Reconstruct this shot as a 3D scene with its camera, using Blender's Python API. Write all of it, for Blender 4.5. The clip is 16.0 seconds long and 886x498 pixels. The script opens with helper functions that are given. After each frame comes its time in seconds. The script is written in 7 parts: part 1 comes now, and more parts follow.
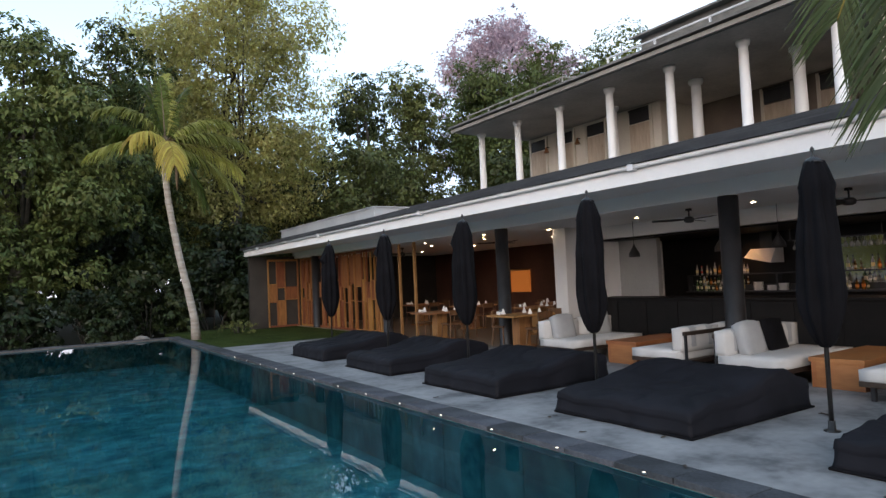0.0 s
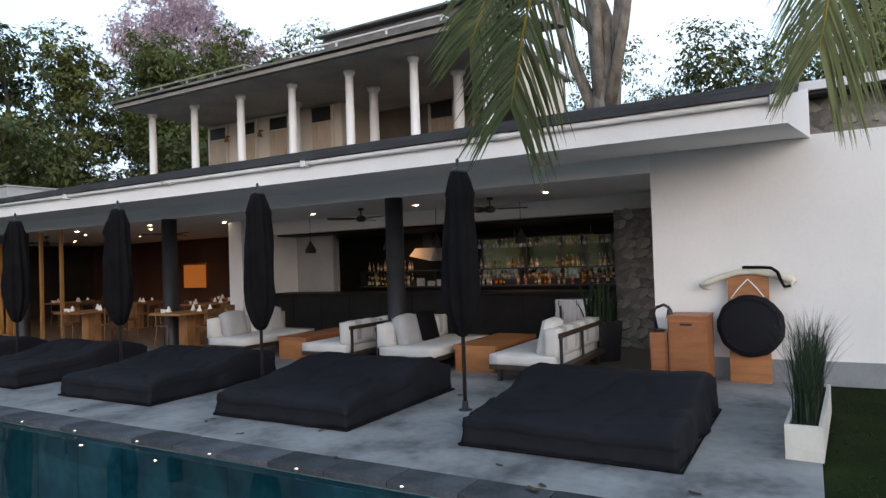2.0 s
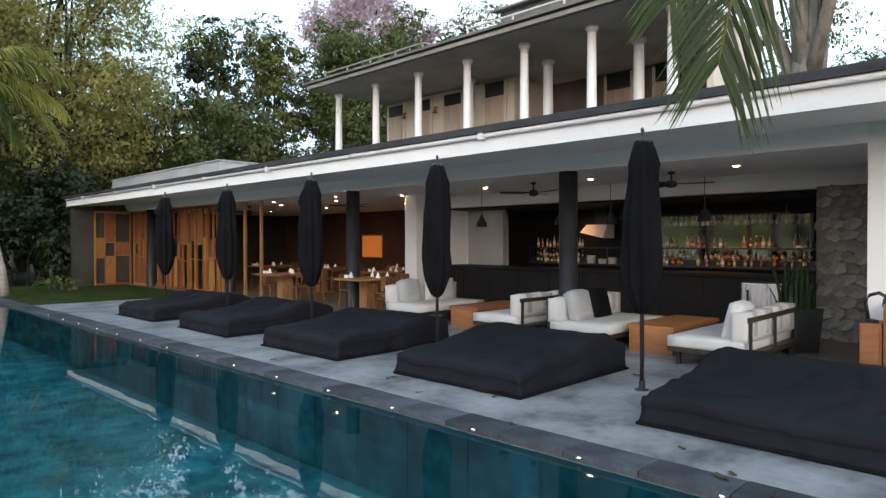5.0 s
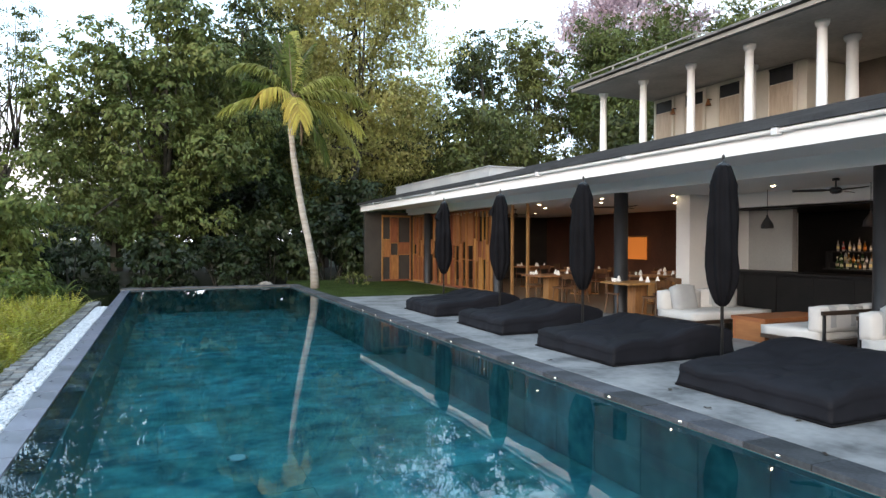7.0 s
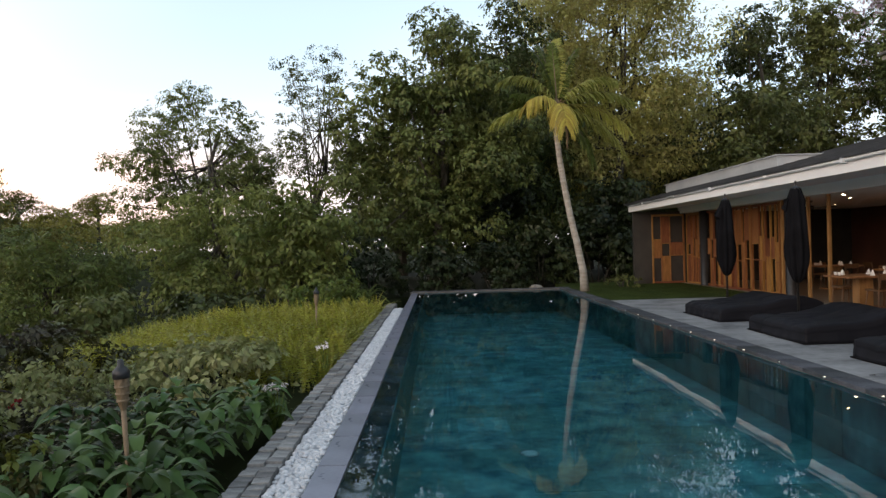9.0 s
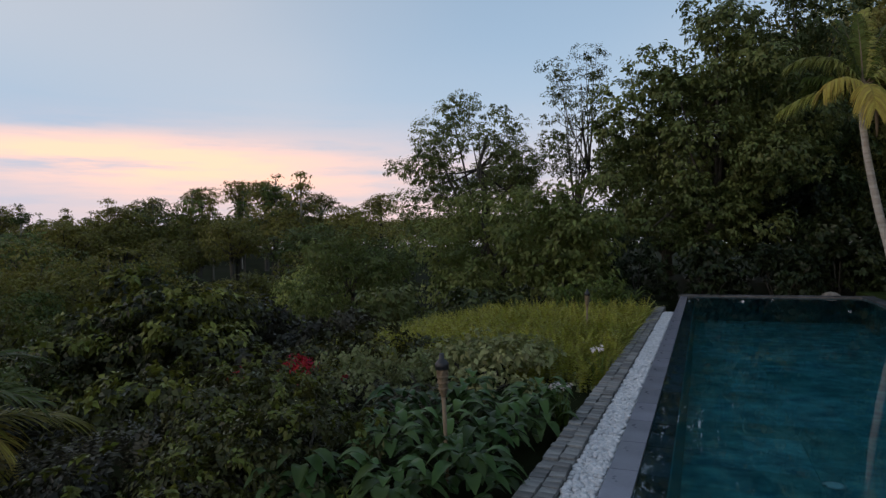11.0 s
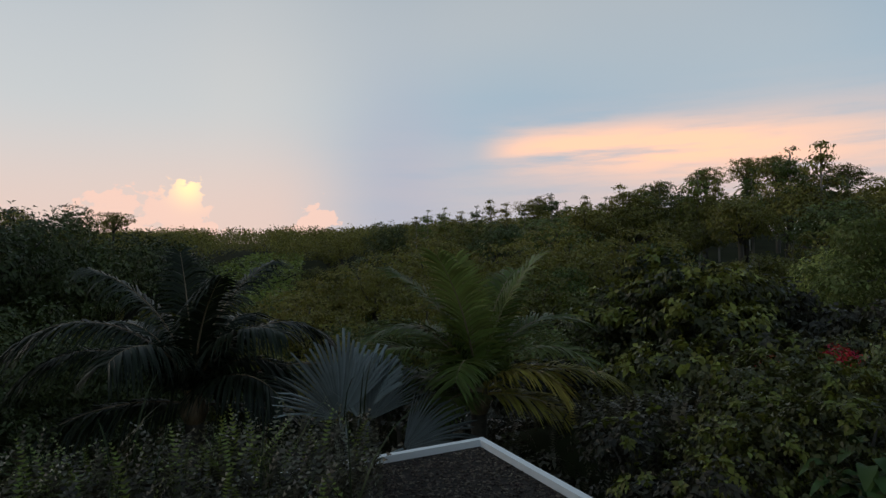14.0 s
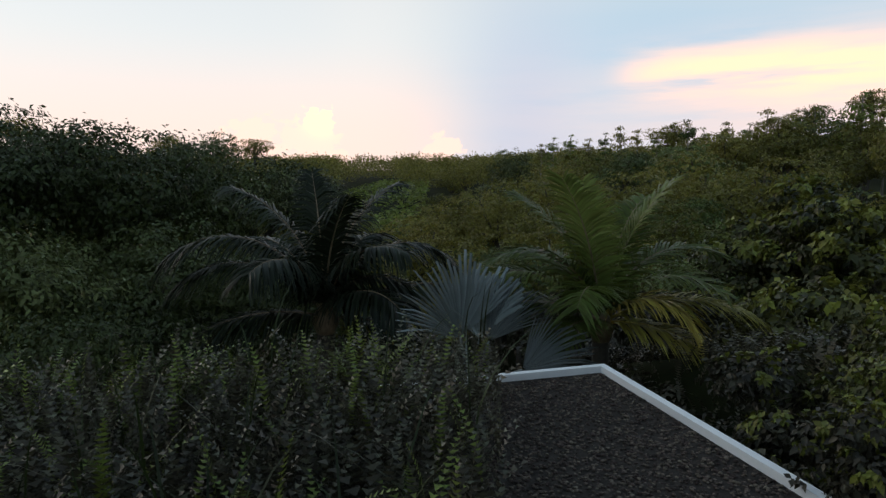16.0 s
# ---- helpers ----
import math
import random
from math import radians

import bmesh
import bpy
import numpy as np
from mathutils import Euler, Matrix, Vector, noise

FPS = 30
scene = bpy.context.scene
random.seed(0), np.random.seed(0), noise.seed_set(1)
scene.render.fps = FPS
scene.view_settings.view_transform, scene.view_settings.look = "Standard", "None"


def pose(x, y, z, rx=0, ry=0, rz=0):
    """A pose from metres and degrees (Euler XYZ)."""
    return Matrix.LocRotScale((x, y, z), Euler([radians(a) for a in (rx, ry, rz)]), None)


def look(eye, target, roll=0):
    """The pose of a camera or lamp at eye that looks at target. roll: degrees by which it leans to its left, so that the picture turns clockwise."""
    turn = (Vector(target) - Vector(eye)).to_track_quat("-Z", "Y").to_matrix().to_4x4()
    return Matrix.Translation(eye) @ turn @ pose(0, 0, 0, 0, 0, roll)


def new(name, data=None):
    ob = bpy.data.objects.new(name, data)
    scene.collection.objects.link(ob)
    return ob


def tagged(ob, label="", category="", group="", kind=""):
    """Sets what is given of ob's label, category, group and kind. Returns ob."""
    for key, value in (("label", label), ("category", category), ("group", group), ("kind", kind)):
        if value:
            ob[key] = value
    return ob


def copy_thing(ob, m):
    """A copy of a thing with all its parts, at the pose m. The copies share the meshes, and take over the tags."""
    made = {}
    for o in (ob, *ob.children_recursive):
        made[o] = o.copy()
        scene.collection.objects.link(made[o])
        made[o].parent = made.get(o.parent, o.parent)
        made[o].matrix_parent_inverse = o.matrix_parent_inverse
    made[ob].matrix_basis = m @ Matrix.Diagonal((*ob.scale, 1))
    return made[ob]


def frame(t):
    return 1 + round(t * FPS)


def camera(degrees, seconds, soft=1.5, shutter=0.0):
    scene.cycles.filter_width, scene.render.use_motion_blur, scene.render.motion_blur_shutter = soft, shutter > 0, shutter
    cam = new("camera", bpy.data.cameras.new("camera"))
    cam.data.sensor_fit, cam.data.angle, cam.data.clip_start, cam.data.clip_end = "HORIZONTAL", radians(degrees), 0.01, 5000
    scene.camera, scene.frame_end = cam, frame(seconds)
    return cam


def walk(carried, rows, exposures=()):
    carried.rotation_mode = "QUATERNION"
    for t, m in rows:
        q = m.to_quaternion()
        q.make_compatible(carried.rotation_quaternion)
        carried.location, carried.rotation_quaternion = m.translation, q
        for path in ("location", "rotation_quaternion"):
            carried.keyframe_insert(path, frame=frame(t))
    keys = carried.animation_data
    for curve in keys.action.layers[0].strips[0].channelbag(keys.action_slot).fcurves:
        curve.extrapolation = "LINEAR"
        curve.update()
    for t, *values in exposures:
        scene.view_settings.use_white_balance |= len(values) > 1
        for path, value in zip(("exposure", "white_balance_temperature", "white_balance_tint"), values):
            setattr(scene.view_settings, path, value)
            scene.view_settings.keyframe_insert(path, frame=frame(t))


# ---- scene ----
cam = camera(69.1, 16.0, soft=1.4)
PATH = [
    (0, (-0.113, 0.316, 1.619), (0.976, 1.991, 1.713), -2.6),
    (0.5, (-0.046, 0.3, 1.637), (1.25, 1.821, 1.738), -2.2),
    (1, (0.049, 0.235, 1.622), (1.56, 1.544, 1.671), -2.3),
    (1.5, (0.111, 0.261, 1.633), (1.769, 1.379, 1.667), -2.3),
    (2, (0.133, 0.246, 1.611), (1.871, 1.234, 1.653), -1.9),
    (2.5, (0.118, 0.245, 1.576), (1.887, 1.178, 1.573), -2.1),
    (3, (0.106, 0.252, 1.588), (1.821, 1.281, 1.581), -1.8),
    (5.5, (0.008, 0.389, 1.537), (1.312, 1.905, 1.512), 0.2),
    (6, (-0.067, 0.406, 1.583), (1.063, 2.056, 1.552), 0.2),
    (6.5, (-0.116, 0.416, 1.59), (0.872, 2.156, 1.565), 0.0),
    (7, (-0.246, 0.432, 1.61), (0.551, 2.267, 1.589), 0.2),
    (7.5, (-0.324, 0.412, 1.64), (0.26, 2.325, 1.629), -0.0),
    (8, (-0.393, 0.378, 1.647), (-0.01, 2.341, 1.649), -0.2),
    (8.5, (-0.452, 0.382, 1.643), (-0.225, 2.369, 1.643), -0.8),
    (9, (-0.538, 0.313, 1.668), (-0.519, 2.313, 1.662), -1.6),
    (11.5, (-0.827, -0.119, 1.818), (-1.777, 1.641, 1.828), -0.8),
    (12, (-0.856, -0.189, 1.82), (-2.028, 1.432, 1.849), -0.9),
    (12.5, (-0.874, -0.239, 1.81), (-2.269, 1.194, 1.845), -0.6),
    (13, (-0.898, -0.286, 1.818), (-2.46, 0.962, 1.863), -1.1),
    (13.5, (-0.921, -0.331, 1.802), (-2.623, 0.718, 1.819), -1.3),
    (14, (-0.933, -0.359, 1.78), (-2.74, 0.497, 1.75), -1.3),
    (14.5, (-0.965, -0.354, 1.759), (-2.829, 0.367, 1.681), -1.3),
    (15, (-0.994, -0.351, 1.721), (-2.899, 0.232, 1.54), -1.1),
    (15.5, (-0.999, -0.348, 1.691), (-2.924, 0.144, 1.467), -0.6),
    (16, (-1.036, -0.323, 1.692), (-2.959, 0.168, 1.448), -0.7),
]
walk(cam, [(t, look(eye, target, roll)) for t, eye, target, roll in PATH],
     exposures=[(0, 1.4, 6850, 14), (1.0, 1.35, 6850, 14), (3.2, 1.25, 6850, 12), (5.5, 1.9, 7000, 10), (6.7, 2.1, 7000, 10), (8.0, 1.8, 7300, 11), (9.2, 0.9, 7900, 16), (11.3, 0.0, 6800, 16), (12.5, -0.1, 6900, 14), (14.5, -0.2, 7100, 10), (16.0, 0.3, 7100, 10)])

# ---- world, sun, exposure ----
world = bpy.data.worlds.new("dusk_sky")
scene.world = world
world.use_nodes = True
wt = world.node_tree
wt.nodes.clear()


def wn(kind, **kw):
    n = wt.nodes.new(kind)
    for k, v in kw.items():
        if k == "op":
            n.operation = v
        else:
            n.inputs[k].default_value = v
    return n


def wmath(op, a, b=None, clamp=False):
    n = wt.nodes.new("ShaderNodeMath")
    n.operation, n.use_clamp = op, clamp
    for i, v in enumerate((a, b)):
        if v is None:
            continue
        if isinstance(v, (int, float)):
            n.inputs[i].default_value = v
        else:
            wt.links.new(v, n.inputs[i])
    return n.outputs[0]


def wmix(fac, a, b):
    n = wt.nodes.new("ShaderNodeMix")
    n.data_type = "RGBA"
    n.clamp_factor = True
    for i, v in ((0, fac), (6, a), (7, b)):
        if isinstance(v, (int, float, tuple)):
            n.inputs[i].default_value = v
        else:
            wt.links.new(v, n.inputs[i])
    return n.outputs[2]


def wstep(x, lo, hi):
    n = wt.nodes.new("ShaderNodeMapRange")
    n.interpolation_type = "SMOOTHSTEP"
    wt.links.new(x, n.inputs[0])
    n.inputs[1].default_value, n.inputs[2].default_value = lo, hi
    return n.outputs[0]


sky = wt.nodes.new("ShaderNodeTexSky")
sky.sky_type = "NISHITA"
sky.sun_disc = False
sky.sun_elevation = radians(6)
sky.sun_rotation = radians(219)
sky.air_density, sky.dust_density, sky.ozone_density = 1.0, 1.5, 2.0
coord = wt.nodes.new("ShaderNodeTexCoord")
sep = wt.nodes.new("ShaderNodeSeparateXYZ")
wt.links.new(coord.outputs["Generated"], sep.inputs[0])
dx, dy, dz = sep.outputs
# azimuth in degrees to the left of +y, and elevation in degrees
az = wmath("MULTIPLY", wmath("ARCTAN2", wmath("MULTIPLY", dx, -1.0), dy), 57.2958)
el = wmath("MULTIPLY", wmath("ARCSINE", dz), 57.2958)


def cloud_noise(su, sv, detail, seed):
    cv = wt.nodes.new("ShaderNodeCombineXYZ")
    wt.links.new(wmath("MULTIPLY", az, su), cv.inputs[0])
    wt.links.new(wmath("MULTIPLY", el, sv), cv.inputs[1])
    cv.inputs[2].default_value = seed
    nz = wn("ShaderNodeTexNoise", Scale=1.0, Detail=detail, Roughness=0.55)
    wt.links.new(cv.outputs[0], nz.inputs["Vector"])
    return nz.outputs["Fac"]


def bump_at(a0, e0, wa, we):
    """A soft hill of 1 round a direction."""
    u = wmath("DIVIDE", wmath("SUBTRACT", az, a0), wa)
    v = wmath("DIVIDE", wmath("SUBTRACT", el, e0), we)
    return wmath("EXPONENT", wmath("MULTIPLY", wmath("ADD", wmath("MULTIPLY", u, u), wmath("MULTIPLY", v, v)), -1.0))


bg = wt.nodes.new("ShaderNodeBackground")
SKY = 0.12
# thin high haze that whitens the Nishita blue, then pink and cream clouds low in the west
haze = wstep(el, 45.0, -4.0)
base = wmix(wmath("ADD", wmath("MULTIPLY", haze, 0.40), 0.35), sky.outputs[0], (4.1, 6.05, 8.2, 1))
low = wstep(el, 13.0, 0.0)
base = wmix(wmath("MULTIPLY", low, 0.5), base, (5.9, 5.0, 5.6, 1))
veil = wmath("MULTIPLY", wstep(cloud_noise(0.016, 0.035, 1.5, 3.0), 0.40, 0.70), wstep(el, 70.0, 10.0))
base = wmix(wmath("MULTIPLY", veil, 0.33), base, (7.6, 6.9, 6.2, 1))
left = wmath("MULTIPLY", wstep(az, 66.0, 84.0), wstep(el, 44.0, 3.0))
base = wmix(wmath("MULTIPLY", left, 0.60), base, (7.2, 6.9, 6.7, 1))
glowband = wmath("MULTIPLY", wstep(az, 70.0, 80.0), wstep(el, 12.0, 1.0))
base = wmix(wmath("MULTIPLY", glowband, 0.5), base, (8.4, 5.6, 4.9, 1))
wedge = wmath("MULTIPLY", bump_at(68.5, 3.0, 5.0, 10.0), 0.7)
base = wmix(wedge, base, (4.0, 4.5, 5.9, 1))
streak = wmath("ADD", wmath("MULTIPLY", wstep(az, 62.5, 57.5), bump_at(52.0, 7.7, 11.0, 1.7)), wmath("ADD", wmath("MULTIPLY", bump_at(40.0, 7.0, 11.0, 2.2), 0.55), wmath("MULTIPLY", bump_at(34.0, 5.0, 24.0, 4.5), 0.5)))
streak = wmath("MULTIPLY", streak, wstep(cloud_noise(0.07, 0.55, 5, 7.0), 0.22, 0.62))
base = wmix(wmath("MULTIPLY", streak, 0.92), base, (11.0, 6.7, 4.9, 1))
hill = wmath("ADD", wmath("ADD", bump_at(86.5, 3.4, 2.3, 2.7), wmath("MULTIPLY", bump_at(92.0, 2.9, 2.9, 2.0), 0.95)),
             wmath("ADD", wmath("MULTIPLY", bump_at(75.5, 2.1, 2.0, 1.3), 0.9), wmath("MULTIPLY", bump_at(83.0, 1.0, 12.0, 1.0), 0.5)))
puff = wstep(wmath("ADD", hill, wmath("MULTIPLY", wmath("SUBTRACT", cloud_noise(0.75, 1.1, 6, 1.0), 0.5), 2.0)), 0.48, 0.66)
glow = wmix(bump_at(86.1, 4.9, 1.3, 1.4), (9.0, 6.3, 5.6, 1), (13.0, 10.2, 5.6, 1))
base = wmix(wmath("MULTIPLY", puff, 0.85), base, glow)
wt.links.new(base, bg.inputs["Color"])
bg.inputs["Strength"].default_value = SKY
out = wt.nodes.new("ShaderNodeOutputWorld")
wt.links.new(bg.outputs[0], out.inputs[0])

sun_data = bpy.data.lights.new("sun", "SUN")
sun_data.energy, sun_data.angle, sun_data.color = 0.6, radians(40), (1.0, 0.91, 0.84)
sun = new("sun", sun_data)
sun.matrix_world = look((-42, -46, 12), (0, 0, 0))

# ---- helpers for building ----
import itertools


def box(bm, x0, y0, z0, x1, y1, z1, bevel=0.0):
    vs = [bm.verts.new(p) for p in itertools.product((x0, x1), (y0, y1), (z0, z1))]
    fs = [bm.faces.new([vs[i] for i in q]) for q in ((0, 1, 3, 2), (4, 6, 7, 5), (0, 4, 5, 1), (2, 3, 7, 6), (0, 2, 6, 4), (1, 5, 7, 3))]
    if bevel:
        es = list({e for f in fs for e in f.edges})
        bmesh.ops.bevel(bm, geom=es, offset=bevel, segments=2, affect="EDGES", profile=0.7)
    return bm


def boxm(*a, bevel=0.0):
    return box(bmesh.new(), *a, bevel=bevel)


def tube(bm, pts, radii, sides=8, cap=True):
    """A tapered tube along points."""
    pts = [Vector(p) for p in pts]
    rings = []
    for i, p in enumerate(pts):
        d = (pts[min(i + 1, len(pts) - 1)] - pts[max(i - 1, 0)]).normalized()
        a = d.orthogonal().normalized() if abs(d.z) > 0.95 else d.cross(Vector((0, 0, 1))).normalized()
        if abs(d.z) > 0.95:
            a = (Vector((1, 0, 0)) - d * d.x).normalized()
        b = d.cross(a)
        r = radii[i] if not isinstance(radii, (int, float)) else radii
        rings.append([bm.verts.new(p + r * (math.cos(t) * a + math.sin(t) * b)) for t in (2 * math.pi * k / sides for k in range(sides))])
    for r0, r1 in zip(rings, rings[1:]):
        for k in range(sides):
            bm.faces.new((r0[k], r0[(k + 1) % sides], r1[(k + 1) % sides], r1[k]))
    if cap:
        bm.faces.new(rings[0][::-1])
        bm.faces.new(rings[-1])
    return bm


def lathe(bm, profile, sides=20, cx=0, cy=0, wave=None):
    """A turned shape: profile of (radius, z)."""
    rings = []
    for r, z in profile:
        ring = []
        for k in range(sides):
            t = 2 * math.pi * k / sides
            q = r * (wave(t, z) if wave else 1.0)
            ring.append(bm.verts.new((cx + q * math.cos(t), cy + q * math.sin(t), z)))
        rings.append(ring)
    for r0, r1 in zip(rings, rings[1:]):
        for k in range(sides):
            bm.faces.new((r0[k], r0[(k + 1) % sides], r1[(k + 1) % sides], r1[k]))
    bm.faces.new(rings[0][::-1])
    bm.faces.new(rings[-1])
    return bm


def finish(mesh, material, smooth):
    mesh.materials.append(material)
    if smooth:
        mesh.polygons.foreach_set("use_smooth", [True] * len(mesh.polygons))
    return mesh


def part(name, bm, material, parent=None, label="", smooth=False, at=None):
    """Links a bmesh as one mesh object under a thing or a part."""
    bmesh.ops.recalc_face_normals(bm, faces=bm.faces)
    mesh = bpy.data.meshes.new(name)
    bm.to_mesh(mesh)
    bm.free()
    ob = new(name, finish(mesh, material, smooth))
    if at is not None:
        ob.matrix_basis = at
    if parent is not None:
        ob.parent = parent
    return tagged(ob, label)


def raw_part(name, verts, tris, material, parent=None, label="", smooth=False):
    """Links numpy triangles as one mesh object."""
    mesh = bpy.data.meshes.new(name)
    verts, tris = np.ascontiguousarray(verts, np.float32), np.ascontiguousarray(tris, np.int32)
    mesh.vertices.add(len(verts))
    mesh.vertices.foreach_set("co", verts.ravel())
    mesh.loops.add(tris.size)
    mesh.loops.foreach_set("vertex_index", tris.ravel())
    mesh.polygons.add(len(tris))
    mesh.polygons.foreach_set("loop_start", np.arange(0, tris.size, 3, dtype=np.int32))
    mesh.polygons.foreach_set("loop_total", np.full(len(tris), 3, np.int32))
    mesh.update(calc_edges=True)
    mesh.validate()
    ob = new(name, finish(mesh, material, smooth))
    if parent is not None:
        ob.parent = parent
    return tagged(ob, label)


def thing(name, label, category, group="", at=None):
    ob = new(name)
    ob.empty_display_size = 0.1
    if at is not None:
        ob.matrix_basis = at
    return tagged(ob, label, category, group)


def structure(name, bm, material, label="", smooth=False):
    ob = part(name, bm, material, None, label, smooth)
    return tagged(ob, label, "structure", kind="structure")


def shared(name, mesh, parent, m):
    ob = new(name, mesh)
    ob.parent = parent
    ob.matrix_basis = m
    return ob


def mesh_of(name, bm, material, smooth=False):
    bmesh.ops.recalc_face_normals(bm, faces=bm.faces)
    mesh = bpy.data.meshes.new(name)
    bm.to_mesh(mesh)
    bm.free()
    return finish(mesh, material, smooth)


# ---- materials ----
def material(name, low, high, rough=0.7, scale=4.0, fine=40.0, bump=0.2, metal=0.0, vary="", spread=0.25, stretch=(1, 1, 1),
             spec=0.5, dist=0.01, coat=0.0, third=None, world_space=False):
    """Two tones blended by coarse and fine noise, with grain in the relief; vary: 'island' or 'object' shifts each piece's tone."""
    m = bpy.data.materials.new(name)
    m.use_nodes = True
    nt = m.node_tree
    p = nt.nodes["Principled BSDF"]
    tc = nt.nodes.new("ShaderNodeTexCoord")
    mp = nt.nodes.new("ShaderNodeMapping")
    mp.inputs["Scale"].default_value = stretch
    nt.links.new(nt.nodes.new("ShaderNodeNewGeometry").outputs["Position"] if world_space else tc.outputs["Object"], mp.inputs["Vector"])
    a, b = nt.nodes.new("ShaderNodeTexNoise"), nt.nodes.new("ShaderNodeTexNoise")
    for n, s, d in ((a, scale, 4), (b, fine, 3)):
        n.inputs["Scale"].default_value, n.inputs["Detail"].default_value = s, d
        nt.links.new(mp.outputs[0], n.inputs["Vector"])
    add = nt.nodes.new("ShaderNodeMath")
    add.operation = "MULTIPLY_ADD"
    add.inputs[1].default_value = 0.35
    nt.links.new(b.outputs["Fac"], add.inputs[0])
    nt.links.new(a.outputs["Fac"], add.inputs[2])
    ramp = nt.nodes.new("ShaderNodeValToRGB")
    ramp.color_ramp.elements[0].position, ramp.color_ramp.elements[1].position = 0.48, 0.88
    ramp.color_ramp.elements[0].color, ramp.color_ramp.elements[1].color = (*low, 1), (*high, 1)
    if third:
        e = ramp.color_ramp.elements.new(0.68)
        e.color = (*third, 1)
    nt.links.new(add.outputs[0], ramp.inputs[0])
    colour = ramp.outputs[0]
    if vary:
        if vary == "island":
            rnd = nt.nodes.new("ShaderNodeNewGeometry").outputs["Random Per Island"]
        else:
            rnd = nt.nodes.new("ShaderNodeObjectInfo").outputs["Random"]
        mr = nt.nodes.new("ShaderNodeMapRange")
        mr.inputs[3].default_value, mr.inputs[4].default_value = 1 - spread, 1 + spread
        nt.links.new(rnd, mr.inputs[0])
        hs = nt.nodes.new("ShaderNodeHueSaturation")
        nt.links.new(mr.outputs[0], hs.inputs["Value"])
        mh = nt.nodes.new("ShaderNodeMapRange")
        mh.inputs[3].default_value, mh.inputs[4].default_value = 0.5 - spread * 0.06, 0.5 + spread * 0.06
        nt.links.new(rnd, mh.inputs[0])
        nt.links.new(mh.outputs[0], hs.inputs["Hue"])
        nt.links.new(colour, hs.inputs["Color"])
        colour = hs.outputs[0]
    nt.links.new(colour, p.inputs["Base Color"])
    rr = nt.nodes.new("ShaderNodeMapRange")
    rr.inputs[3].default_value, rr.inputs[4].default_value = max(rough - 0.12, 0.02), min(rough + 0.12, 1)
    nt.links.new(a.outputs["Fac"], rr.inputs[0])
    nt.links.new(rr.outputs[0], p.inputs["Roughness"])
    p.inputs["Metallic"].default_value = metal
    p.inputs["Specular IOR Level"].default_value = spec
    p.inputs["Coat Weight"].default_value = coat
    if bump:
        bp = nt.nodes.new("ShaderNodeBump")
        bp.inputs["Strength"].default_value, bp.inputs["Distance"].default_value = bump, dist
        nt.links.new(add.outputs[0], bp.inputs["Height"])
        nt.links.new(bp.outputs[0], p.inputs["Normal"])
    return m


def leaf_material(name, low, high, spread=0.28, through_light=0.32, rough=0.40):
    """Leaves: each leaf its own tone, some light passes through."""
    low, high = (low[0] * 1.10, low[1], low[2] * 1.1), (high[0] * 1.10, high[1], high[2] * 1.1)
    m = material(name, low, high, rough=rough, scale=0.35, fine=6.0, bump=0, vary="island", spread=spread, spec=0.22)
    nt = m.node_tree
    p, o = nt.nodes["Principled BSDF"], nt.nodes["Material Output"]
    t = nt.nodes.new("ShaderNodeBsdfTranslucent")
    src = p.inputs["Base Color"].links[0].from_socket
    own = nt.nodes.new("ShaderNodeHueSaturation")
    rnd = nt.nodes.new("ShaderNodeObjectInfo").outputs["Random"]
    for sock, lo, hi in (("Value", 0.62, 1.38), ("Hue", 0.510, 0.484)):
        mr = nt.nodes.new("ShaderNodeMapRange")
        mr.inputs[3].default_value, mr.inputs[4].default_value = lo, hi
        nt.links.new(rnd, mr.inputs[0])
        nt.links.new(mr.outputs[0], own.inputs[sock])
    nt.links.new(src, own.inputs["Color"])
    src = own.outputs[0]
    nt.links.new(src, p.inputs["Base Color"])
    nt.links.new(src, t.inputs["Color"])
    mx = nt.nodes.new("ShaderNodeMixShader")
    mx.inputs[0].default_value = through_light
    nt.links.new(p.outputs[0], mx.inputs[1])
    nt.links.new(t.outputs[0], mx.inputs[2])
    nt.links.new(mx.outputs[0], o.inputs[0])
    return m


def glowing(name, colour, strength):
    m = bpy.data.materials.new(name)
    m.use_nodes = True
    p = m.node_tree.nodes["Principled BSDF"]
    p.inputs["Base Color"].default_value = (*colour, 1)
    p.inputs["Emission Color"].default_value = (*colour, 1)
    p.inputs["Emission Strength"].default_value = strength
    return m


def glass(name, colour, rough=0.02):
    m = bpy.data.materials.new(name)
    m.use_nodes = True
    p = m.node_tree.nodes["Principled BSDF"]
    p.inputs["Base Color"].default_value = (*colour, 1)
    p.inputs["Roughness"].default_value = rough
    p.inputs["Transmission Weight"].default_value = 0.6
    p.inputs["IOR"].default_value = 1.45
    return m


M_white = material("white_paint", (0.74, 0.75, 0.75), (0.82, 0.82, 0.81), rough=0.75, scale=0.8, fine=25, bump=0.08)
M_fascia = material("fascia_paint", (0.78, 0.78, 0.78), (0.85, 0.85, 0.84), rough=0.5, scale=0.7, fine=18, bump=0.05)
M_soffit = material("soffit_paint", (0.87, 0.87, 0.86), (0.92, 0.92, 0.91), rough=0.8, scale=0.6, fine=20, bump=0.04)
M_cream = material("cream_paint", (0.62, 0.57, 0.48), (0.72, 0.67, 0.58), rough=0.75, scale=0.8, fine=25, bump=0.08)
M_greybase = material("grey_plinth", (0.18, 0.2, 0.22), (0.26, 0.28, 0.3), rough=0.7, scale=2, fine=30, bump=0.15)
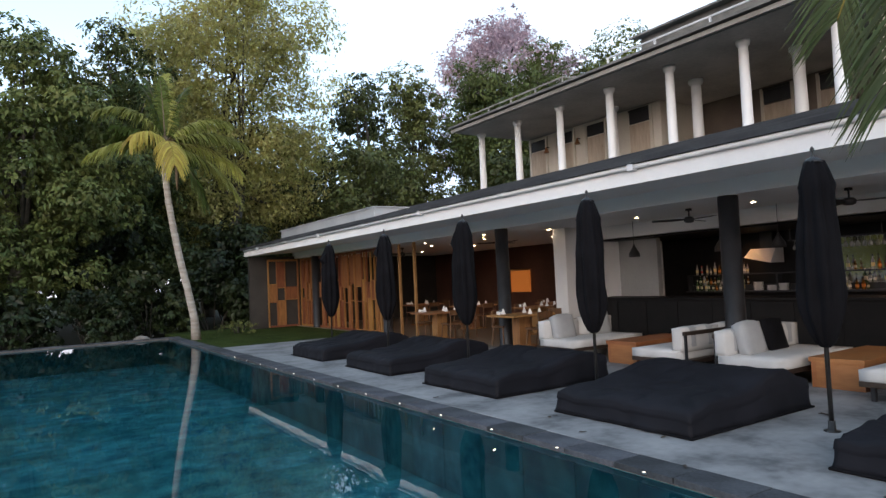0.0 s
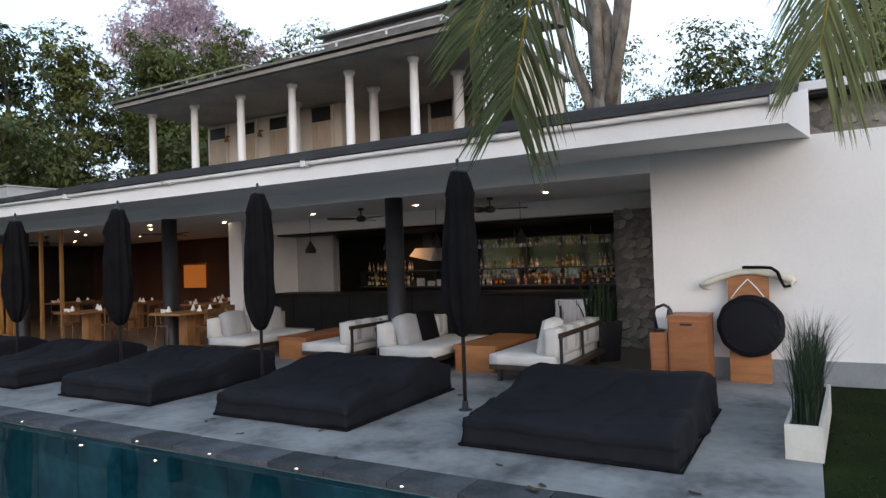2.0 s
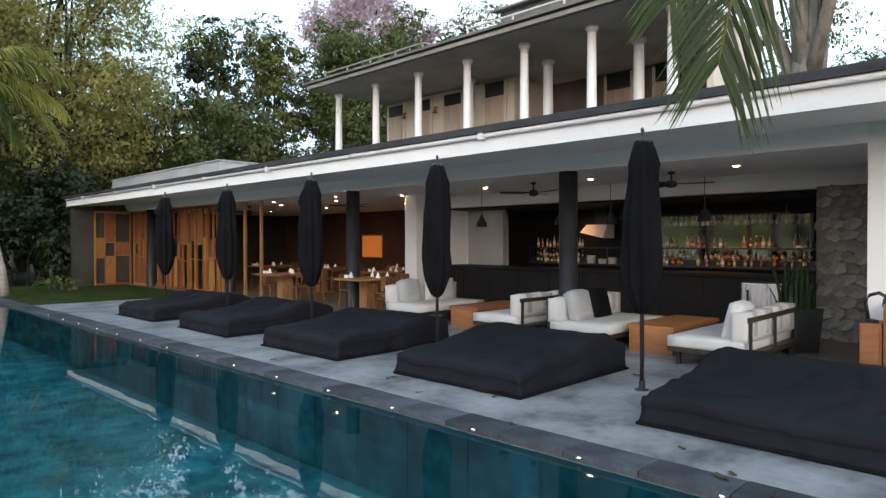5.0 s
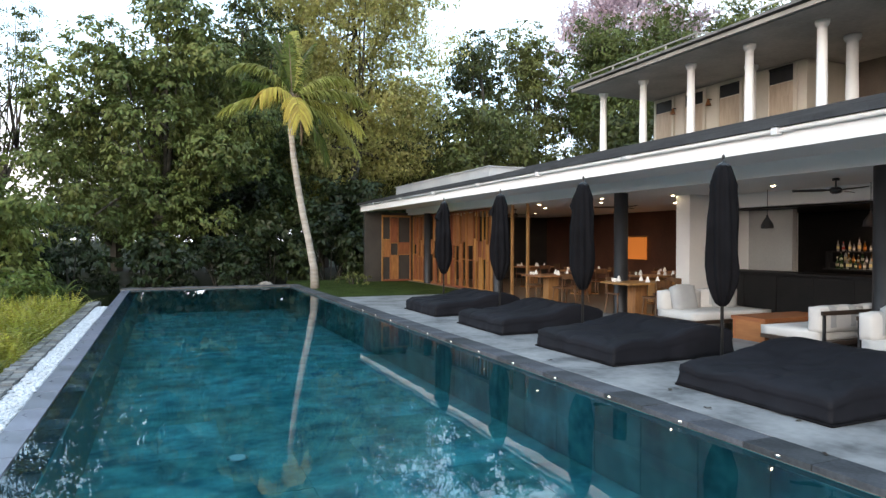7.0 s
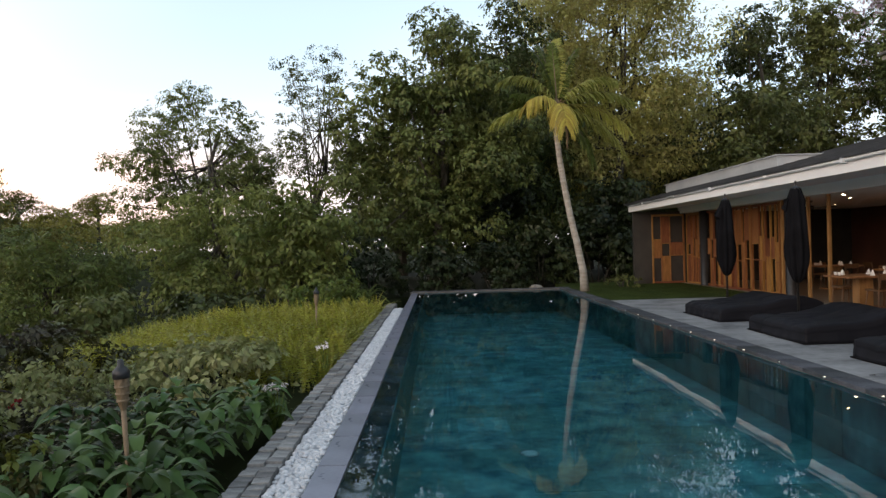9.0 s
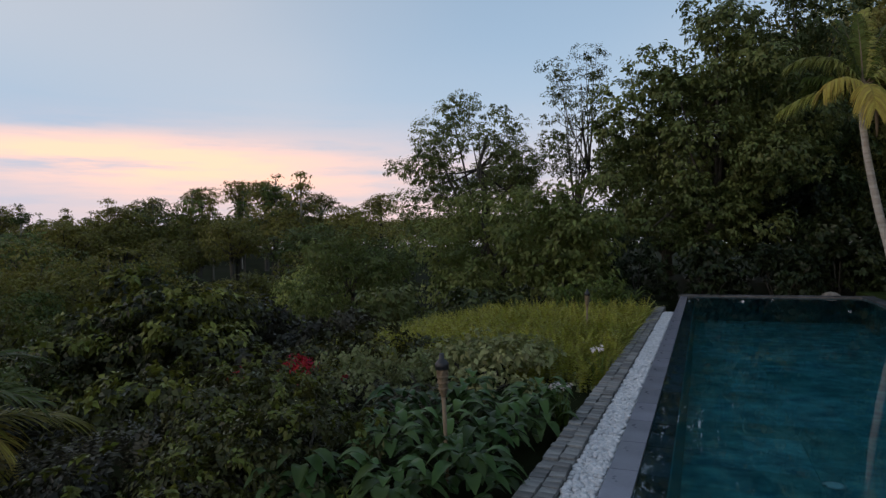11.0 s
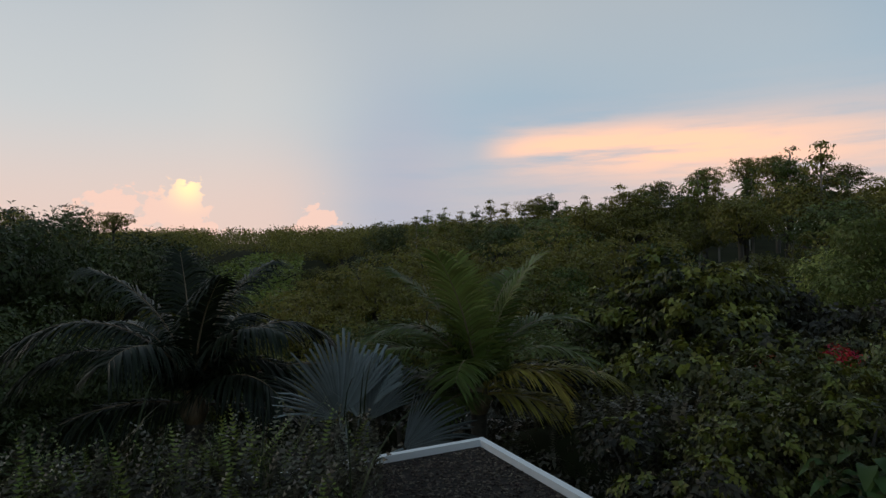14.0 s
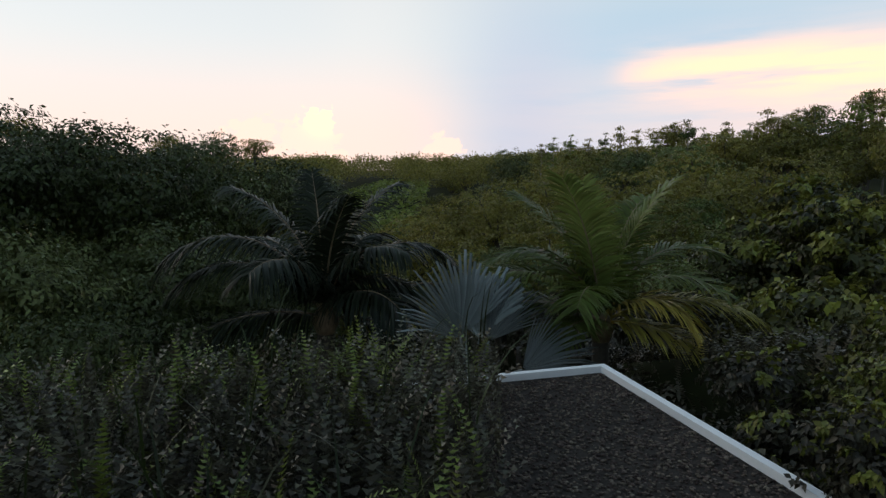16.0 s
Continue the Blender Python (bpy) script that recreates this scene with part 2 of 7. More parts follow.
M_deck = material("deck_concrete", (0.085, 0.088, 0.092), (0.29, 0.292, 0.295), rough=0.65, scale=1.5, fine=9, bump=0.4, third=(0.21, 0.213, 0.217))
M_floor = material("indoor_floor", (0.10, 0.085, 0.07), (0.19, 0.16, 0.13), rough=0.4, scale=1.2, fine=20, bump=0.1)
M_coping = material("coping_slate", (0.028, 0.031, 0.036), (0.085, 0.091, 0.102), spec=0.2, rough=0.75, scale=2.2, fine=30, bump=0.4, vary="object", spread=0.35)
# Wet slate; the sky's reflection is put into its pale lavender.
M_wetledge = material("wet_sky_sheen_slate", (0.12, 0.125, 0.16), (0.21, 0.215, 0.27), rough=0.3, scale=2.5, fine=30, bump=0.2, vary="object", spread=0.15)
M_ledge = material("ledge_slate", (0.05, 0.06, 0.075), (0.16, 0.17, 0.20), rough=0.22, scale=2.5, fine=30, bump=0.3, vary="object", spread=0.4)
M_paver = material("rough_paver", (0.10, 0.10, 0.10), (0.27, 0.26, 0.25), rough=0.85, scale=5, fine=60, bump=0.6, vary="object", spread=0.4)
M_pebble = material("white_pebble", (0.44, 0.45, 0.48), (0.64, 0.645, 0.66), rough=0.6, scale=8, fine=60, bump=0.1, vary="island", spread=0.12)
M_tile = material("pool_tile", (0.018, 0.165, 0.20), (0.18, 0.55, 0.53), rough=0.5, scale=2.6, fine=9, bump=0.1, vary="object", spread=0.2, world_space=True)
M_basin = material("pool_grout", (0.035, 0.22, 0.24), (0.06, 0.30, 0.31), rough=0.6, scale=2, fine=20, bump=0.1)
M_black = material("black_cover_cloth", (0.004, 0.0045, 0.007), (0.009, 0.0095, 0.014), rough=0.75, scale=1.5, fine=120, bump=0.35, spec=0.22, dist=0.004)
M_canopy = material("black_canopy_cloth", (0.004, 0.004, 0.005), (0.009, 0.009, 0.011), rough=0.9, scale=3, fine=150, bump=0.3, spec=0.1, dist=0.003)
M_dark = material("black_paint", (0.012, 0.013, 0.015), (0.025, 0.026, 0.03), rough=0.45, scale=3, fine=40, bump=0.08)
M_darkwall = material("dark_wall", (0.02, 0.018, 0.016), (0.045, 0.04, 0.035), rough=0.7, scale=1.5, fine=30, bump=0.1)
M_pole = material("umbrella_pole", (0.03, 0.03, 0.03), (0.06, 0.055, 0.05), rough=0.4, scale=8, fine=60, bump=0.05, metal=0.6)
M_brown = material("dark_brown_wood", (0.022, 0.014, 0.010), (0.055, 0.036, 0.026), rough=0.5, scale=3, fine=30, bump=0.15, stretch=(6, 6, 1))
M_redwall = material("red_brown_wall", (0.07, 0.030, 0.019), (0.14, 0.062, 0.040), rough=0.5, scale=0.9, fine=14, bump=0.1)
M_teak = material("teak_wood", (0.27, 0.10, 0.035), (0.39, 0.16, 0.058), rough=0.5, scale=1.5, fine=9, bump=0.1, stretch=(1.2, 1.2, 9), vary="object", spread=0.12)
M_oak = material("pale_wood", (0.20, 0.090, 0.033), (0.34, 0.17, 0.070), rough=0.5, scale=3, fine=30, bump=0.2, stretch=(6, 6, 1), vary="object", spread=0.18)
M_chair = material("brown_chair_wood", (0.085, 0.040, 0.018), (0.16, 0.080, 0.036), rough=0.5, scale=3, fine=30, bump=0.2, stretch=(6, 6, 1))
M_cushion = material("grey_white_cushion", (0.48, 0.475, 0.465), (0.60, 0.59, 0.575), rough=0.9, scale=2, fine=160, bump=0.3, dist=0.003)
M_pillow = material("grey_pillow", (0.30, 0.31, 0.32), (0.42, 0.43, 0.43), rough=0.9, scale=2, fine=160, bump=0.3, dist=0.003)
M_weathered = material("weathered_board", (0.20, 0.19, 0.17), (0.40, 0.38, 0.35), rough=0.85, scale=2, fine=20, bump=0.25, stretch=(1, 0.3, 1))
# Grey stands for the shade on the pale wall beside the bar.
M_shadedwall = material("shaded_pale_wall", (0.30, 0.31, 0.30), (0.38, 0.385, 0.375), rough=0.8, scale=0.8, fine=25, bump=0.08)
# The recess wall's shadow is put into this brown.
M_recess = material("shadow_brown_wall", (0.13, 0.105, 0.085), (0.20, 0.165, 0.135), rough=0.8, scale=1.2, fine=22, bump=0.1)
M_oldceiling = material("stained_ceiling_boards", (0.32, 0.30, 0.27), (0.50, 0.47, 0.43), rough=0.85, scale=0.9, fine=10, bump=0.2)
M_roof = material("dark_roofing", (0.016, 0.018, 0.021), (0.05, 0.055, 0.06), rough=0.75, scale=1.4, fine=22, bump=0.5)
M_metalroof = material("grey_metal_sheet", (0.42, 0.45, 0.47), (0.55, 0.57, 0.58), rough=0.5, scale=0.8, fine=12, bump=0.05, metal=0.2)
M_oldroof = material("weathered_roof", (0.10, 0.10, 0.095), (0.22, 0.215, 0.2), rough=0.85, scale=2, fine=24, bump=0.4)
M_gutter = material("white_pipe", (0.62, 0.64, 0.66), (0.72, 0.73, 0.74), rough=0.45, scale=1, fine=20, bump=0.03)
M_stone = material("field_stone", (0.12, 0.115, 0.105), (0.28, 0.265, 0.24), rough=0.85, scale=3.5, fine=30, bump=0.6, vary="object", spread=0.3)
M_mortar = material("dark_mortar", (0.09, 0.088, 0.08), (0.15, 0.145, 0.135), rough=0.95, scale=5, fine=50, bump=0.4)
M_steel = material("brushed_steel", (0.45, 0.46, 0.47), (0.6, 0.61, 0.62), rough=0.3, scale=2, fine=60, bump=0.05, metal=1.0, stretch=(1, 12, 1))
M_dooredge = material("limed_door", (0.45, 0.36, 0.27), (0.58, 0.48, 0.37), rough=0.65, scale=2, fine=24, bump=0.2, stretch=(6, 6, 1))
M_pot = material("white_planter", (0.46, 0.455, 0.41), (0.58, 0.575, 0.53), rough=0.6, scale=3, fine=30, bump=0.12)
M_soil = material("dark_soil", (0.02, 0.017, 0.012), (0.05, 0.042, 0.03), rough=1.0, scale=6, fine=60, bump=0.8)
M_gravel = material("dark_gravel", (0.018, 0.015, 0.013), (0.05, 0.042, 0.036), spec=0.1, rough=0.9, scale=14, fine=70, bump=0.8)
M_stonechip = material("gravel_stone", (0.028, 0.021, 0.017), (0.150, 0.115, 0.095), spec=0.15, rough=0.85, scale=20, fine=60, bump=0.3, vary="island", spread=0.5)
M_bark = material("grey_bark", (0.14, 0.12, 0.10), (0.32, 0.29, 0.25), rough=0.9, scale=4, fine=30, bump=0.6, stretch=(1, 1, 0.4))
M_palmbark = material("palm_bark", (0.24, 0.205, 0.17), (0.44, 0.40, 0.35), rough=0.85, scale=2, fine=16, bump=0.5, stretch=(1, 1, 5))
M_darkbark = material("dark_bark", (0.03, 0.026, 0.02), (0.08, 0.07, 0.055), rough=0.9, scale=4, fine=30, bump=0.6)
M_ground = material("forest_floor", (0.008, 0.010, 0.004), (0.022, 0.026, 0.010), spec=0.03, rough=1.0, scale=0.3, fine=3, bump=0.5)
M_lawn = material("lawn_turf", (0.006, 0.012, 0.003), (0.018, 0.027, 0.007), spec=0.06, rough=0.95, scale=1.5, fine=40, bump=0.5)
M_bar = material("black_bar_panel", (0.005, 0.005, 0.005), (0.012, 0.011, 0.011), rough=0.6, scale=3, fine=40, bump=0.08, spec=0.25)
# Lighter copy of the lawn turf; the north lawn's lit look is in the colour.
M_lawnfar = material("lit_tone_turf", (0.020, 0.034, 0.008), (0.050, 0.072, 0.018), spec=0.06, rough=0.95, scale=1.5, fine=40, bump=0.5)
M_screen = material("screen_timber", (0.17, 0.064, 0.020), (0.30, 0.125, 0.045), rough=0.5, scale=3, fine=30, bump=0.2, stretch=(6, 6, 1), vary="object", spread=0.35)
M_amber = glowing("amber_glow_panel", (0.50, 0.15, 0.03), 0.2)
M_warm = glowing("warm_downlight", (1.0, 0.78, 0.5), 14.0)
M_cool = glowing("coping_lamp", (1.0, 0.88, 0.72), 1.6)
M_bottleglass = [glass("amber_glass", (0.55, 0.25, 0.06)), glass("clear_glass", (0.75, 0.75, 0.72)), glass("green_glass", (0.15, 0.32, 0.12))]
M_linen = material("white_linen", (0.74, 0.73, 0.71), (0.82, 0.81, 0.8), rough=0.85, scale=5, fine=80, bump=0.1)
M_deadleaf = material("dead_leaf", (0.018, 0.012, 0.008), (0.06, 0.04, 0.025), rough=0.7, scale=20, fine=80, bump=0.2, vary="object", spread=0.4)
M_bamboo = material("bamboo_cane", (0.12, 0.08, 0.045), (0.24, 0.17, 0.10), rough=0.6, scale=4, fine=30, bump=0.25, stretch=(6, 6, 1))
M_drift = material("pale_driftwood", (0.55, 0.52, 0.43), (0.72, 0.69, 0.6), rough=0.75, scale=4, fine=30, bump=0.3)

L_dense = leaf_material("broad_leaf", (0.042, 0.072, 0.020), (0.130, 0.172, 0.048), through_light=0.22)
L_dark = leaf_material("dark_leaf", (0.040, 0.060, 0.019), (0.110, 0.142, 0.042), through_light=0.2)
L_bush = leaf_material("bush_leaf", (0.030, 0.037, 0.011), (0.098, 0.106, 0.028), through_light=0.12, spread=0.3)
# Lighter copy of the bush leaf: sky-lit shrub tops put into the colour.
L_toplit = leaf_material("lit_top_bush_leaf", (0.075, 0.100, 0.015), (0.19, 0.215, 0.040), through_light=0.2, spread=0.3)
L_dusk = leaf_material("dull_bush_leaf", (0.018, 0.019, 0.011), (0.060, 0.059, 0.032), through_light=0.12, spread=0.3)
# Shade under the trees is put into this near-black leaf colour.
L_under = leaf_material("shade_toned_leaf", (0.009, 0.017, 0.006), (0.032, 0.052, 0.017), through_light=0.12)
L_crown = leaf_material("coconut_leaflet", (0.21, 0.255, 0.055), (0.43, 0.47, 0.13), spread=0.25, through_light=0.4)
L_gold = leaf_material("golden_leaf", (0.25, 0.28, 0.085), (0.50, 0.50, 0.18), through_light=0.65)
L_pink = leaf_material("pink_blossom", (0.60, 0.48, 0.49), (0.82, 0.71, 0.72), spread=0.2, through_light=0.45)
L_mid = leaf_material("mid_green_leaf", (0.052, 0.090, 0.017), (0.14, 0.195, 0.042), through_light=0.24)
L_olive = leaf_material("olive_leaf", (0.092, 0.102, 0.018), (0.215, 0.215, 0.048), through_light=0.35)
L_lime = leaf_material("lime_fern_leaf", (0.12, 0.15, 0.018), (0.31, 0.33, 0.055), through_light=0.35, spread=0.3)
L_pale = leaf_material("pale_variegated_leaf", (0.11, 0.15, 0.05), (0.26, 0.29, 0.12))
L_big = leaf_material("large_glossy_leaf", (0.030, 0.078, 0.018), (0.085, 0.155, 0.045), rough=0.4, through_light=0.2)
L_palm = leaf_material("palm_leaflet", (0.045, 0.080, 0.014), (0.13, 0.175, 0.040), spread=0.3)
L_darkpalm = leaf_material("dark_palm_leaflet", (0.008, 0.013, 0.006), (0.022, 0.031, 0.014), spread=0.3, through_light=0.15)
L_hang = leaf_material("hanging_palm_leaflet", (0.085, 0.125, 0.045), (0.23, 0.27, 0.115), spread=0.3, through_light=0.5)
L_palmyellow = leaf_material("yellowing_palm_leaflet", (0.27, 0.245, 0.045), (0.46, 0.43, 0.09), spread=0.25)
L_fan = leaf_material("silver_fan_leaf", (0.165, 0.22, 0.20), (0.29, 0.36, 0.325), spread=0.2, through_light=0.15)
L_fern = leaf_material("sword_fern_leaf", (0.017, 0.019, 0.012), (0.105, 0.110, 0.070), through_light=0.12, rough=0.32, spread=0.75)
L_light = leaf_material("light_olive_leaf", (0.105, 0.150, 0.036), (0.27, 0.33, 0.092), through_light=0.35)
L_meadow = leaf_material("meadow_grass_blade", (0.13, 0.20, 0.04), (0.24, 0.31, 0.07), spread=0.25)
L_red = leaf_material("red_flower", (0.42, 0.012, 0.04), (0.62, 0.05, 0.09), spread=0.2)
L_whiteflower = leaf_material("white_flower", (0.72, 0.72, 0.66), (0.85, 0.85, 0.8), spread=0.1)
for m in (L_palm, L_darkpalm, L_palmyellow, L_fan, L_crown, L_big):
    m.node_tree.nodes["Principled BSDF"].inputs["Specular IOR Level"].default_value = 0.15
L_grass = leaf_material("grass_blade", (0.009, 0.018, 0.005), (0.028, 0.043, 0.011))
# Lighter copy of the grass blade, with the lit look painted in.
L_grassfar = leaf_material("lit_tone_grass_blade", (0.025, 0.045, 0.010), (0.065, 0.095, 0.024))
L_reed = leaf_material("dark_reed", (0.02, 0.045, 0.025), (0.055, 0.09, 0.045))
L_snake = leaf_material("sword_plant_leaf", (0.025, 0.055, 0.025), (0.07, 0.12, 0.055))


def water_material():
    m = bpy.data.materials.new("pool_water")
    m.use_nodes = True
    nt = m.node_tree
    nt.nodes.clear()
    tc = nt.nodes.new("ShaderNodeTexCoord")
    a, b = nt.nodes.new("ShaderNodeTexNoise"), nt.nodes.new("ShaderNodeTexNoise")
    a.inputs["Scale"].default_value, b.inputs["Scale"].default_value = 0.9, 5.0
    for n in (a, b):
        n.inputs["Detail"].default_value = 2
        nt.links.new(tc.outputs["Object"], n.inputs["Vector"])
    s = nt.nodes.new("ShaderNodeMath")
    s.operation = "MULTIPLY_ADD"
    s.inputs[1].default_value = 0.12
    nt.links.new(b.outputs["Fac"], s.inputs[0])
    nt.links.new(a.outputs["Fac"], s.inputs[2])
    bp = nt.nodes.new("ShaderNodeBump")
    bp.inputs["Strength"].default_value, bp.inputs["Distance"].default_value = 0.017, 0.12
    nt.links.new(s.outputs[0], bp.inputs["Height"])
    fr = nt.nodes.new("ShaderNodeFresnel")
    fr.inputs["IOR"].default_value = 1.55
    gl = nt.nodes.new("ShaderNodeBsdfGlossy")
    gl.inputs["Roughness"].default_value = 0.012
    tr = nt.nodes.new("ShaderNodeBsdfTransparent")
    tr.inputs["Color"].default_value = (0.52, 0.88, 0.93, 1)
    nt.links.new(bp.outputs[0], fr.inputs["Normal"])
    nt.links.new(bp.outputs[0], gl.inputs["Normal"])
    mx = nt.nodes.new("ShaderNodeMixShader")
    nt.links.new(fr.outputs[0], mx.inputs[0])
    nt.links.new(tr.outputs[0], mx.inputs[1])
    nt.links.new(gl.outputs[0], mx.inputs[2])
    o = nt.nodes.new("ShaderNodeOutputMaterial")
    nt.links.new(mx.outputs[0], o.inputs[0])
    return m


M_water = water_material()
M_mirror = material("bar_mirror", (0.48, 0.47, 0.42), (0.56, 0.55, 0.50), rough=0.03, scale=1, fine=10, bump=0, metal=1.0)

# ---- ground: one sheet to the horizon ----
def smooth(a, b, x):
    t = min(max((x - a) / (b - a), 0.0), 1.0)
    return t * t * (3 - 2 * t)


def land(x, y):
    """Height of the land: a terrace, falling away to a valley in the west, rising to the north."""
    z = -0.35 - 8.5 * smooth(2.5, 26.0, -x - 2.3) * (1 - 0.75 * smooth(16.0, 45.0, y))
    z += 5.0 * smooth(60, 260, y) * smooth(0, 120, -x + 40)
    if -x > 3:
        z += 0.6 * noise.noise((x * 0.05, y * 0.05, 0.3)) * smooth(20, 60, -x)
    if -20 < x < -2.6 and -9 < y < 5:
        z -= 2.1 * smooth(4.7, 3.7, y) * smooth(2.7, 3.7, -x) * smooth(20.0, 12.0, -x)
    if -3.0 < x < 18 and -3 < y < 27:
        z = -1.9 if x < 5.2 and 0.4 < y < 25.6 and x > -1.6 else -0.3
    if -7.6 < x < -2.6 and -8 < y < 3.3:
        z = -3.4
    return z


axis_x = sorted({-2600, -1500, -900, -600, -420, -300, -220, -170, *range(-135, -40, 8), *range(-40, -6, 2), *[-6 + 0.5 * k for k in range(50)], *range(20, 60, 5), 80, 120, 200, 400, 900, 2600})
axis_y = sorted({-2600, -1200, -600, -300, -160, *range(-100, -10, 8), *[-10 + 0.5 * k for k in range(80)], *range(30, 100, 5), 120, 150, 200, 280, 400, 700, 1300, 2600})
bm = bmesh.new()
grid = [[bm.verts.new((x, y, land(x, y))) for y in axis_y] for x in axis_x]
for i in range(len(axis_x) - 1):
    for j in range(len(axis_y) - 1):
        bm.faces.new((grid[i][j], grid[i + 1][j], grid[i + 1][j + 1], grid[i][j + 1]))
structure("ground", bm, M_ground, "dark leaf-littered forest ground falling to a valley", smooth=True)

# ---- pool ----
PX0, PX1, PY0, PY1, PZ = -1.05, 4.08, 1.0, 24.8, -0.06
bm = bmesh.new()
box(bm, PX0 - 0.3, PY0 - 0.3, -1.1, PX1 + 0.3, PY1 + 0.25, -0.90)
box(bm, PX0 - 0.25, PY0 - 0.3, -0.9, PX0, PY1 + 0.25, -0.10)
box(bm, PX1, PY0 - 0.3, -0.9, PX1 + 0.25, PY1 + 0.25, -0.06)
box(bm, PX0, PY0 - 0.3, -0.9, PX1, PY0, -0.06)
box(bm, PX0, PY1, -0.9, PX1, PY1 + 0.25, -0.068)
pool = structure("pool_basin", bm, M_basin, "long dark blue-green tiled swimming pool basin")
bm = bmesh.new()
n_x, n_y = 12, 60
gw = [[bm.verts.new((-1.5 + (PX1 + 1.5) * i / n_x, PY0 + (PY1 - PY0) * j / n_y, PZ)) for j in range(n_y + 1)] for i in range(n_x + 1)]
for i in range(n_x):
    for j in range(n_y):
        bm.faces.new((gw[i][j], gw[i + 1][j], gw[i + 1][j + 1], gw[i][j + 1]))
wat = part("water", bm, M_water, None, smooth=True)
if wat.data.polygons[0].normal.z < 0:
    wat.data.flip_normals()
tagged(wat, "still teal pool water mirroring trees and eaves", "water", kind="structure")

# ---- paving round the pool ----
bm = boxm(4.42, 0.22, -0.30, 9.15, 18.8, 0.0, bevel=0.01)
structure("pavement", bm, M_deck, "pale grey weathered concrete pool deck")
structure("floor", boxm(9.15, 2.0, -0.30, 16.2, 26.0, -0.004), M_floor, "dark polished floor of the open bar and dining room")
structure("pavement_end", boxm(-2.05, -1.4, -0.30, 4.42, 0.62, -0.008, bevel=0.01), M_deck, "grey concrete landing at the pool's end")
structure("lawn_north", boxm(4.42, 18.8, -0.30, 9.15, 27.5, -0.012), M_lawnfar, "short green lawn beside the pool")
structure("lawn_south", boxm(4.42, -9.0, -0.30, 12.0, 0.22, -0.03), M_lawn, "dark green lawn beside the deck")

# ---- the pavilion's shell ----
structure("wall_south", boxm(9.15, -0.75, 0.0, 9.45, 2.09, 3.02), M_white, "smooth white-painted garden wall")
structure("baseboard", boxm(9.12, -0.77, -0.02, 9.149, 2.09, 0.27), M_greybase, "grey painted plinth of the white wall")
structure("beam", boxm(9.15, 2.09, 2.74, 9.45, 26.0, 3.02), M_soffit, "white beam over the open front")
bm = bmesh.new()
v = [bm.verts.new(p) for p in ((7.24, 0.42, 2.86), (9.15, 0.24, 2.99), (9.15, 26.0, 2.99), (7.24, 26.0, 2.86),
                               (7.24, 0.42, 2.90), (9.15, 0.24, 3.03), (9.15, 26.0, 3.03), (7.24, 26.0, 2.90))]
for q in ((0, 3, 2, 1), (4, 5, 6, 7), (0, 1, 5, 4), (1, 2, 6, 5), (2, 3, 7, 6), (3, 0, 4, 7)):
    bm.faces.new([v[i] for i in q])
structure("soffit", bm, M_soffit, "pale painted soffit under the eaves")
structure("fascia", boxm(7.17, 0.42, 2.85, 7.24, 26.0, 3.10), M_fascia, "white-painted fascia board")
bm = bmesh.new()
v = [bm.verts.new(p) for p in ((7.18, 0.38, 2.85), (9.15, 0.18, 2.985), (9.15, 0.18, 3.60), (7.18, 0.38, 3.12),
                               (7.18, 0.415, 2.85), (9.15, 0.235, 2.985), (9.15, 0.235, 3.60), (7.18, 0.415, 3.12))]
for q in ((0, 1, 2, 3), (7, 6, 5, 4), (0, 4, 5, 1), (1, 5, 6, 2), (2, 6, 7, 3), (3, 7, 4, 0)):
    bm.faces.new([v[i] for i in q])
structure("trim", bm, M_fascia, "white gable end board of the eaves")
structure("ceiling", boxm(9.45, 2.0, 2.75, 16.2, 26.0, 2.95), M_soffit, "pale painted ceiling of the pavilion")
structure("bulkhead", boxm(12.0, 2.0, 2.44, 12.25, 12.0, 2.75), M_white, "white bulkhead above the bar")
structure("bar_ceiling", boxm(12.25, 2.0, 2.40, 14.7, 12.0, 2.44), M_bar, "dark ceiling above the bar")
structure("wall_bar", boxm(14.7, 2.0, -0.004, 14.9, 12.0, 2.75), M_bar, "dark back wall of the bar")
structure("wall_east", boxm(16.0, 12.4, -0.004, 16.2, 26.0, 2.75), M_redwall, "dark timber-clad back wall of the dining room")
structure("wall_divide", boxm(11.05, 11.95, -0.004, 14.9, 12.38, 2.75), M_white, "white dividing wall between bar and dining room")
structure("wall_niche", boxm(12.95, 10.75, -0.004, 13.1, 11.95, 2.40), M_shadedwall, "pale wall beside the bar niche, shade put into its grey")
structure("wall_north", boxm(7.30, 25.8, -0.016, 16.2, 26.0, 2.84), M_darkwall, "dark end wall of the dining room")
structure("wall_return", boxm(9.45, 1.85, -0.004, 16.2, 2.0, 2.75), M_white, "white return wall of the bar")

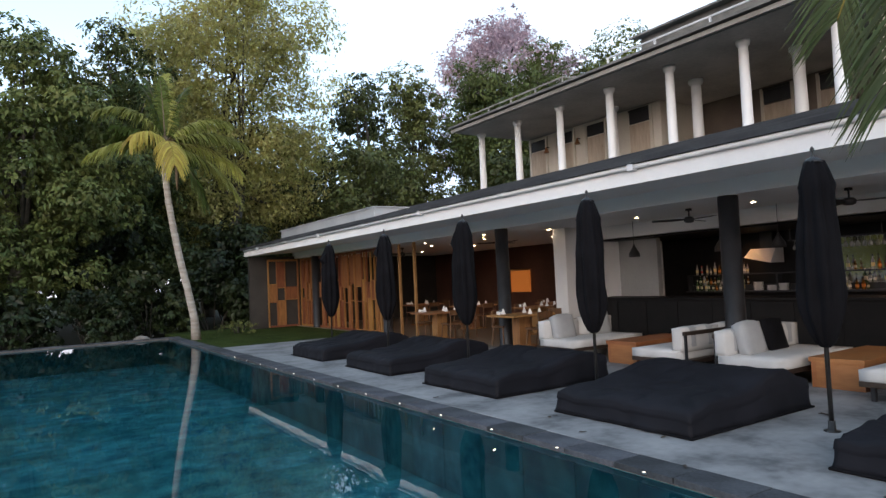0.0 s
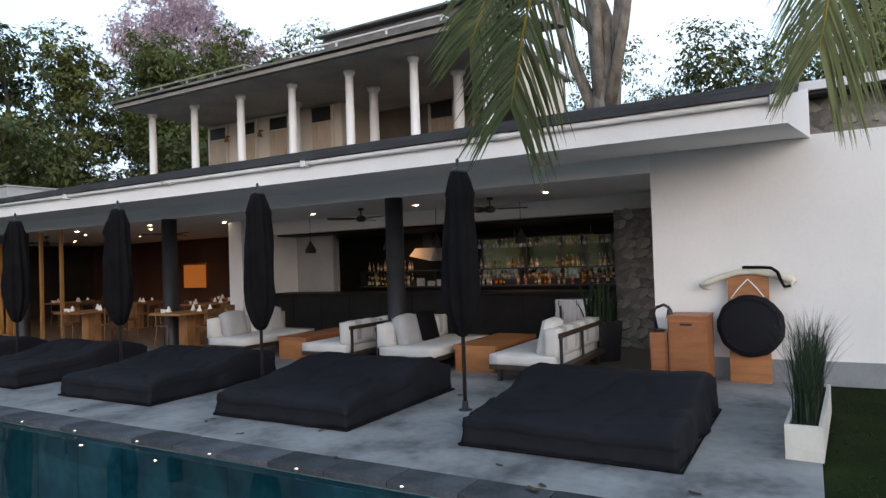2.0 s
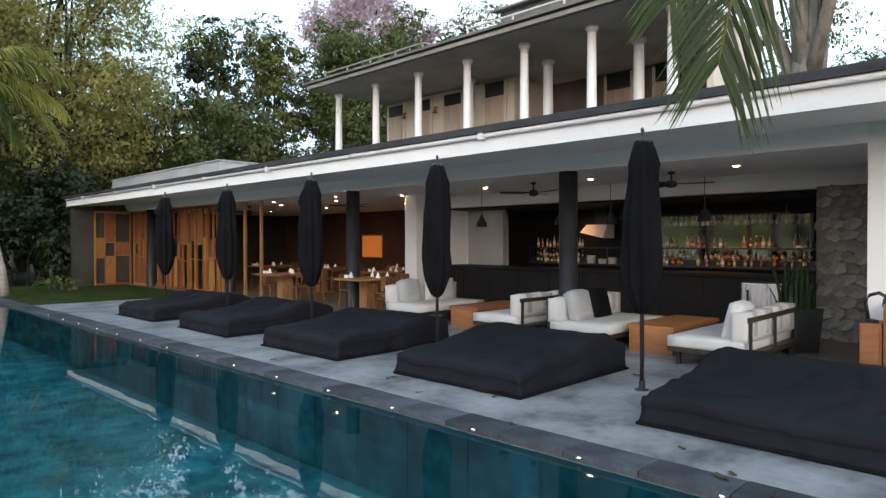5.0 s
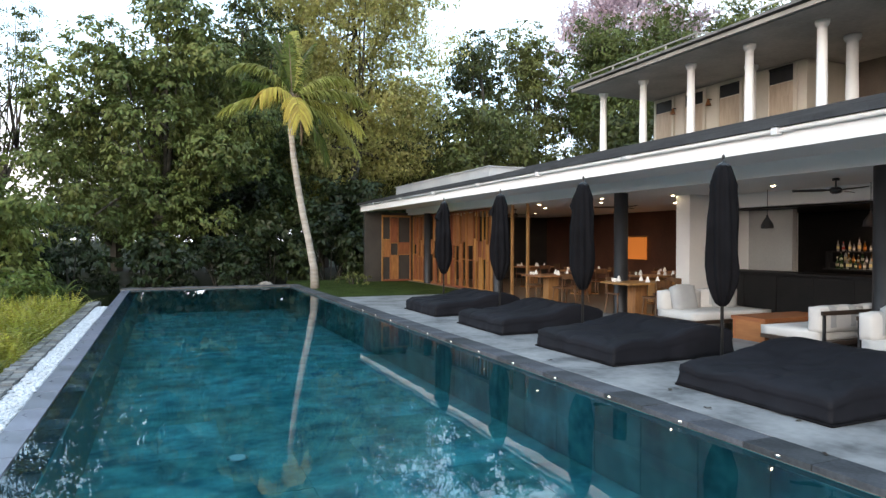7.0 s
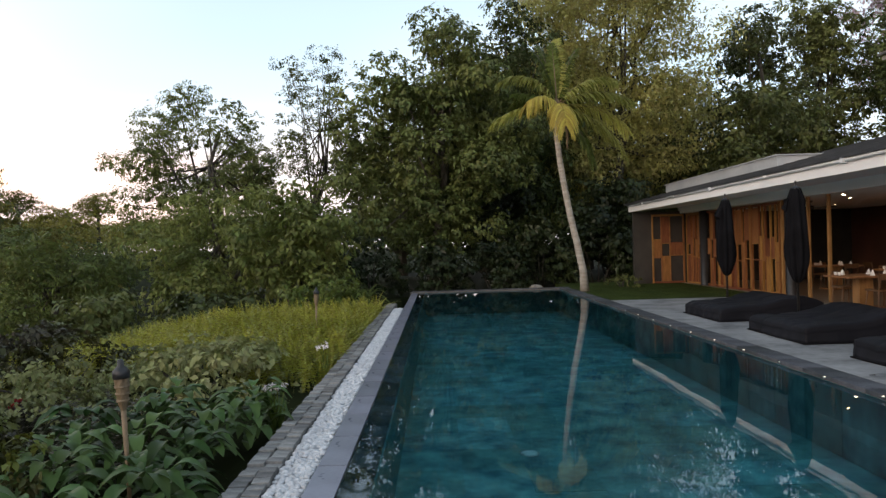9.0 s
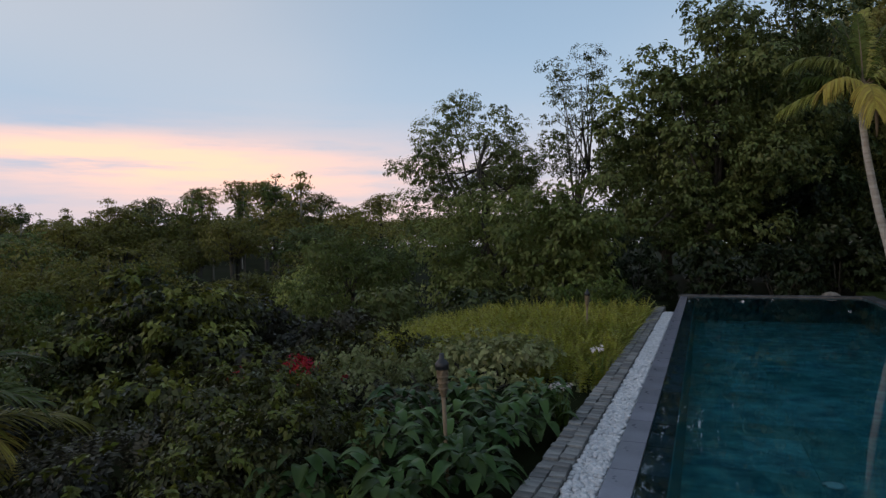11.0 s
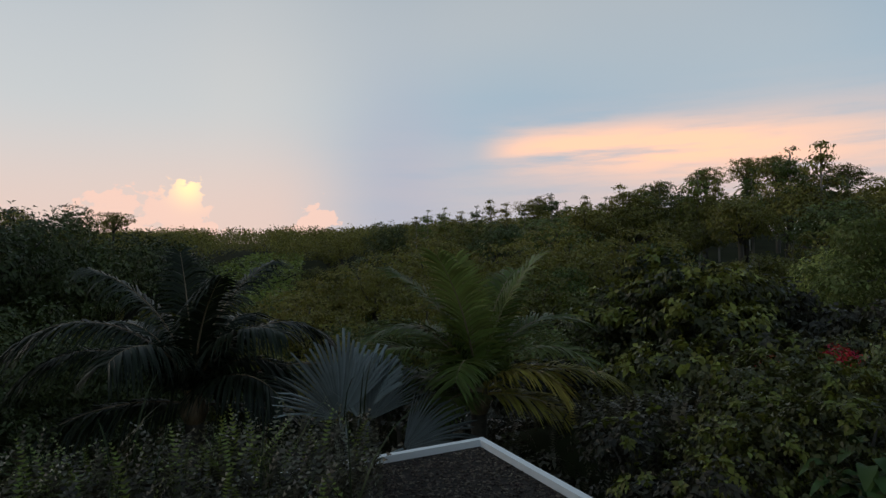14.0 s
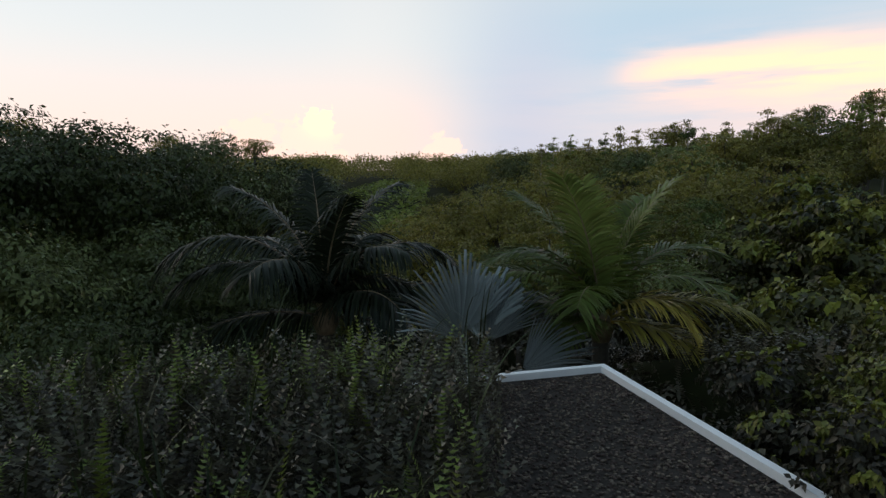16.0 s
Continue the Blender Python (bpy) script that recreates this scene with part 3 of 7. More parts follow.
# main roof: two dark slopes with a thick edge, courses laid across
def roof_slope(bm, x0, z0, x1, z1, y0, y1, courses, lip=0.02, thick=0.07):
    for k in range(courses):
        a, b = k / courses, (k + 1) / courses
        xa, xb = x0 + (x1 - x0) * a, x0 + (x1 - x0) * b
        za, zb = z0 + (z1 - z0) * a + lip, z0 + (z1 - z0) * b
        q = [bm.verts.new(p) for p in ((xa, y0, za - thick), (xb, y0, zb - thick), (xb, y1, zb - thick), (xa, y1, za - thick),
                                       (xa, y0, za), (xb, y0, zb), (xb, y1, zb), (xa, y1, za))]
        for f in ((0, 3, 2, 1), (4, 5, 6, 7), (0, 1, 5, 4), (1, 2, 6, 5), (2, 3, 7, 6), (3, 0, 4, 7)):
            bm.faces.new([q[i] for i in f])


bm = bmesh.new()
roof_slope(bm, 7.06, 3.17, 12.8, 4.58, 0.28, 26.2, 16)
roof_slope(bm, 19.0, 3.3, 12.8, 4.58, 0.28, 26.2, 10)
structure("roof_main", bm, M_roof, "low dark shingled roof of the pavilion")
# raised flat-roofed box with pale metal sides
bm = boxm(9.05, 18.25, 3.40, 14.0, 27.0, 3.97, bevel=0.015)
structure("roof_box", bm, M_metalroof, "pale grey metal-clad raised roof section")
structure("roof_box_cap", boxm(9.0, 18.2, 3.97, 14.05, 27.05, 4.0), M_metalroof, "thin metal cap of the raised roof")

# gutter pipe with brackets along the fascia
gut = thing("gutter", "white round gutter pipe with bracket boxes along the fascia", "gutter")
part("pipe", tube(bmesh.new(), [(7.12, 0.42, 3.09), (7.12, 12.0, 3.085), (7.12, 25.9, 3.08)], 0.035, 10), M_gutter, gut, smooth=True)
for y in (0.47, 6.43, 12.28, 18.1, 24.0):
    part("bracket", boxm(7.06, y - 0.05, 3.03, 7.18, y + 0.05, 3.15, bevel=0.01), M_gutter, gut)
for y in (3.4, 9.4, 15.2, 21.0):
    part("joint", tube(bmesh.new(), [(7.12, y - 0.12, 3.088), (7.12, y + 0.12, 3.088)], 0.045, 10), M_gutter, gut, smooth=True)

# black round columns of the open front
col = thing("column", "slender black-painted round column on the deck edge", "column", "front columns", pose(9.3, 12.25, 0))
part("shaft", lathe(bmesh.new(), [(0.17, 0.0), (0.17, 0.02), (0.155, 0.04), (0.155, 2.74)], 20), M_dark, col, smooth=True)
for y in (6.4, 18.1, 23.9):
    copy_thing(col, pose(9.3, y, 0))

# ---- upper storey ----
structure("floor_upper", boxm(12.6, 5.9, 3.75, 18.5, 18.1, 3.98), M_cream, "upper veranda floor slab")
structure("wall_upper", boxm(15.3, 12.2, 3.98, 15.5, 17.95, 6.50), M_cream, "cream-painted veranda wall with doors")
structure("wall_upper_return", boxm(15.5, 12.2, 3.98, 17.0, 12.35, 6.50), M_cream, "cream-painted return wall of the veranda")
structure("wall_upper_recess", boxm(17.0, 5.9, 3.98, 17.2, 12.35, 6.50), M_recess, "wall of the veranda's deep end, shadow put into its brown")
structure("wall_upper_end", boxm(14.2, 5.9, 3.98, 17.0, 6.05, 6.50), M_cream, "cream-painted end wall of the veranda")
structure("ceiling_upper", boxm(12.1, 5.75, 6.50, 17.4, 18.0, 6.58), M_oldceiling, "stained boarded veranda ceiling")
bm = bmesh.new()
roof_slope(bm, 11.85, 6.66, 16.7, 7.85, 5.6, 18.1, 12, lip=0.03, thick=0.06)
roof_slope(bm, 21.0, 6.7, 16.7, 7.85, 10.5, 18.1, 8, lip=0.03, thick=0.06)
structure("roof_upper", bm, M_oldroof, "weathered grey upper roof")
structure("fascia_upper", boxm(11.95, 5.65, 6.50, 12.02, 18.05, 6.60), M_weathered, "weathered eaves board of the upper roof")
bm = bmesh.new()
box(bm, 13.65, 6.4, 7.38, 13.72, 11.4, 7.74)
box(bm, 13.72, 6.4, 7.38, 18.5, 6.47, 7.74)
roof_slope(bm, 13.4, 7.76, 16.4, 8.49, 6.1, 11.6, 7, lip=0.025, thick=0.05)
structure("roof_lantern", bm, M_oldroof, "weathered raised lantern roof above the ridge")
UC = 13.0
ucol = thing("veranda_column", "white tapered round veranda column", "column", "veranda columns", pose(UC, 6.28, 3.98))
part("shaft", lathe(bmesh.new(), [(0.14, 0.0), (0.14, 0.06), (0.118, 0.09), (0.10, 2.34), (0.10, 2.37), (0.135, 2.41), (0.15, 2.46), (0.15, 2.52)], 18), M_white, ucol, smooth=True)
for k in range(1, 7):
    copy_thing(ucol, pose(UC, 6.28 + 1.912 * k, 3.98))
for y in (7.86, 10.51, 13.35):
    tagged(copy_thing(ucol, pose(14.6, y, 3.98) @ Matrix.Diagonal((1.25, 1.25, 1, 1))), "cream tapered inner veranda column")
# doors with dark transoms, wall lamps between them
door = thing("door", "limed timber veranda door with a dark transom", "door", "veranda doors", pose(15.29, 16.08, 3.98))
part("leaf", boxm(-0.04, -0.38, 0.0, 0.0, 0.38, 2.0, bevel=0.005), M_dooredge, door)
part("transom", boxm(-0.03, -0.38, 2.04, 0.0, 0.38, 2.40), M_dark, door, "dark transom pane")
for s_ in (-1, 1):
    part("jamb", boxm(-0.07, s_ * 0.42 - 0.04, 0.0, 0.0, s_ * 0.42 + 0.04, 2.46), M_cream, door)
part("head", boxm(-0.07, -0.38, 2.40, 0.0, 0.38, 2.46), M_cream, door)
for z in (0.5, 1.35):
    part("panel", boxm(-0.055, -0.27, z - 0.3, -0.04, 0.27, z + 0.3, bevel=0.006), M_dooredge, door)
part("latch", boxm(-0.08, 0.28, 0.95, -0.04, 0.32, 1.1), M_dark, door)
for y in (14.68, 17.42):
    copy_thing(door, pose(15.29, y, 3.98))
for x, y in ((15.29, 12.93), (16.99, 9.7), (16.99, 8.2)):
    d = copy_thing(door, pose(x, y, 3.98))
    tagged(d, "dark brown veranda door")
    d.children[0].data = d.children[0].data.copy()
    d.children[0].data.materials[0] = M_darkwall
lamp = thing("wall_lamp", "small conical brass wall lamp", "lamp", "veranda lamps", pose(15.26, 15.42, 5.95))
part("shade", lathe(bmesh.new(), [(0.10, -0.09), (0.09, -0.09), (0.025, 0.09), (0.015, 0.11)], 12, cx=-0.1), M_teak, lamp, smooth=True)
part("arm", boxm(-0.1, -0.015, 0.08, 0.04, 0.015, 0.11), M_dark, lamp)
copy_thing(lamp, pose(15.26, 16.92, 5.95))
# rails over the upper eaves
rail = thing("roof_rail", "thin white pipe rail on short stays above the upper eaves", "rail")
part("pipe", tube(bmesh.new(), [(12.3, 7.0, 7.00), (12.3, 11.4, 7.00)], 0.025, 8), M_gutter, rail)
part("pipe", tube(bmesh.new(), [(12.3, 7.0, 7.00), (13.2, 6.9, 7.00)], 0.025, 8), M_gutter, rail)
for k in range(4):
    part("stay", boxm(12.28, 7.0 + 1.45 * k, 6.74, 12.32, 7.04 + 1.45 * k, 7.00), M_gutter, rail)
rail2 = thing("roof_rail", "thin pale pipe rail along the end of the upper eaves", "rail")
part("pipe", tube(bmesh.new(), [(12.3, 13.0, 7.00), (12.3, 17.6, 7.00)], 0.025, 8), M_weathered, rail2)
part("pipe", tube(bmesh.new(), [(12.3, 13.0, 7.00), (13.2, 12.8, 7.00)], 0.025, 8), M_weathered, rail2)
for k in range(5):
    part("stay", boxm(12.28, 13.0 + 1.12 * k, 6.74, 12.32, 13.04 + 1.12 * k, 7.00), M_weathered, rail2)

# stone wall and low building south of the pavilion
structure("wall_stone", boxm(12.1, -9.0, -0.3, 12.5, 1.8, 4.05), M_mortar, "rough field-stone wall")
structure("roof_south", boxm(11.7, -9.0, 4.05, 18.0, 1.8, 4.2), M_roof, "dark flat roof over the stone wall")
structure("roof_south_edge", boxm(11.62, -9.0, 4.10, 11.7, 1.8, 4.24), M_gutter, "pale edge strip of the flat roof")
pier = structure("stone_pier", boxm(11.6, 2.02, -0.004, 11.95, 3.25, 2.44), M_mortar, "field-stone clad pier beside the bar")

# enclosing ground of the gravel roof to the west
bm = boxm(-6.94, -7.0, -3.2, -2.13, 2.87, -0.43)
structure("roof_low", bm, M_gravel, "flat roof of a lower building strewn with dark gravel")
bm = bmesh.new()
box(bm, -7.015, -7.0, -3.2, -6.94, 2.945, -0.36)
box(bm, -6.94, 2.87, -3.2, -2.13, 2.945, -0.36)
structure("parapet", bm, M_white, "low white-painted parapet of the gravel roof")

# ---- daybeds under black covers ----
def cover(bm, lx, ly, seed):
    """A cloth cover drawn over a low daybed: front edge low, raised headrest, sagging folds and a skirt."""
    nx, ny = 46, 40
    prof = [(0, .265), (.12, .295), (.4, .31), (.75, .33), (1.0, .37), (1.2, .44), (1.42, .475), (1.62, .465), (1.82, .41), (1.95, .375)]

    def h(u):
        for (a, za), (b, zb) in zip(prof, prof[1:]):
            if u <= b:
                return za + (zb - za) * (u - a) / (b - a)
        return prof[-1][1]
    top = []
    for i in range(nx + 1):
        row = []
        for j in range(ny + 1):
            u, w = i / nx, j / ny
            x, y = lx * u, ly * w
            e = min(min(u, 1 - u) * lx, min(w, 1 - w) * ly)
            z = h(x * 1.95 / lx) - 0.022 * math.exp(-e / 0.016) - 0.035 * math.sin(math.pi * w) * math.sin(math.pi * u)
            z += 0.034 * noise.noise((x * 1.7 + seed, y * 1.7, seed)) + 0.009 * noise.noise((x * 6 + seed, y * 5, seed * 2))
            z -= 0.030 * max(0.0, 1 - 9 * abs(noise.noise((x * 1.3 + y * 1.1, y * 1.6 - x * 0.6 + seed, 0.5 * seed)))) + 0.009 * max(0.0, 1 - 9 * abs(noise.noise((x * 2.9 - seed, y * 2.6, seed))))
            row.append(bm.verts.new((x, y, z)))
        top.append(row)
    for i in range(nx):
        for j in range(ny):
            bm.faces.new((top[i][j], top[i + 1][j], top[i + 1][j + 1], top[i][j + 1]))
    loop = [top[i][0] for i in range(nx)] + [top[nx][j] for j in range(ny)] + [top[i][ny] for i in range(nx, 0, -1)] + [top[0][j] for j in range(ny, 0, -1)]
    above = loop
    cx, cy = lx / 2, ly / 2
    drape = ((0, 0.0), (0.1, 0.005), (0.3, 0.011), (0.37, 0.001), (0.5, 0.004), (0.75, 0.010), (1.0, 0.022))
    for t in (0.08, 0.2, 0.3, 0.36, 0.42, 0.6, 0.8, 1.0):
        hung = float(np.interp(t, [q[0] for q in drape], [q[1] for q in drape]))
        ring = []
        for k, v0 in enumerate(loop):
            d = Vector((v0.co.x - cx, v0.co.y - cy, 0)).normalized()
            fold = 0.012 * t * math.sin(k * 0.40 + seed) + 0.036 * t * noise.noise((k * 0.22, seed, t * 1.5)) + hung
            z = v0.co.z * (1 - t) + (0.012 + 0.01 * noise.noise((k * 0.4, seed * 3, 0))) * t
            ring.append(bm.verts.new((v0.co.x + d.x * (fold + 0.012 * t), v0.co.y + d.y * (fold + 0.012 * t), z)))
        n = len(loop)
        for k in range(n):
            bm.faces.new((above[k], ring[k], ring[(k + 1) % n], above[(k + 1) % n]))
        above = ring
    bm.faces.new(above[::-1])
    return bm


for k, y in enumerate((1.15, 4.24, 7.22, 10.22, 13.22)):
    bed = thing("daybed", "low poolside daybed wrapped in a sagging black cloth cover", "daybed", "daybeds along the pool", pose(5.13, y, 0, 0, 0, 0.6 * (k % 3 - 1)))
    part("cover", cover(bmesh.new(), 2.10, 1.80, 3.1 + 2.7 * k), M_black, bed, "creased black cloth cover", smooth=True)
    hem = [(-0.035, -0.035, 0.014), (2.135, -0.035, 0.014), (2.135, 1.835, 0.014), (-0.035, 1.835, 0.014)]
    for p, q in zip(hem, hem[1:] + hem[:1]):
        part("hem", tube(bmesh.new(), [p, tuple((u + w) / 2 + 0.004 for u, w in zip(p, q)), q], 0.011, 6), M_canopy, bed)


# ---- closed umbrellas ----
def umbrella(x, y, seed):
    u = thing("umbrella", "closed black garden umbrella on a slim dark pole", "umbrella", "umbrellas along the deck", pose(x, y, 0, 0, 0, 37 * seed))
    part("pole", tube(bmesh.new(), [(0, 0, 0.0), (0, 0, 1.3), (0, 0, 2.62)], 0.022, 10), M_pole, u, smooth=True)
    part("socket", lathe(bmesh.new(), [(0.075, 0.0), (0.075, 0.008), (0.035, 0.012), (0.032, 0.10), (0.025, 0.10)], 16), M_pole, u, smooth=True)

    def fold(t, z):
        return 1 + 0.17 * math.sin(8 * t + seed + 0.5 * z) * (0.4 + 0.6 * smooth(2.6, 2.2, z)) + 0.10 * math.sin(3 * t + 2.1 * z + seed) + 0.17 * noise.noise((math.cos(t) * 1.5 + seed * 3, math.sin(t) * 1.5, z * 2.2))
    prof = [(0.05, 2.62), (0.085, 2.60), (0.115, 2.50), (0.15, 2.36), (0.14, 2.28), (0.15, 2.1), (0.165, 1.9), (0.175, 1.7), (0.185, 1.5), (0.185, 1.3),
            (0.17, 1.16), (0.145, 1.05), (0.11, 0.93), (0.075, 0.84), (0.035, 0.80)]
    part("canopy", lathe(bmesh.new(), prof, 48, wave=fold), M_canopy, u, smooth=True)
    cap = bmesh.new()
    lathe(cap, [(0.09, 2.585), (0.085, 2.605), (0.05, 2.635), (0.02, 2.645), (0.012, 2.66), (0.012, 2.70), (0.02, 2.715), (0.016, 2.735), (0.005, 2.75)], 16)
    part("finial", cap, M_dark, u, "dark turned finial", smooth=True)
    flap = bmesh.new()
    v = [flap.verts.new(p) for p in ((0.13, -0.10, 2.42), (0.13, 0.10, 2.42), (0.245, 0.05, 2.24), (0.25, -0.03, 2.23), (0.17, -0.09, 2.15), (0.17, 0.09, 2.16), (0.10, 0.0, 2.2))]
    for q in ((0, 1, 2, 3), (0, 3, 4), (1, 5, 2), (3, 2, 5, 4), (4, 5, 6), (0, 4, 6), (1, 6, 5), (0, 6, 1)):
        flap.faces.new([v[i] for i in q])
    part("vent_flap", flap, M_canopy, u)
    return u


for k, y in enumerate((3.56, 6.58, 9.58, 12.54, 15.55)):
    umbrella(6.34, y, 1.0 + k)


# ---- lounge sofas, two pairs face to face round low tables ----
def cushion(x0, y0, z0, x1, y1, z1, puff=0.03):
    bm = boxm(x0, y0, z0, x1, y1, z1)
    bmesh.ops.subdivide_edges(bm, edges=bm.edges, cuts=5, use_grid_fill=True)
    c = Vector(((x0 + x1) / 2, (y0 + y1) / 2, (z0 + z1) / 2))
    s = Vector(((x1 - x0) / 2, (y1 - y0) / 2, (z1 - z0) / 2))
    for w in bm.verts:
        p = Vector([(w.co[i] - c[i]) / s[i] for i in range(3)])
        r = max(abs(p.x), 1e-6), max(abs(p.y), 1e-6), max(abs(p.z), 1e-6)
        edge = sorted(r)[1]
        for i in range(3):
            if r[i] > 0.99:
                w.co[i] += math.copysign(puff * (1 - edge ** 4) - puff * 0.6 * max(0, edge - 0.8) * 5 * 0.4, p[i])
    return bm


def sofa(x, y, turn, pillows):
    """Low platform sofa 1.9 long and 1.05 deep; its back stands at +y before turning."""
    s = thing("sofa", "low dark timber platform sofa with pale banded cushions", "sofa", "lounge sofas", pose(x, y, 0, 0, 0, turn))
    part("platform", boxm(-0.95, -0.52, 0.17, 0.95, 0.52, 0.235, bevel=0.008), M_brown, s)
    for a, b in itertools.product((-0.85, 0.81), (-0.44, 0.40)):
        part("leg", boxm(a, b, 0.0, a + 0.05, b + 0.05, 0.17), M_dark, s)
    part("seat_cushion", cushion(-0.94, -0.51, 0.236, 0.94, 0.40, 0.36, 0.02), M_cushion, s, smooth=True)
    for a in (-0.93, 0.02):
        part("back_cushion", cushion(a, 0.27, 0.362, a + 0.9, 0.44, 0.70, 0.025), M_cushion, s, "pale back cushion with grey bands", smooth=True)
        for b0 in (0.14, 0.56):
            part("band", cushion(a + b0, 0.2665, 0.38, a + b0 + 0.17, 0.4435, 0.7035, 0.025), M_pillow, s, "woven grey band", smooth=True)
    part("back_rail", boxm(-0.93, 0.455, 0.60, 0.93, 0.49, 0.66, bevel=0.005), M_brown, s)
    for a in (-0.90, -0.02, 0.86):
        part("back_post", boxm(a, 0.46, 0.235, a + 0.04, 0.488, 0.60), M_dark, s)
    for a, m in pillows:
        p = part("pillow", cushion(-0.24, -0.07, 0.0, 0.24, 0.07, 0.42, 0.05), m, s, "grey scatter pillow", smooth=True)
        p.matrix_basis = pose(a, 0.16, 0.37, -14, 0, 4)
    return s


def low_table(x, y):
    t = thing("coffee_table", "low orange-brown teak box coffee table", "table", "lounge tables", pose(x, y, 0))
    part("top", boxm(-0.80, -0.34, 0.33, 0.80, 0.34, 0.39, bevel=0.006), M_teak, t)
    for s in (-1, 1):
        part("side", boxm(-0.78, s * 0.29 - 0.03, 0.0, 0.78, s * 0.29 + 0.03, 0.33, bevel=0.004), M_teak, t)
    part("end_panel", boxm(-0.78, -0.26, 0.0, -0.73, 0.26, 0.33, bevel=0.004), M_teak, t)
    part("end_panel", boxm(0.73, -0.26, 0.0, 0.78, 0.26, 0.33, bevel=0.004), M_teak, t)


sofa(9.28, 9.56, 0, ((-0.5, M_pillow), (0.5, M_pillow)))
low_table(9.42, 8.18)
sofa(9.12, 7.03, 180, ())
sofa(9.04, 5.53, 0, ((-0.45, M_pillow), (0.1, M_canopy)))
low_table(9.27, 4.53)
sofa(8.86, 3.50, 180, ((0.55, M_cushion),))


# ---- dark planter with sword plants beside the bar ----
def blades(rng, n, spread_x, spread_y, h0, h1, w0, lean, segs=4, base=(0, 0, 0)):
    """Upright tapering blades as strips."""
    V, T = [], []
    for _ in range(n):
        bx, by = rng.uniform(-spread_x, spread_x), rng.uniform(-spread_y, spread_y)
        h, w = rng.uniform(h0, h1), w0 * rng.uniform(0.7, 1.2)
        a, l = rng.uniform(0, 2 * math.pi), lean * rng.uniform(0.2, 1.0)
        dxy = np.array([math.cos(a), math.sin(a)])
        side = np.array([-dxy[1], dxy[0]])
        k0 = len(V)
        for s in range(segs + 1):
            t = s / segs
            c = np.array([bx, by]) + dxy * l * h * t ** 2
            z = h * (t - 0.25 * l * t ** 3)
            ww = w * (1 - t) ** 0.6 * (0.75 + 0.5 * t) + 0.001
            for q in (-1, 1):
                V.append((base[0] + c[0] + side[0] * q * ww / 2, base[1] + c[1] + side[1] * q * ww / 2, base[2] + z))
        for s in range(segs):
            i = k0 + 2 * s
            T += [(i, i + 1, i + 2), (i + 1, i + 3, i + 2)]
    return np.array(V), np.array(T)


rng = np.random.default_rng(5)
pl = thing("planter", "tall black square planter with upright sword plants", "planter", at=pose(10.15, 3.15, 0))
part("pot", lathe(bmesh.new(), [(0.30, 0.0), (0.36, 0.62), (0.33, 0.62), (0.32, 0.55)], 4), M_dark, pl)
V, T = blades(rng, 46, 0.2, 0.2, 0.45, 0.85, 0.06, 0.45, base=(0, 0, 0.55))
raw_part("leaves", V, T, L_snake, pl, "dark green sword-shaped leaves")

# ---- bar ----
bar = thing("bar_counter", "long black bar counter", "counter")
part("front", boxm(12.0, 3.3, -0.004, 12.08, 11.9, 0.93), M_bar, bar)
part("top", boxm(11.9, 3.28, 0.93, 12.75, 11.92, 0.98, bevel=0.006), M_bar, bar)
for y in np.arange(3.9, 11.9, 0.86):
    part("panel", boxm(11.985, y - 0.4, 0.08, 12.0, y + 0.4, 0.88), M_bar, bar)
fr = thing("bar_fridge", "stainless steel under-counter bar fridge", "fridge")
part("body", boxm(11.45, 3.35, -0.004, 11.9, 4.35, 0.86, bevel=0.01), M_steel, fr)
for y in (3.6, 4.1):
    part("door", boxm(11.43, y - 0.22, 0.1, 11.45, y + 0.22, 0.8), M_steel, fr)
    part("handle", boxm(11.40, y + 0.12, 0.5, 11.43, y + 0.15, 0.75), M_dark, fr)
mir = thing("bar_mirror", "wide mirror behind the bottle shelves reflecting the garden", "mirror")
mir.matrix_basis = pose(14.66, 5.75, 1.0, 0, -1.8, 0)
part("glass", boxm(0.0, -1.65, 0.0, 0.03, 1.6, 1.14), M_mirror, mir)
for y in (4.08, 5.3, 6.2, 7.36):
    part("mullion", boxm(-0.035, y - 5.78, -0.02, -0.004, y - 5.72, 1.16), M_dark, mir)
shelf = thing("bottle_shelf", "dark bar shelf crowded with bottles", "shelf", "bar shelves", pose(0, 0, 0))
part("board", boxm(14.32, 3.9, 0.98, 14.6, 11.0, 1.02), M_dark, shelf)
s2 = thing("bottle_shelf", "dark upper bar shelf with bottles", "shelf", "bar shelves", pose(0, 0, 0))
part("board", boxm(14.42, 3.9, 1.40, 14.6, 11.0, 1.43), M_dark, s2)
for y in (3.92, 6.3, 8.6, 10.97):
    part("upright", boxm(14.40, y - 0.02, 1.02, 14.6, y + 0.02, 1.40), M_dark, s2)


BOTTLES = (("amber glass liquor bottle with a cream label", 0, (0.6, 0.52, 0.36), 0.30), ("clear glass bottle with a white label", 1, (0.75, 0.73, 0.68), 0.28), ("green glass wine bottle", 2, (0.55, 0.5, 0.38), 0.32),
           ("amber glass bottle with an orange label", 0, (0.70, 0.24, 0.05), 0.27), ("clear glass bottle with a red label", 1, (0.55, 0.05, 0.035), 0.31), ("tall clear glass spirit bottle", 1, (0.72, 0.62, 0.30), 0.34))


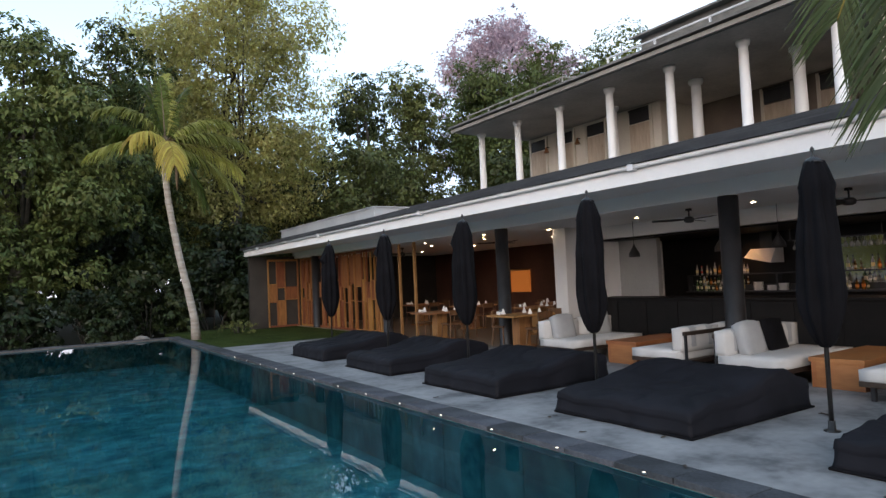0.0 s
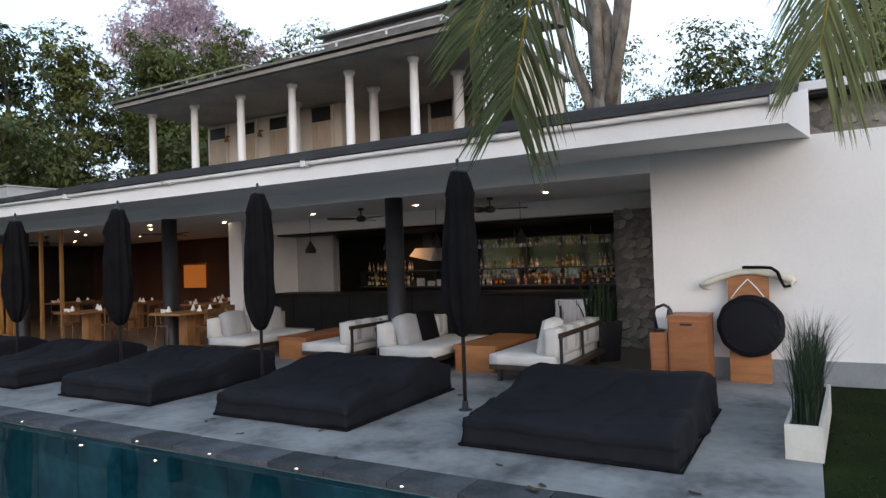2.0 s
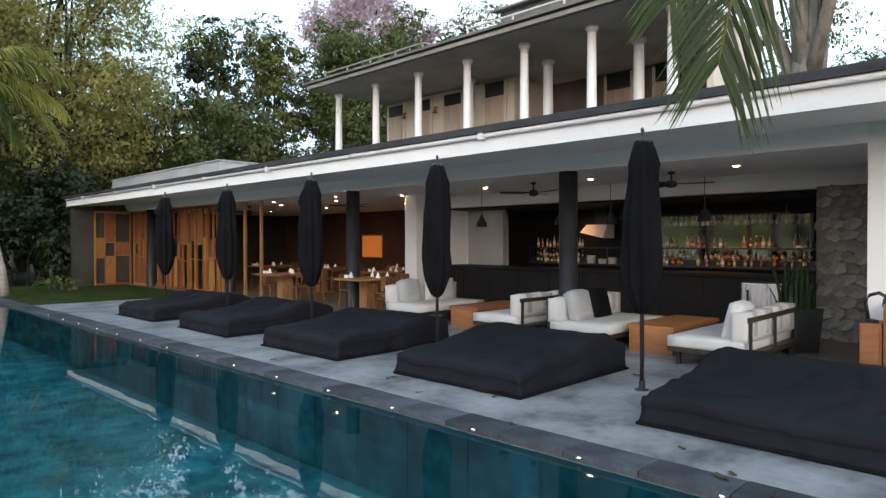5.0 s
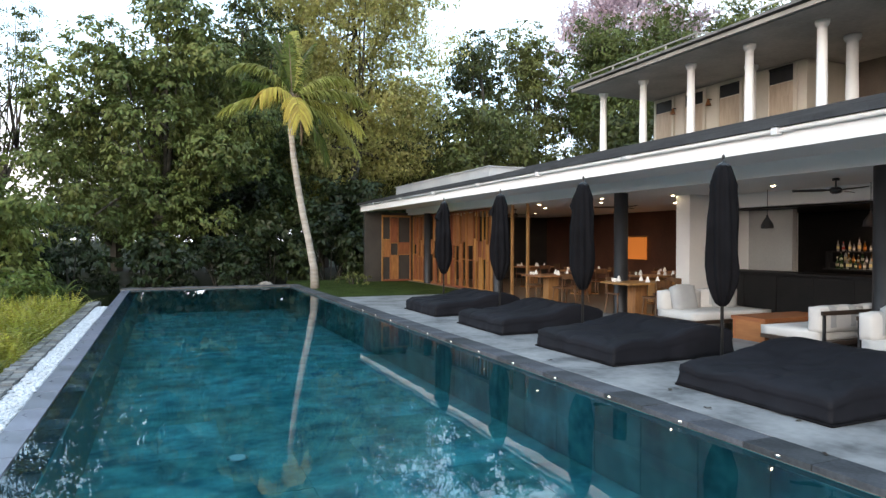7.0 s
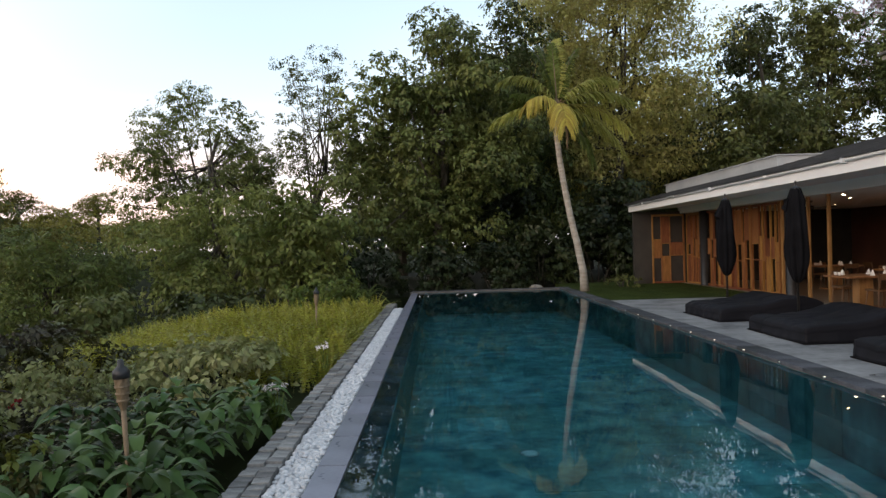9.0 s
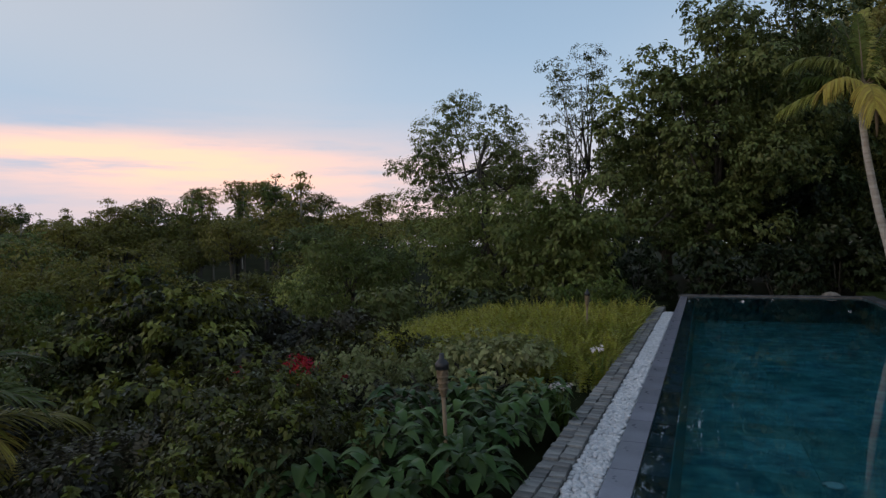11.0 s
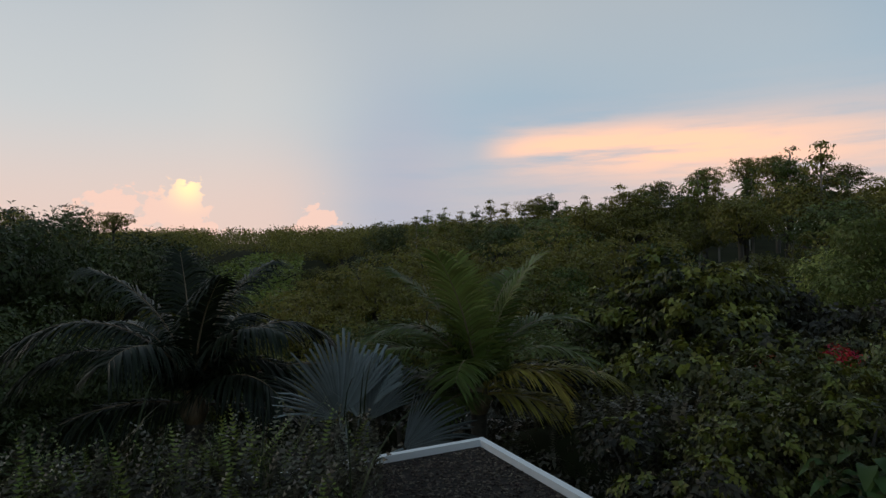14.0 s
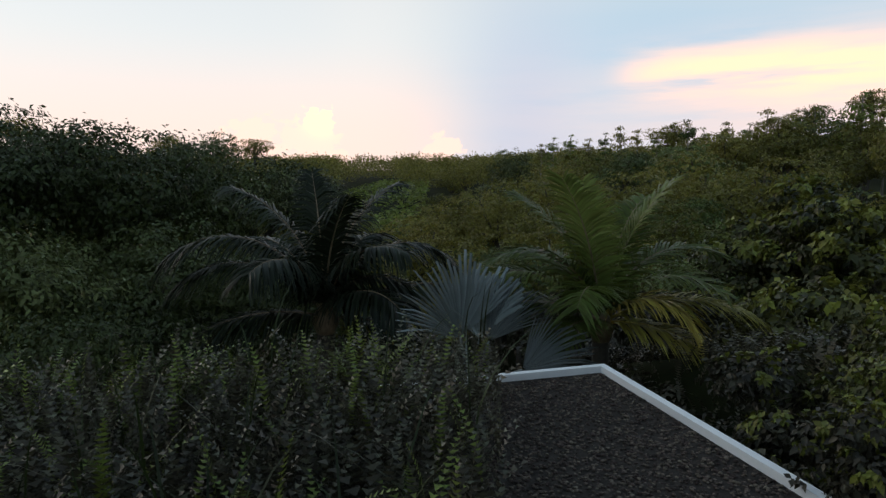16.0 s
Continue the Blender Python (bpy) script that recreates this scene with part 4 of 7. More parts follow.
def bottle(kind):
    label, g, tone, h = BOTTLES[kind]
    b = thing("bottle", label, "bottle", "bar bottles")
    paper = material("paper_label", tuple(0.85 * c for c in tone), tone, rough=0.8, scale=6, fine=40, bump=0)
    part("glass", lathe(bmesh.new(), [(0.036, 0), (0.04, 0.01), (0.04, h * 0.58), (0.016, h * 0.74), (0.014, h * 0.95), (0.017, h)], 10), M_bottleglass[g], b, smooth=True)
    part("label", lathe(bmesh.new(), [(0.041, h * 0.2), (0.0412, h * 0.2), (0.0412, h * 0.46), (0.041, h * 0.46)], 10), paper, b, "printed paper label")
    part("cap", lathe(bmesh.new(), [(0.018, h - 0.03), (0.018, h + 0.012), (0.01, h + 0.014)], 8), M_dark if kind % 2 else paper, b)
    return b


step = thing("bottle_step", "dark stepped riser for bottles behind the bar", "shelf", "bar shelves")
part("board", boxm(14.50, 4.0, 1.022, 14.62, 10.95, 1.16), M_dark, step)
proto = [bottle(k) for k in range(6)]
slots = [(14.40, y, 1.02) for y in np.arange(4.15, 10.8, 0.115)] + [(14.56, y, 1.16) for y in np.arange(4.1, 10.8, 0.10)] + [(14.5, y, 1.43) for y in np.arange(4.1, 10.8, 0.125)]
slots = [s for s in slots if not 7.45 < s[1] < 9.35 and (rng.random() < 0.72 or s[1] > 9.3)]
for n, (x, y, z) in enumerate(slots):
    k = int(rng.choice([0, 0, 1, 1, 2, 3, 3, 4, 5, 5]))
    m = pose(x + rng.uniform(-0.02, 0.02), y + rng.uniform(-0.02, 0.02), z + 0.001, 0, 0, rng.uniform(0, 360)) @ Matrix.Scale(rng.uniform(0.6, 0.95) if z < 1.3 else rng.uniform(0.6, 0.95), 4)
    if n < 6:
        proto[n].matrix_basis = m
    else:
        b = copy_thing(proto[k], Matrix.Identity(4))
        b.matrix_basis = m

# white sloping hood over the back bar
hood = thing("hood", "white sloping extractor hood over the back bar", "hood")
bm = bmesh.new()
lo_v = [bm.verts.new(p) for p in ((14.05, 8.52, 1.66), (14.05, 9.16, 1.80), (14.62, 9.16, 1.80), (14.62, 8.52, 1.66))]
hi_v = [bm.verts.new(p) for p in ((14.30, 8.52, 2.0), (14.30, 9.13, 2.0), (14.62, 9.13, 2.0), (14.62, 8.52, 2.0))]
for q in range(4):
    bm.faces.new((lo_v[q], lo_v[(q + 1) % 4], hi_v[(q + 1) % 4], hi_v[q]))
bm.faces.new(lo_v)
bm.faces.new(hi_v)
part("shell", bm, M_white, hood)
part("duct", boxm(14.40, 8.65, 2.0, 14.6, 8.95, 2.41), M_dark, hood)
for y, h in ((8.45, 0.16), (8.72, 0.12), (9.05, 0.2)):
    pl = thing("plate_stack", "stack of white plates on the back bar", "plates", "plates on the bar", pose(14.40, y, 1.021))
    for k in range(int(h / 0.02)):
        part("plate", lathe(bmesh.new(), [(0.06, 0.0), (0.075, 0.002), (0.115, 0.016), (0.112, 0.020), (0.07, 0.006), (0.0, 0.005)], 18), M_linen, pl, smooth=True, at=pose(0, 0, 0.02 * k))

# wine glasses hung upside down under the upper rack
rack = thing("glass_rack", "dark rack of hanging wine glasses above the bar", "rack")
part("bar_rail", boxm(13.5, 4.2, 2.10, 13.56, 7.8, 2.13), M_dark, rack)
for y in (4.25, 6.0, 7.75):
    part("hanger", boxm(13.52, y - 0.01, 2.13, 13.54, y + 0.01, 2.40), M_dark, rack)
wg = thing("wine_glass", "clear wine glass hanging upside down", "glass", "hanging glasses", pose(13.53, 4.4, 1.90))
part("bowl", lathe(bmesh.new(), [(0.033, 0.0), (0.042, 0.05), (0.02, 0.10), (0.005, 0.115), (0.005, 0.185), (0.033, 0.195), (0.033, 0.199)], 12), M_bottleglass[1], wg, smooth=True)
for k in range(1, 30):
    copy_thing(wg, pose(13.53 + 0.02 * (k % 2), 4.4 + 0.113 * k, 1.90))

# pendant lamps, ceiling fans and downlights
pend = thing("pendant_lamp", "black bell-shaped pendant lamp", "lamp", "bar pendants", pose(11.6, 10.3, 0))
part("shade", lathe(bmesh.new(), [(0.13, 1.93), (0.125, 1.93), (0.12, 2.02), (0.06, 2.12), (0.025, 2.18), (0.02, 2.22)], 20), M_dark, pend, smooth=True)
part("cord", tube(bmesh.new(), [(0, 0, 2.2), (0, 0, 2.75)], 0.006, 6), M_dark, pend)
part("bulb", lathe(bmesh.new(), [(0.01, 1.94), (0.035, 1.96), (0.035, 2.0), (0.015, 2.03)], 10), M_warm, pend, "lit warm bulb", smooth=True)
for y in (8.2, 7.0, 5.1):
    copy_thing(pend, pose(11.75, y, 0))


def fan(x, y, turn):
    f = thing("ceiling_fan", "black three-bladed ceiling fan", "fan", "ceiling fans", pose(x, y, 2.75, 0, 0, turn))
    part("rod", tube(bmesh.new(), [(0, 0, 0), (0, 0, -0.16)], 0.015, 8), M_dark, f)
    part("canopy", lathe(bmesh.new(), [(0.06, -0.04), (0.055, 0.0), (0.03, 0.0)], 16), M_dark, f, smooth=True)
    part("motor_housing", lathe(bmesh.new(), [(0.05, -0.27), (0.09, -0.25), (0.10, -0.20), (0.07, -0.16), (0.03, -0.15)], 18), M_dark, f, smooth=True)
    for k in range(3):
        b = bmesh.new()
        v = [b.verts.new(p) for p in ((0.08, -0.03, -0.215), (0.2, -0.055, -0.225), (0.66, -0.07, -0.225), (0.68, 0.05, -0.20), (0.2, 0.055, -0.20), (0.08, 0.03, -0.205))]
        lo = b.faces.new(v)
        ext = bmesh.ops.extrude_face_region(b, geom=[lo])
        bmesh.ops.translate(b, verts=[e for e in ext["geom"] if isinstance(e, bmesh.types.BMVert)], vec=(0, 0, 0.01))
        part("blade", b, M_dark, f, at=pose(0, 0, 0, 0, 0, 120 * k))


fan(10.5, 8.0, 15)
fan(10.6, 5.2, 50)
fan(10.7, 14.0, 25)
fan(10.7, 19.5, 80)
dl = thing("downlight", "small round recessed downlight, lit", "light", "ceiling downlights", pose(10.5, 4.1, 2.745))
part("lens", lathe(bmesh.new(), [(0.035, -0.012), (0.045, -0.008), (0.045, 0.0), (0.02, 0.0)], 14), M_warm, dl, "lit warm lens")
part("rim", lathe(bmesh.new(), [(0.046, -0.010), (0.065, -0.006), (0.065, 0.0), (0.046, 0.0)], 14), M_white, dl)
spots = [(10.75, 6.85), (10.8, 9.5), (10.95, 12.4), (11.1, 15.35), (11.2, 18.4), (10.1, 14.0), (10.1, 17.0), (10.1, 20.5), (13.0, 14.5), (13.0, 18.5), (11.1, 21.5), (13.0, 22.0)]
for x, y in spots:
    copy_thing(dl, pose(x, y, 2.745))
for x, y, p in ((10.6, 4.1, 3), (10.8, 8.0, 3), (10.6, 14.0, 8), (10.8, 17.6, 10), (10.6, 21.5, 10), (13.4, 15.5, 9), (13.4, 20.5, 8), (13.6, 5.6, 16), (13.9, 9.4, 9)):
    ld = bpy.data.lights.new("downlight_beam", "SPOT")
    ld.energy, ld.spot_size, ld.spot_blend, ld.shadow_soft_size, ld.color = p, radians(135), 0.7, 0.05, (1.0, 0.50, 0.20)
    lo = new("downlight_beam", ld)
    lo.matrix_world = look((x, y, 2.70 if x < 13.5 or y > 12 else 2.38), (x + (0.5 if x > 13.5 and y < 12 else 0), y, 0))

# ---- dining room ----
# Panel with its own emission, plus an area lamp added beside it.
art = thing("wall_lamp_panel", "glowing amber panel on the dining room wall", "lamp")
part("panel", boxm(15.9, 19.05, 1.0, 15.98, 20.15, 1.82, bevel=0.02), M_amber, art, "glowing amber panel")
part("frame_rail", boxm(15.92, 19.0, 1.83, 15.99, 20.2, 1.88), M_oak, art)
ll = bpy.data.lights.new("amber_glow", "AREA")
ll.energy, ll.size, ll.color = 0.4, 0.9, (1.0, 0.42, 0.12)
lo = new("amber_glow", ll)
lo.matrix_world = look((15.85, 18.75, 1.5), (10, 17.5, 1.0))


def dining_table(x, y, turn=0):
    t = thing("dining_table", "pale timber dining table laid with napkins and glasses", "table", "dining tables", pose(x, y, 0, 0, 0, turn))
    part("tabletop", boxm(-0.62, -0.48, 0.71, 0.62, 0.48, 0.755, bevel=0.006), M_oak, t)
    part("pedestal", boxm(-0.16, -0.13, 0.04, 0.16, 0.13, 0.71, bevel=0.008), M_oak, t)
    part("foot", boxm(-0.36, -0.25, 0.0, 0.36, 0.25, 0.04, bevel=0.006), M_oak, t)


def chair(x, y, turn):
    c = thing("dining_chair", "brown timber dining chair", "chair", "dining chairs", pose(x, y, 0, 0, 0, turn))
    part("seat", boxm(-0.22, -0.22, 0.43, 0.22, 0.22, 0.47, bevel=0.008), M_chair, c)
    for a, b in itertools.product((-1, 1), (-1, 1)):
        part("leg", tube(bmesh.new(), [(a * 0.22, b * 0.22, 0), (a * 0.18, b * 0.18, 0.43)], [0.014, 0.02], 6), M_chair, c)
    part("backrest", boxm(-0.21, 0.19, 0.68, 0.21, 0.225, 0.82, bevel=0.01), M_chair, c)
    for a in (-0.19, 0.19):
        part("back_post", tube(bmesh.new(), [(a, 0.2, 0.45), (a, 0.215, 0.80)], 0.015, 6), M_chair, c)


tables = [(9.35, 11.75), (9.25, 15.05), (11.8, 13.9), (11.9, 17.2), (12.0, 20.5), (14.0, 15.4)]
nap = thing("napkin", "folded white linen napkin standing on a table", "napkin", "table settings")
part("cloth", lathe(bmesh.new(), [(0.05, 0.0), (0.042, 0.04), (0.012, 0.12), (0.003, 0.13)], 7, wave=lambda t, z: 1 + 0.25 * math.sin(3 * t)), M_linen, nap)
cup = thing("cup", "small white candle cup on a table", "cup", "table settings")
part("body", lathe(bmesh.new(), [(0.028, 0), (0.035, 0.03), (0.036, 0.075), (0.031, 0.075), (0.03, 0.02)], 12), M_linen, cup, smooth=True)
first = True
for x, y in tables:
    dining_table(x, y, 0)
    for a, b, r in ((0, 0.62, 0), (0, -0.62, 180), (0.85, 0.0, -90)):
        chair(x + a, y + b, r)
    for a, b in ((-0.3, 0.25), (0.3, 0.22), (0.05, -0.28), (0.35, -0.25)):
        m = pose(x + a, y + b, 0.756, 0, 0, 50 * a * 7)
        if first:
            nap.matrix_basis = m
            first = False
            cup.matrix_basis = pose(x - 0.52, y + 0.1, 0.756)
        else:
            copy_thing(nap, m)
    if (x, y) != tables[0]:
        copy_thing(cup, pose(x - 0.5, y + 0.05, 0.756))
    copy_thing(cup, pose(x - 0.48, y + 0.22, 0.756))

# timber lattice screens along the far end of the front and on the end wall
def timber_screen(at, width, k):
    scr = thing("timber_screen", "warm timber lattice screen of staggered open boxes", "screen", "timber screens", at)
    for q in (0.0, width - 0.05):
        part("post", boxm(0, q, 0.0, 0.07, q + 0.05, 2.72), M_screen, scr)
    part("head", boxm(0, 0.05, 2.64, 0.07, width - 0.05, 2.72), M_screen, scr)
    part("sill", boxm(0, 0.05, 0.0, 0.07, width - 0.05, 0.07), M_screen, scr)
    edges = [0.05]
    while edges[-1] < width - 0.35:
        edges.append(edges[-1] + rng.uniform(0.17, 0.38))
    edges[-1] = width - 0.05
    for c, (q0, q1) in enumerate(zip(edges, edges[1:])):
        if c:
            part("stile", boxm(0.005, q0 - 0.018, 0.07, 0.065, q0 + 0.018, 2.64), M_screen, scr)
        levels = [0.07, rng.uniform(0.95, 1.2), rng.uniform(1.5, 1.8), 2.64]
        solid = (c + k) % 2 == 0
        for z0, z1 in zip(levels, levels[1:]):
            if solid:
                part("board", boxm(0.02, q0 + 0.02, z0, 0.05, q1 - 0.02, z1 - 0.03), M_screen, scr)
            if z1 < 2.6:
                part("shelf", boxm(0.006, q0 + 0.02, z1 - 0.03, 0.064, q1 - 0.02, z1), M_screen, scr)
            solid = not solid if rng.random() < 0.8 else solid


rng = np.random.default_rng(11)
for k in range(4):
    timber_screen(pose(9.35, 18.8 + 1.74 * k, 0), 1.70, k)
timber_screen(pose(8.0, 25.79, 0, 0, 0, -90), 1.28, 1)
post = thing("door_post", "slim timber folding-door post", "post", "door posts", pose(9.4, 16.5, 0))
part("upright", boxm(-0.035, -0.04, 0, 0.035, 0.04, 2.74, bevel=0.004), M_oak, post)
copy_thing(post, pose(9.4, 17.4, 0))
copy_thing(post, pose(9.4, 18.7, 0))

# ---- by the white wall ----
cab = thing("cabinet", "orange-brown teak towel cabinet against the white wall", "cabinet", at=pose(8.72, 1.57, 0))
part("body", boxm(-0.25, -0.22, 0.0, 0.30, 0.24, 0.83, bevel=0.006), M_teak, cab)
part("top", boxm(-0.26, -0.23, 0.83, 0.31, 0.25, 0.86, bevel=0.006), M_teak, cab)
part("door", boxm(-0.268, -0.20, 0.06, -0.25, 0.22, 0.79, bevel=0.004), M_teak, cab)
part("handle", boxm(-0.285, -0.05, 0.74, -0.268, 0.09, 0.765), M_dark, cab)
box2 = thing("towel_box", "lower teak box beside the cabinet with a black lamp on it", "box", at=pose(8.72, 1.98, 0))
part("body", boxm(-0.22, -0.155, 0.0, 0.25, 0.06, 0.64, bevel=0.006), M_teak, box2)
part("front_panel", boxm(-0.235, -0.13, 0.05, -0.22, 0.04, 0.6, bevel=0.003), M_teak, box2)
tl = thing("desk_lamp", "small black bent desk lamp", "lamp", at=pose(8.70, 1.96, 0.645))
part("foot", lathe(bmesh.new(), [(0.07, 0), (0.07, 0.02), (0.02, 0.03)], 14), M_dark, tl)
part("arm", tube(bmesh.new(), [(0, 0.03, 0.02), (0, 0.06, 0.22), (0, 0.02, 0.30), (0, -0.07, 0.33), (0, -0.14, 0.29)], 0.02, 8), M_dark, tl, smooth=True)
part("shade", lathe(bmesh.new(), [(0.05, 0.18), (0.045, 0.18), (0.03, 0.27), (0.015, 0.29)], 12, cy=-0.14), M_dark, tl)

brd = thing("gong_stand", "teak board against the white wall holding a round black cover", "stand", at=pose(8.93, 0.93, 0, 0, 5, 0))
part("board", boxm(0.0, -0.235, 0.0, 0.05, 0.235, 1.36, bevel=0.006), M_teak, brd)
disc = bmesh.new()
lathe(disc, [(0.02, -0.07), (0.30, -0.075), (0.365, -0.05), (0.385, 0.0), (0.365, 0.05), (0.30, 0.06), (0.02, 0.06)], 40,
      wave=lambda t, z: 1 + 0.012 * math.sin(9 * t) + 0.01 * math.sin(23 * t))
ob = part("round_cover", disc, M_black, brd, "round black padded cover", smooth=True)
ob.matrix_basis = pose(-0.085, -0.02, 0.70, 0, -90, 0)
part("seam", tube(bmesh.new(), [(-0.148, -0.02 + 0.32 * math.cos(t), 0.70 + 0.32 * math.sin(t)) for t in (2 * math.pi * k / 28 for k in range(29))], 0.006, 6, cap=False), M_black, brd)
for s in (-1, 1):
    part("cord", tube(bmesh.new(), [(-0.03, 0, 1.28), (-0.04, s * 0.1, 1.17), (-0.07, s * 0.19, 1.04)], 0.008, 6), M_linen, brd, "pale cord")
drift = bmesh.new()
tube(drift, [(0.02, -0.51, 1.22), (0.0, -0.47, 1.27), (-0.02, -0.30, 1.33), (-0.02, -0.10, 1.375), (-0.02, 0.10, 1.365), (-0.02, 0.30, 1.31), (-0.01, 0.48, 1.24), (0.02, 0.56, 1.20)],
     [0.045, 0.055, 0.045, 0.04, 0.04, 0.04, 0.04, 0.03], 8)
part("driftwood_arm", drift, M_drift, brd, "pale curved driftwood arm", smooth=True)
for y in (-0.49, 0.54):
    part("arm_end", tube(bmesh.new(), [(-0.02, y, 1.24), (-0.03, y * 0.97, 1.17), (-0.03, y * 0.78, 1.15)], [0.022, 0.016, 0.008], 6), M_drift, brd, smooth=True)
part("black_strap", tube(bmesh.new(), [(-0.09, 0.05, 1.425), (-0.09, -0.15, 1.42), (-0.09, -0.27, 1.41), (-0.09, -0.34, 1.36), (-0.09, -0.37, 1.26), (-0.09, -0.41, 1.18), (-0.08, -0.48, 1.19)], 0.019, 8), M_canopy, brd, "black strap", smooth=True)

# ---- long white trough of dark reeds at the deck's edge ----
tro = thing("planter", "long white trough planter of dark upright reeds at the deck edge", "planter", at=pose(6.7, 0.29, 0, 0, 0, -3))
bm = bmesh.new()
box(bm, -0.92, -0.13, 0.0, 0.92, 0.13, 0.22)
for a in ((-0.92, -0.13, 0.92, -0.10), (-0.92, 0.10, 0.92, 0.13), (-0.92, -0.10, -0.89, 0.10), (0.89, -0.10, 0.92, 0.10)):
    box(bm, a[0], a[1], 0.22, a[2], a[3], 0.27)
part("trough", bm, M_pot, tro)
part("soil", boxm(-0.885, -0.095, 0.22, 0.885, 0.095, 0.245), M_soil, tro)
rng = np.random.default_rng(8)
V, T = blades(rng, 620, 0.86, 0.085, 0.40, 0.88, 0.007, 0.45, base=(0, 0, 0.24))
raw_part("reeds", V, T, L_reed, tro, "fine dark green reeds")

# ---- coping lamps, pool floor drains, torches ----
lampb = thing("coping_lamp", "tiny round lamp set in the pool coping, lit", "light", "coping lamps", pose(4.085, 1.88, -0.022))
part("lens", lathe(bmesh.new(), [(0.014, -0.012), (0.018, 0.006), (0.006, 0.010)], 10), M_cool, lampb, "lit lens", smooth=True)
part("rim", lathe(bmesh.new(), [(0.02, -0.012), (0.028, 0.004), (0.02, 0.006)], 12), M_steel, lampb)
for k in range(1, 15):
    copy_thing(lampb, pose(4.085, 1.88 + 1.02 * k, -0.022))
drn = thing("pool_drain", "round white fitting on the pool floor", "drain", "pool fittings", pose(0.53, 8.15, -0.885))
part("plate", lathe(bmesh.new(), [(0.10, 0.0), (0.10, 0.012), (0.07, 0.02), (0.02, 0.02)], 20), M_white, drn, smooth=True)
part("rim", lathe(bmesh.new(), [(0.105, 0.0), (0.12, 0.006), (0.105, 0.012)], 20), M_steel, drn)
copy_thing(drn, pose(2.75, 5.9, -0.885))


def torch(x, y, z, h, lean):
    t = thing("garden_torch", "bamboo garden torch with a black metal lid", "torch", "garden torches", pose(x, y, z, lean, -lean, 0))
    part("cane", tube(bmesh.new(), [(0, 0, 0), (0, 0, h * 0.5), (0, 0, h)], [0.014, 0.016, 0.02], 8), M_bamboo, t, smooth=True)
    part("basket", lathe(bmesh.new(), [(0.02, h - 0.03), (0.035, h + 0.02), (0.048, h + 0.16), (0.05, h + 0.20), (0.03, h + 0.20)], 14, wave=lambda a, q: 1 + 0.05 * math.sin(7 * a + q * 90)), M_bamboo, t)
    part("lid", lathe(bmesh.new(), [(0.058, h + 0.20), (0.058, h + 0.25), (0.04, h + 0.27), (0.022, h + 0.29), (0.02, h + 0.33), (0.005, h + 0.335)], 14), M_dark, t, smooth=True)
    for k in range(3):
        part("band", lathe(bmesh.new(), [(0.042 + 0.003 * k, h + 0.03 + 0.05 * k), (0.046 + 0.003 * k, h + 0.04 + 0.05 * k), (0.042 + 0.003 * k, h + 0.05 + 0.05 * k)], 14), M_bamboo, t)


torch(-2.78, 4.95, -0.40, 1.0, 1.5)
torch(-3.0, 13.2, -0.40, 1.0, -1)

# ---- plants ----
def unit(a):
    return a / np.maximum(np.linalg.norm(a, axis=-1, keepdims=True), 1e-9)


def leaf_mesh(P, D, L, W, rng, cup=0.18, droop=0.15, face=None):
    """Folded four-cornered leaves from points, directions, lengths and widths."""
    n = len(P)
    R = unit(rng.normal(size=(n, 3)) * 0.55 + [0, 0, 0.75]) if face is None else face
    S = unit(np.cross(D, R))
    N = np.cross(S, D)
    if face is None:
        N *= np.where(N[:, 2:] < 0, -1, 1)
    L, W = np.broadcast_to(L, n)[:, None], np.broadcast_to(W, n)[:, None]
    mid = P + D * L * 0.45
    tip = P + D * L - np.array([0, 0, 1.0]) * L * droop
    V = np.stack([P, mid + S * W / 2 + N * W * cup, tip, mid - S * W / 2 + N * W * cup], 1).reshape(-1, 3)
    k = 4 * np.arange(n)[:, None]
    T = np.concatenate([k + [0, 1, 2], k + [0, 2, 3]], 0)
    return V, T


def lobe_leaves(lobes, clusters, per, size, rng, clump=0.16, up=0.35, shell=0.55, aspect=0.5):
    """Leaves in small clumps on the shells of lobes; each lobe is a centre and three radii."""
    P, D, F = [], [], []
    for c, r in lobes:
        c, r = np.array(c), np.array(r)
        n = max(int(clusters * float(r[0] * r[2])), 4)
        u = unit(rng.normal(size=(n, 3)))
        q = c + u * r * rng.uniform(shell, 1.04, (n, 1)) ** 0.7
        ext = rng.normal(size=(n, per, 3)) * clump * float(r.mean()) * rng.uniform(0.5, 1.3, (n, 1, 1))
        ext[..., 2] *= 0.55
        p = (q[:, None] + ext).reshape(-1, 3)
        f = unit(np.repeat(u, per, 0) * 0.85 + rng.normal(size=(n * per, 3)) * 0.36 + [0, 0, up])
        d = rng.normal(size=(n * per, 3)) * 0.8 + np.repeat(u, per, 0) * 0.5 + [0, 0, -0.45]
        d = unit(d - f * (d * f).sum(1, keepdims=True) * 0.85)
        P.append(p)
        D.append(d)
        F.append(f)
    P, D, F = np.concatenate(P), np.concatenate(D), np.concatenate(F)
    L = size * rng.uniform(0.6, 1.3, len(P))
    return leaf_mesh(P, D, L, L * aspect, rng, face=F)


def merge(*pairs):
    V, T, k = [], [], 0
    for v, t in pairs:
        V.append(v)
        T.append(np.asarray(t) + k)
        k += len(v)
    return np.concatenate(V), np.concatenate(T)


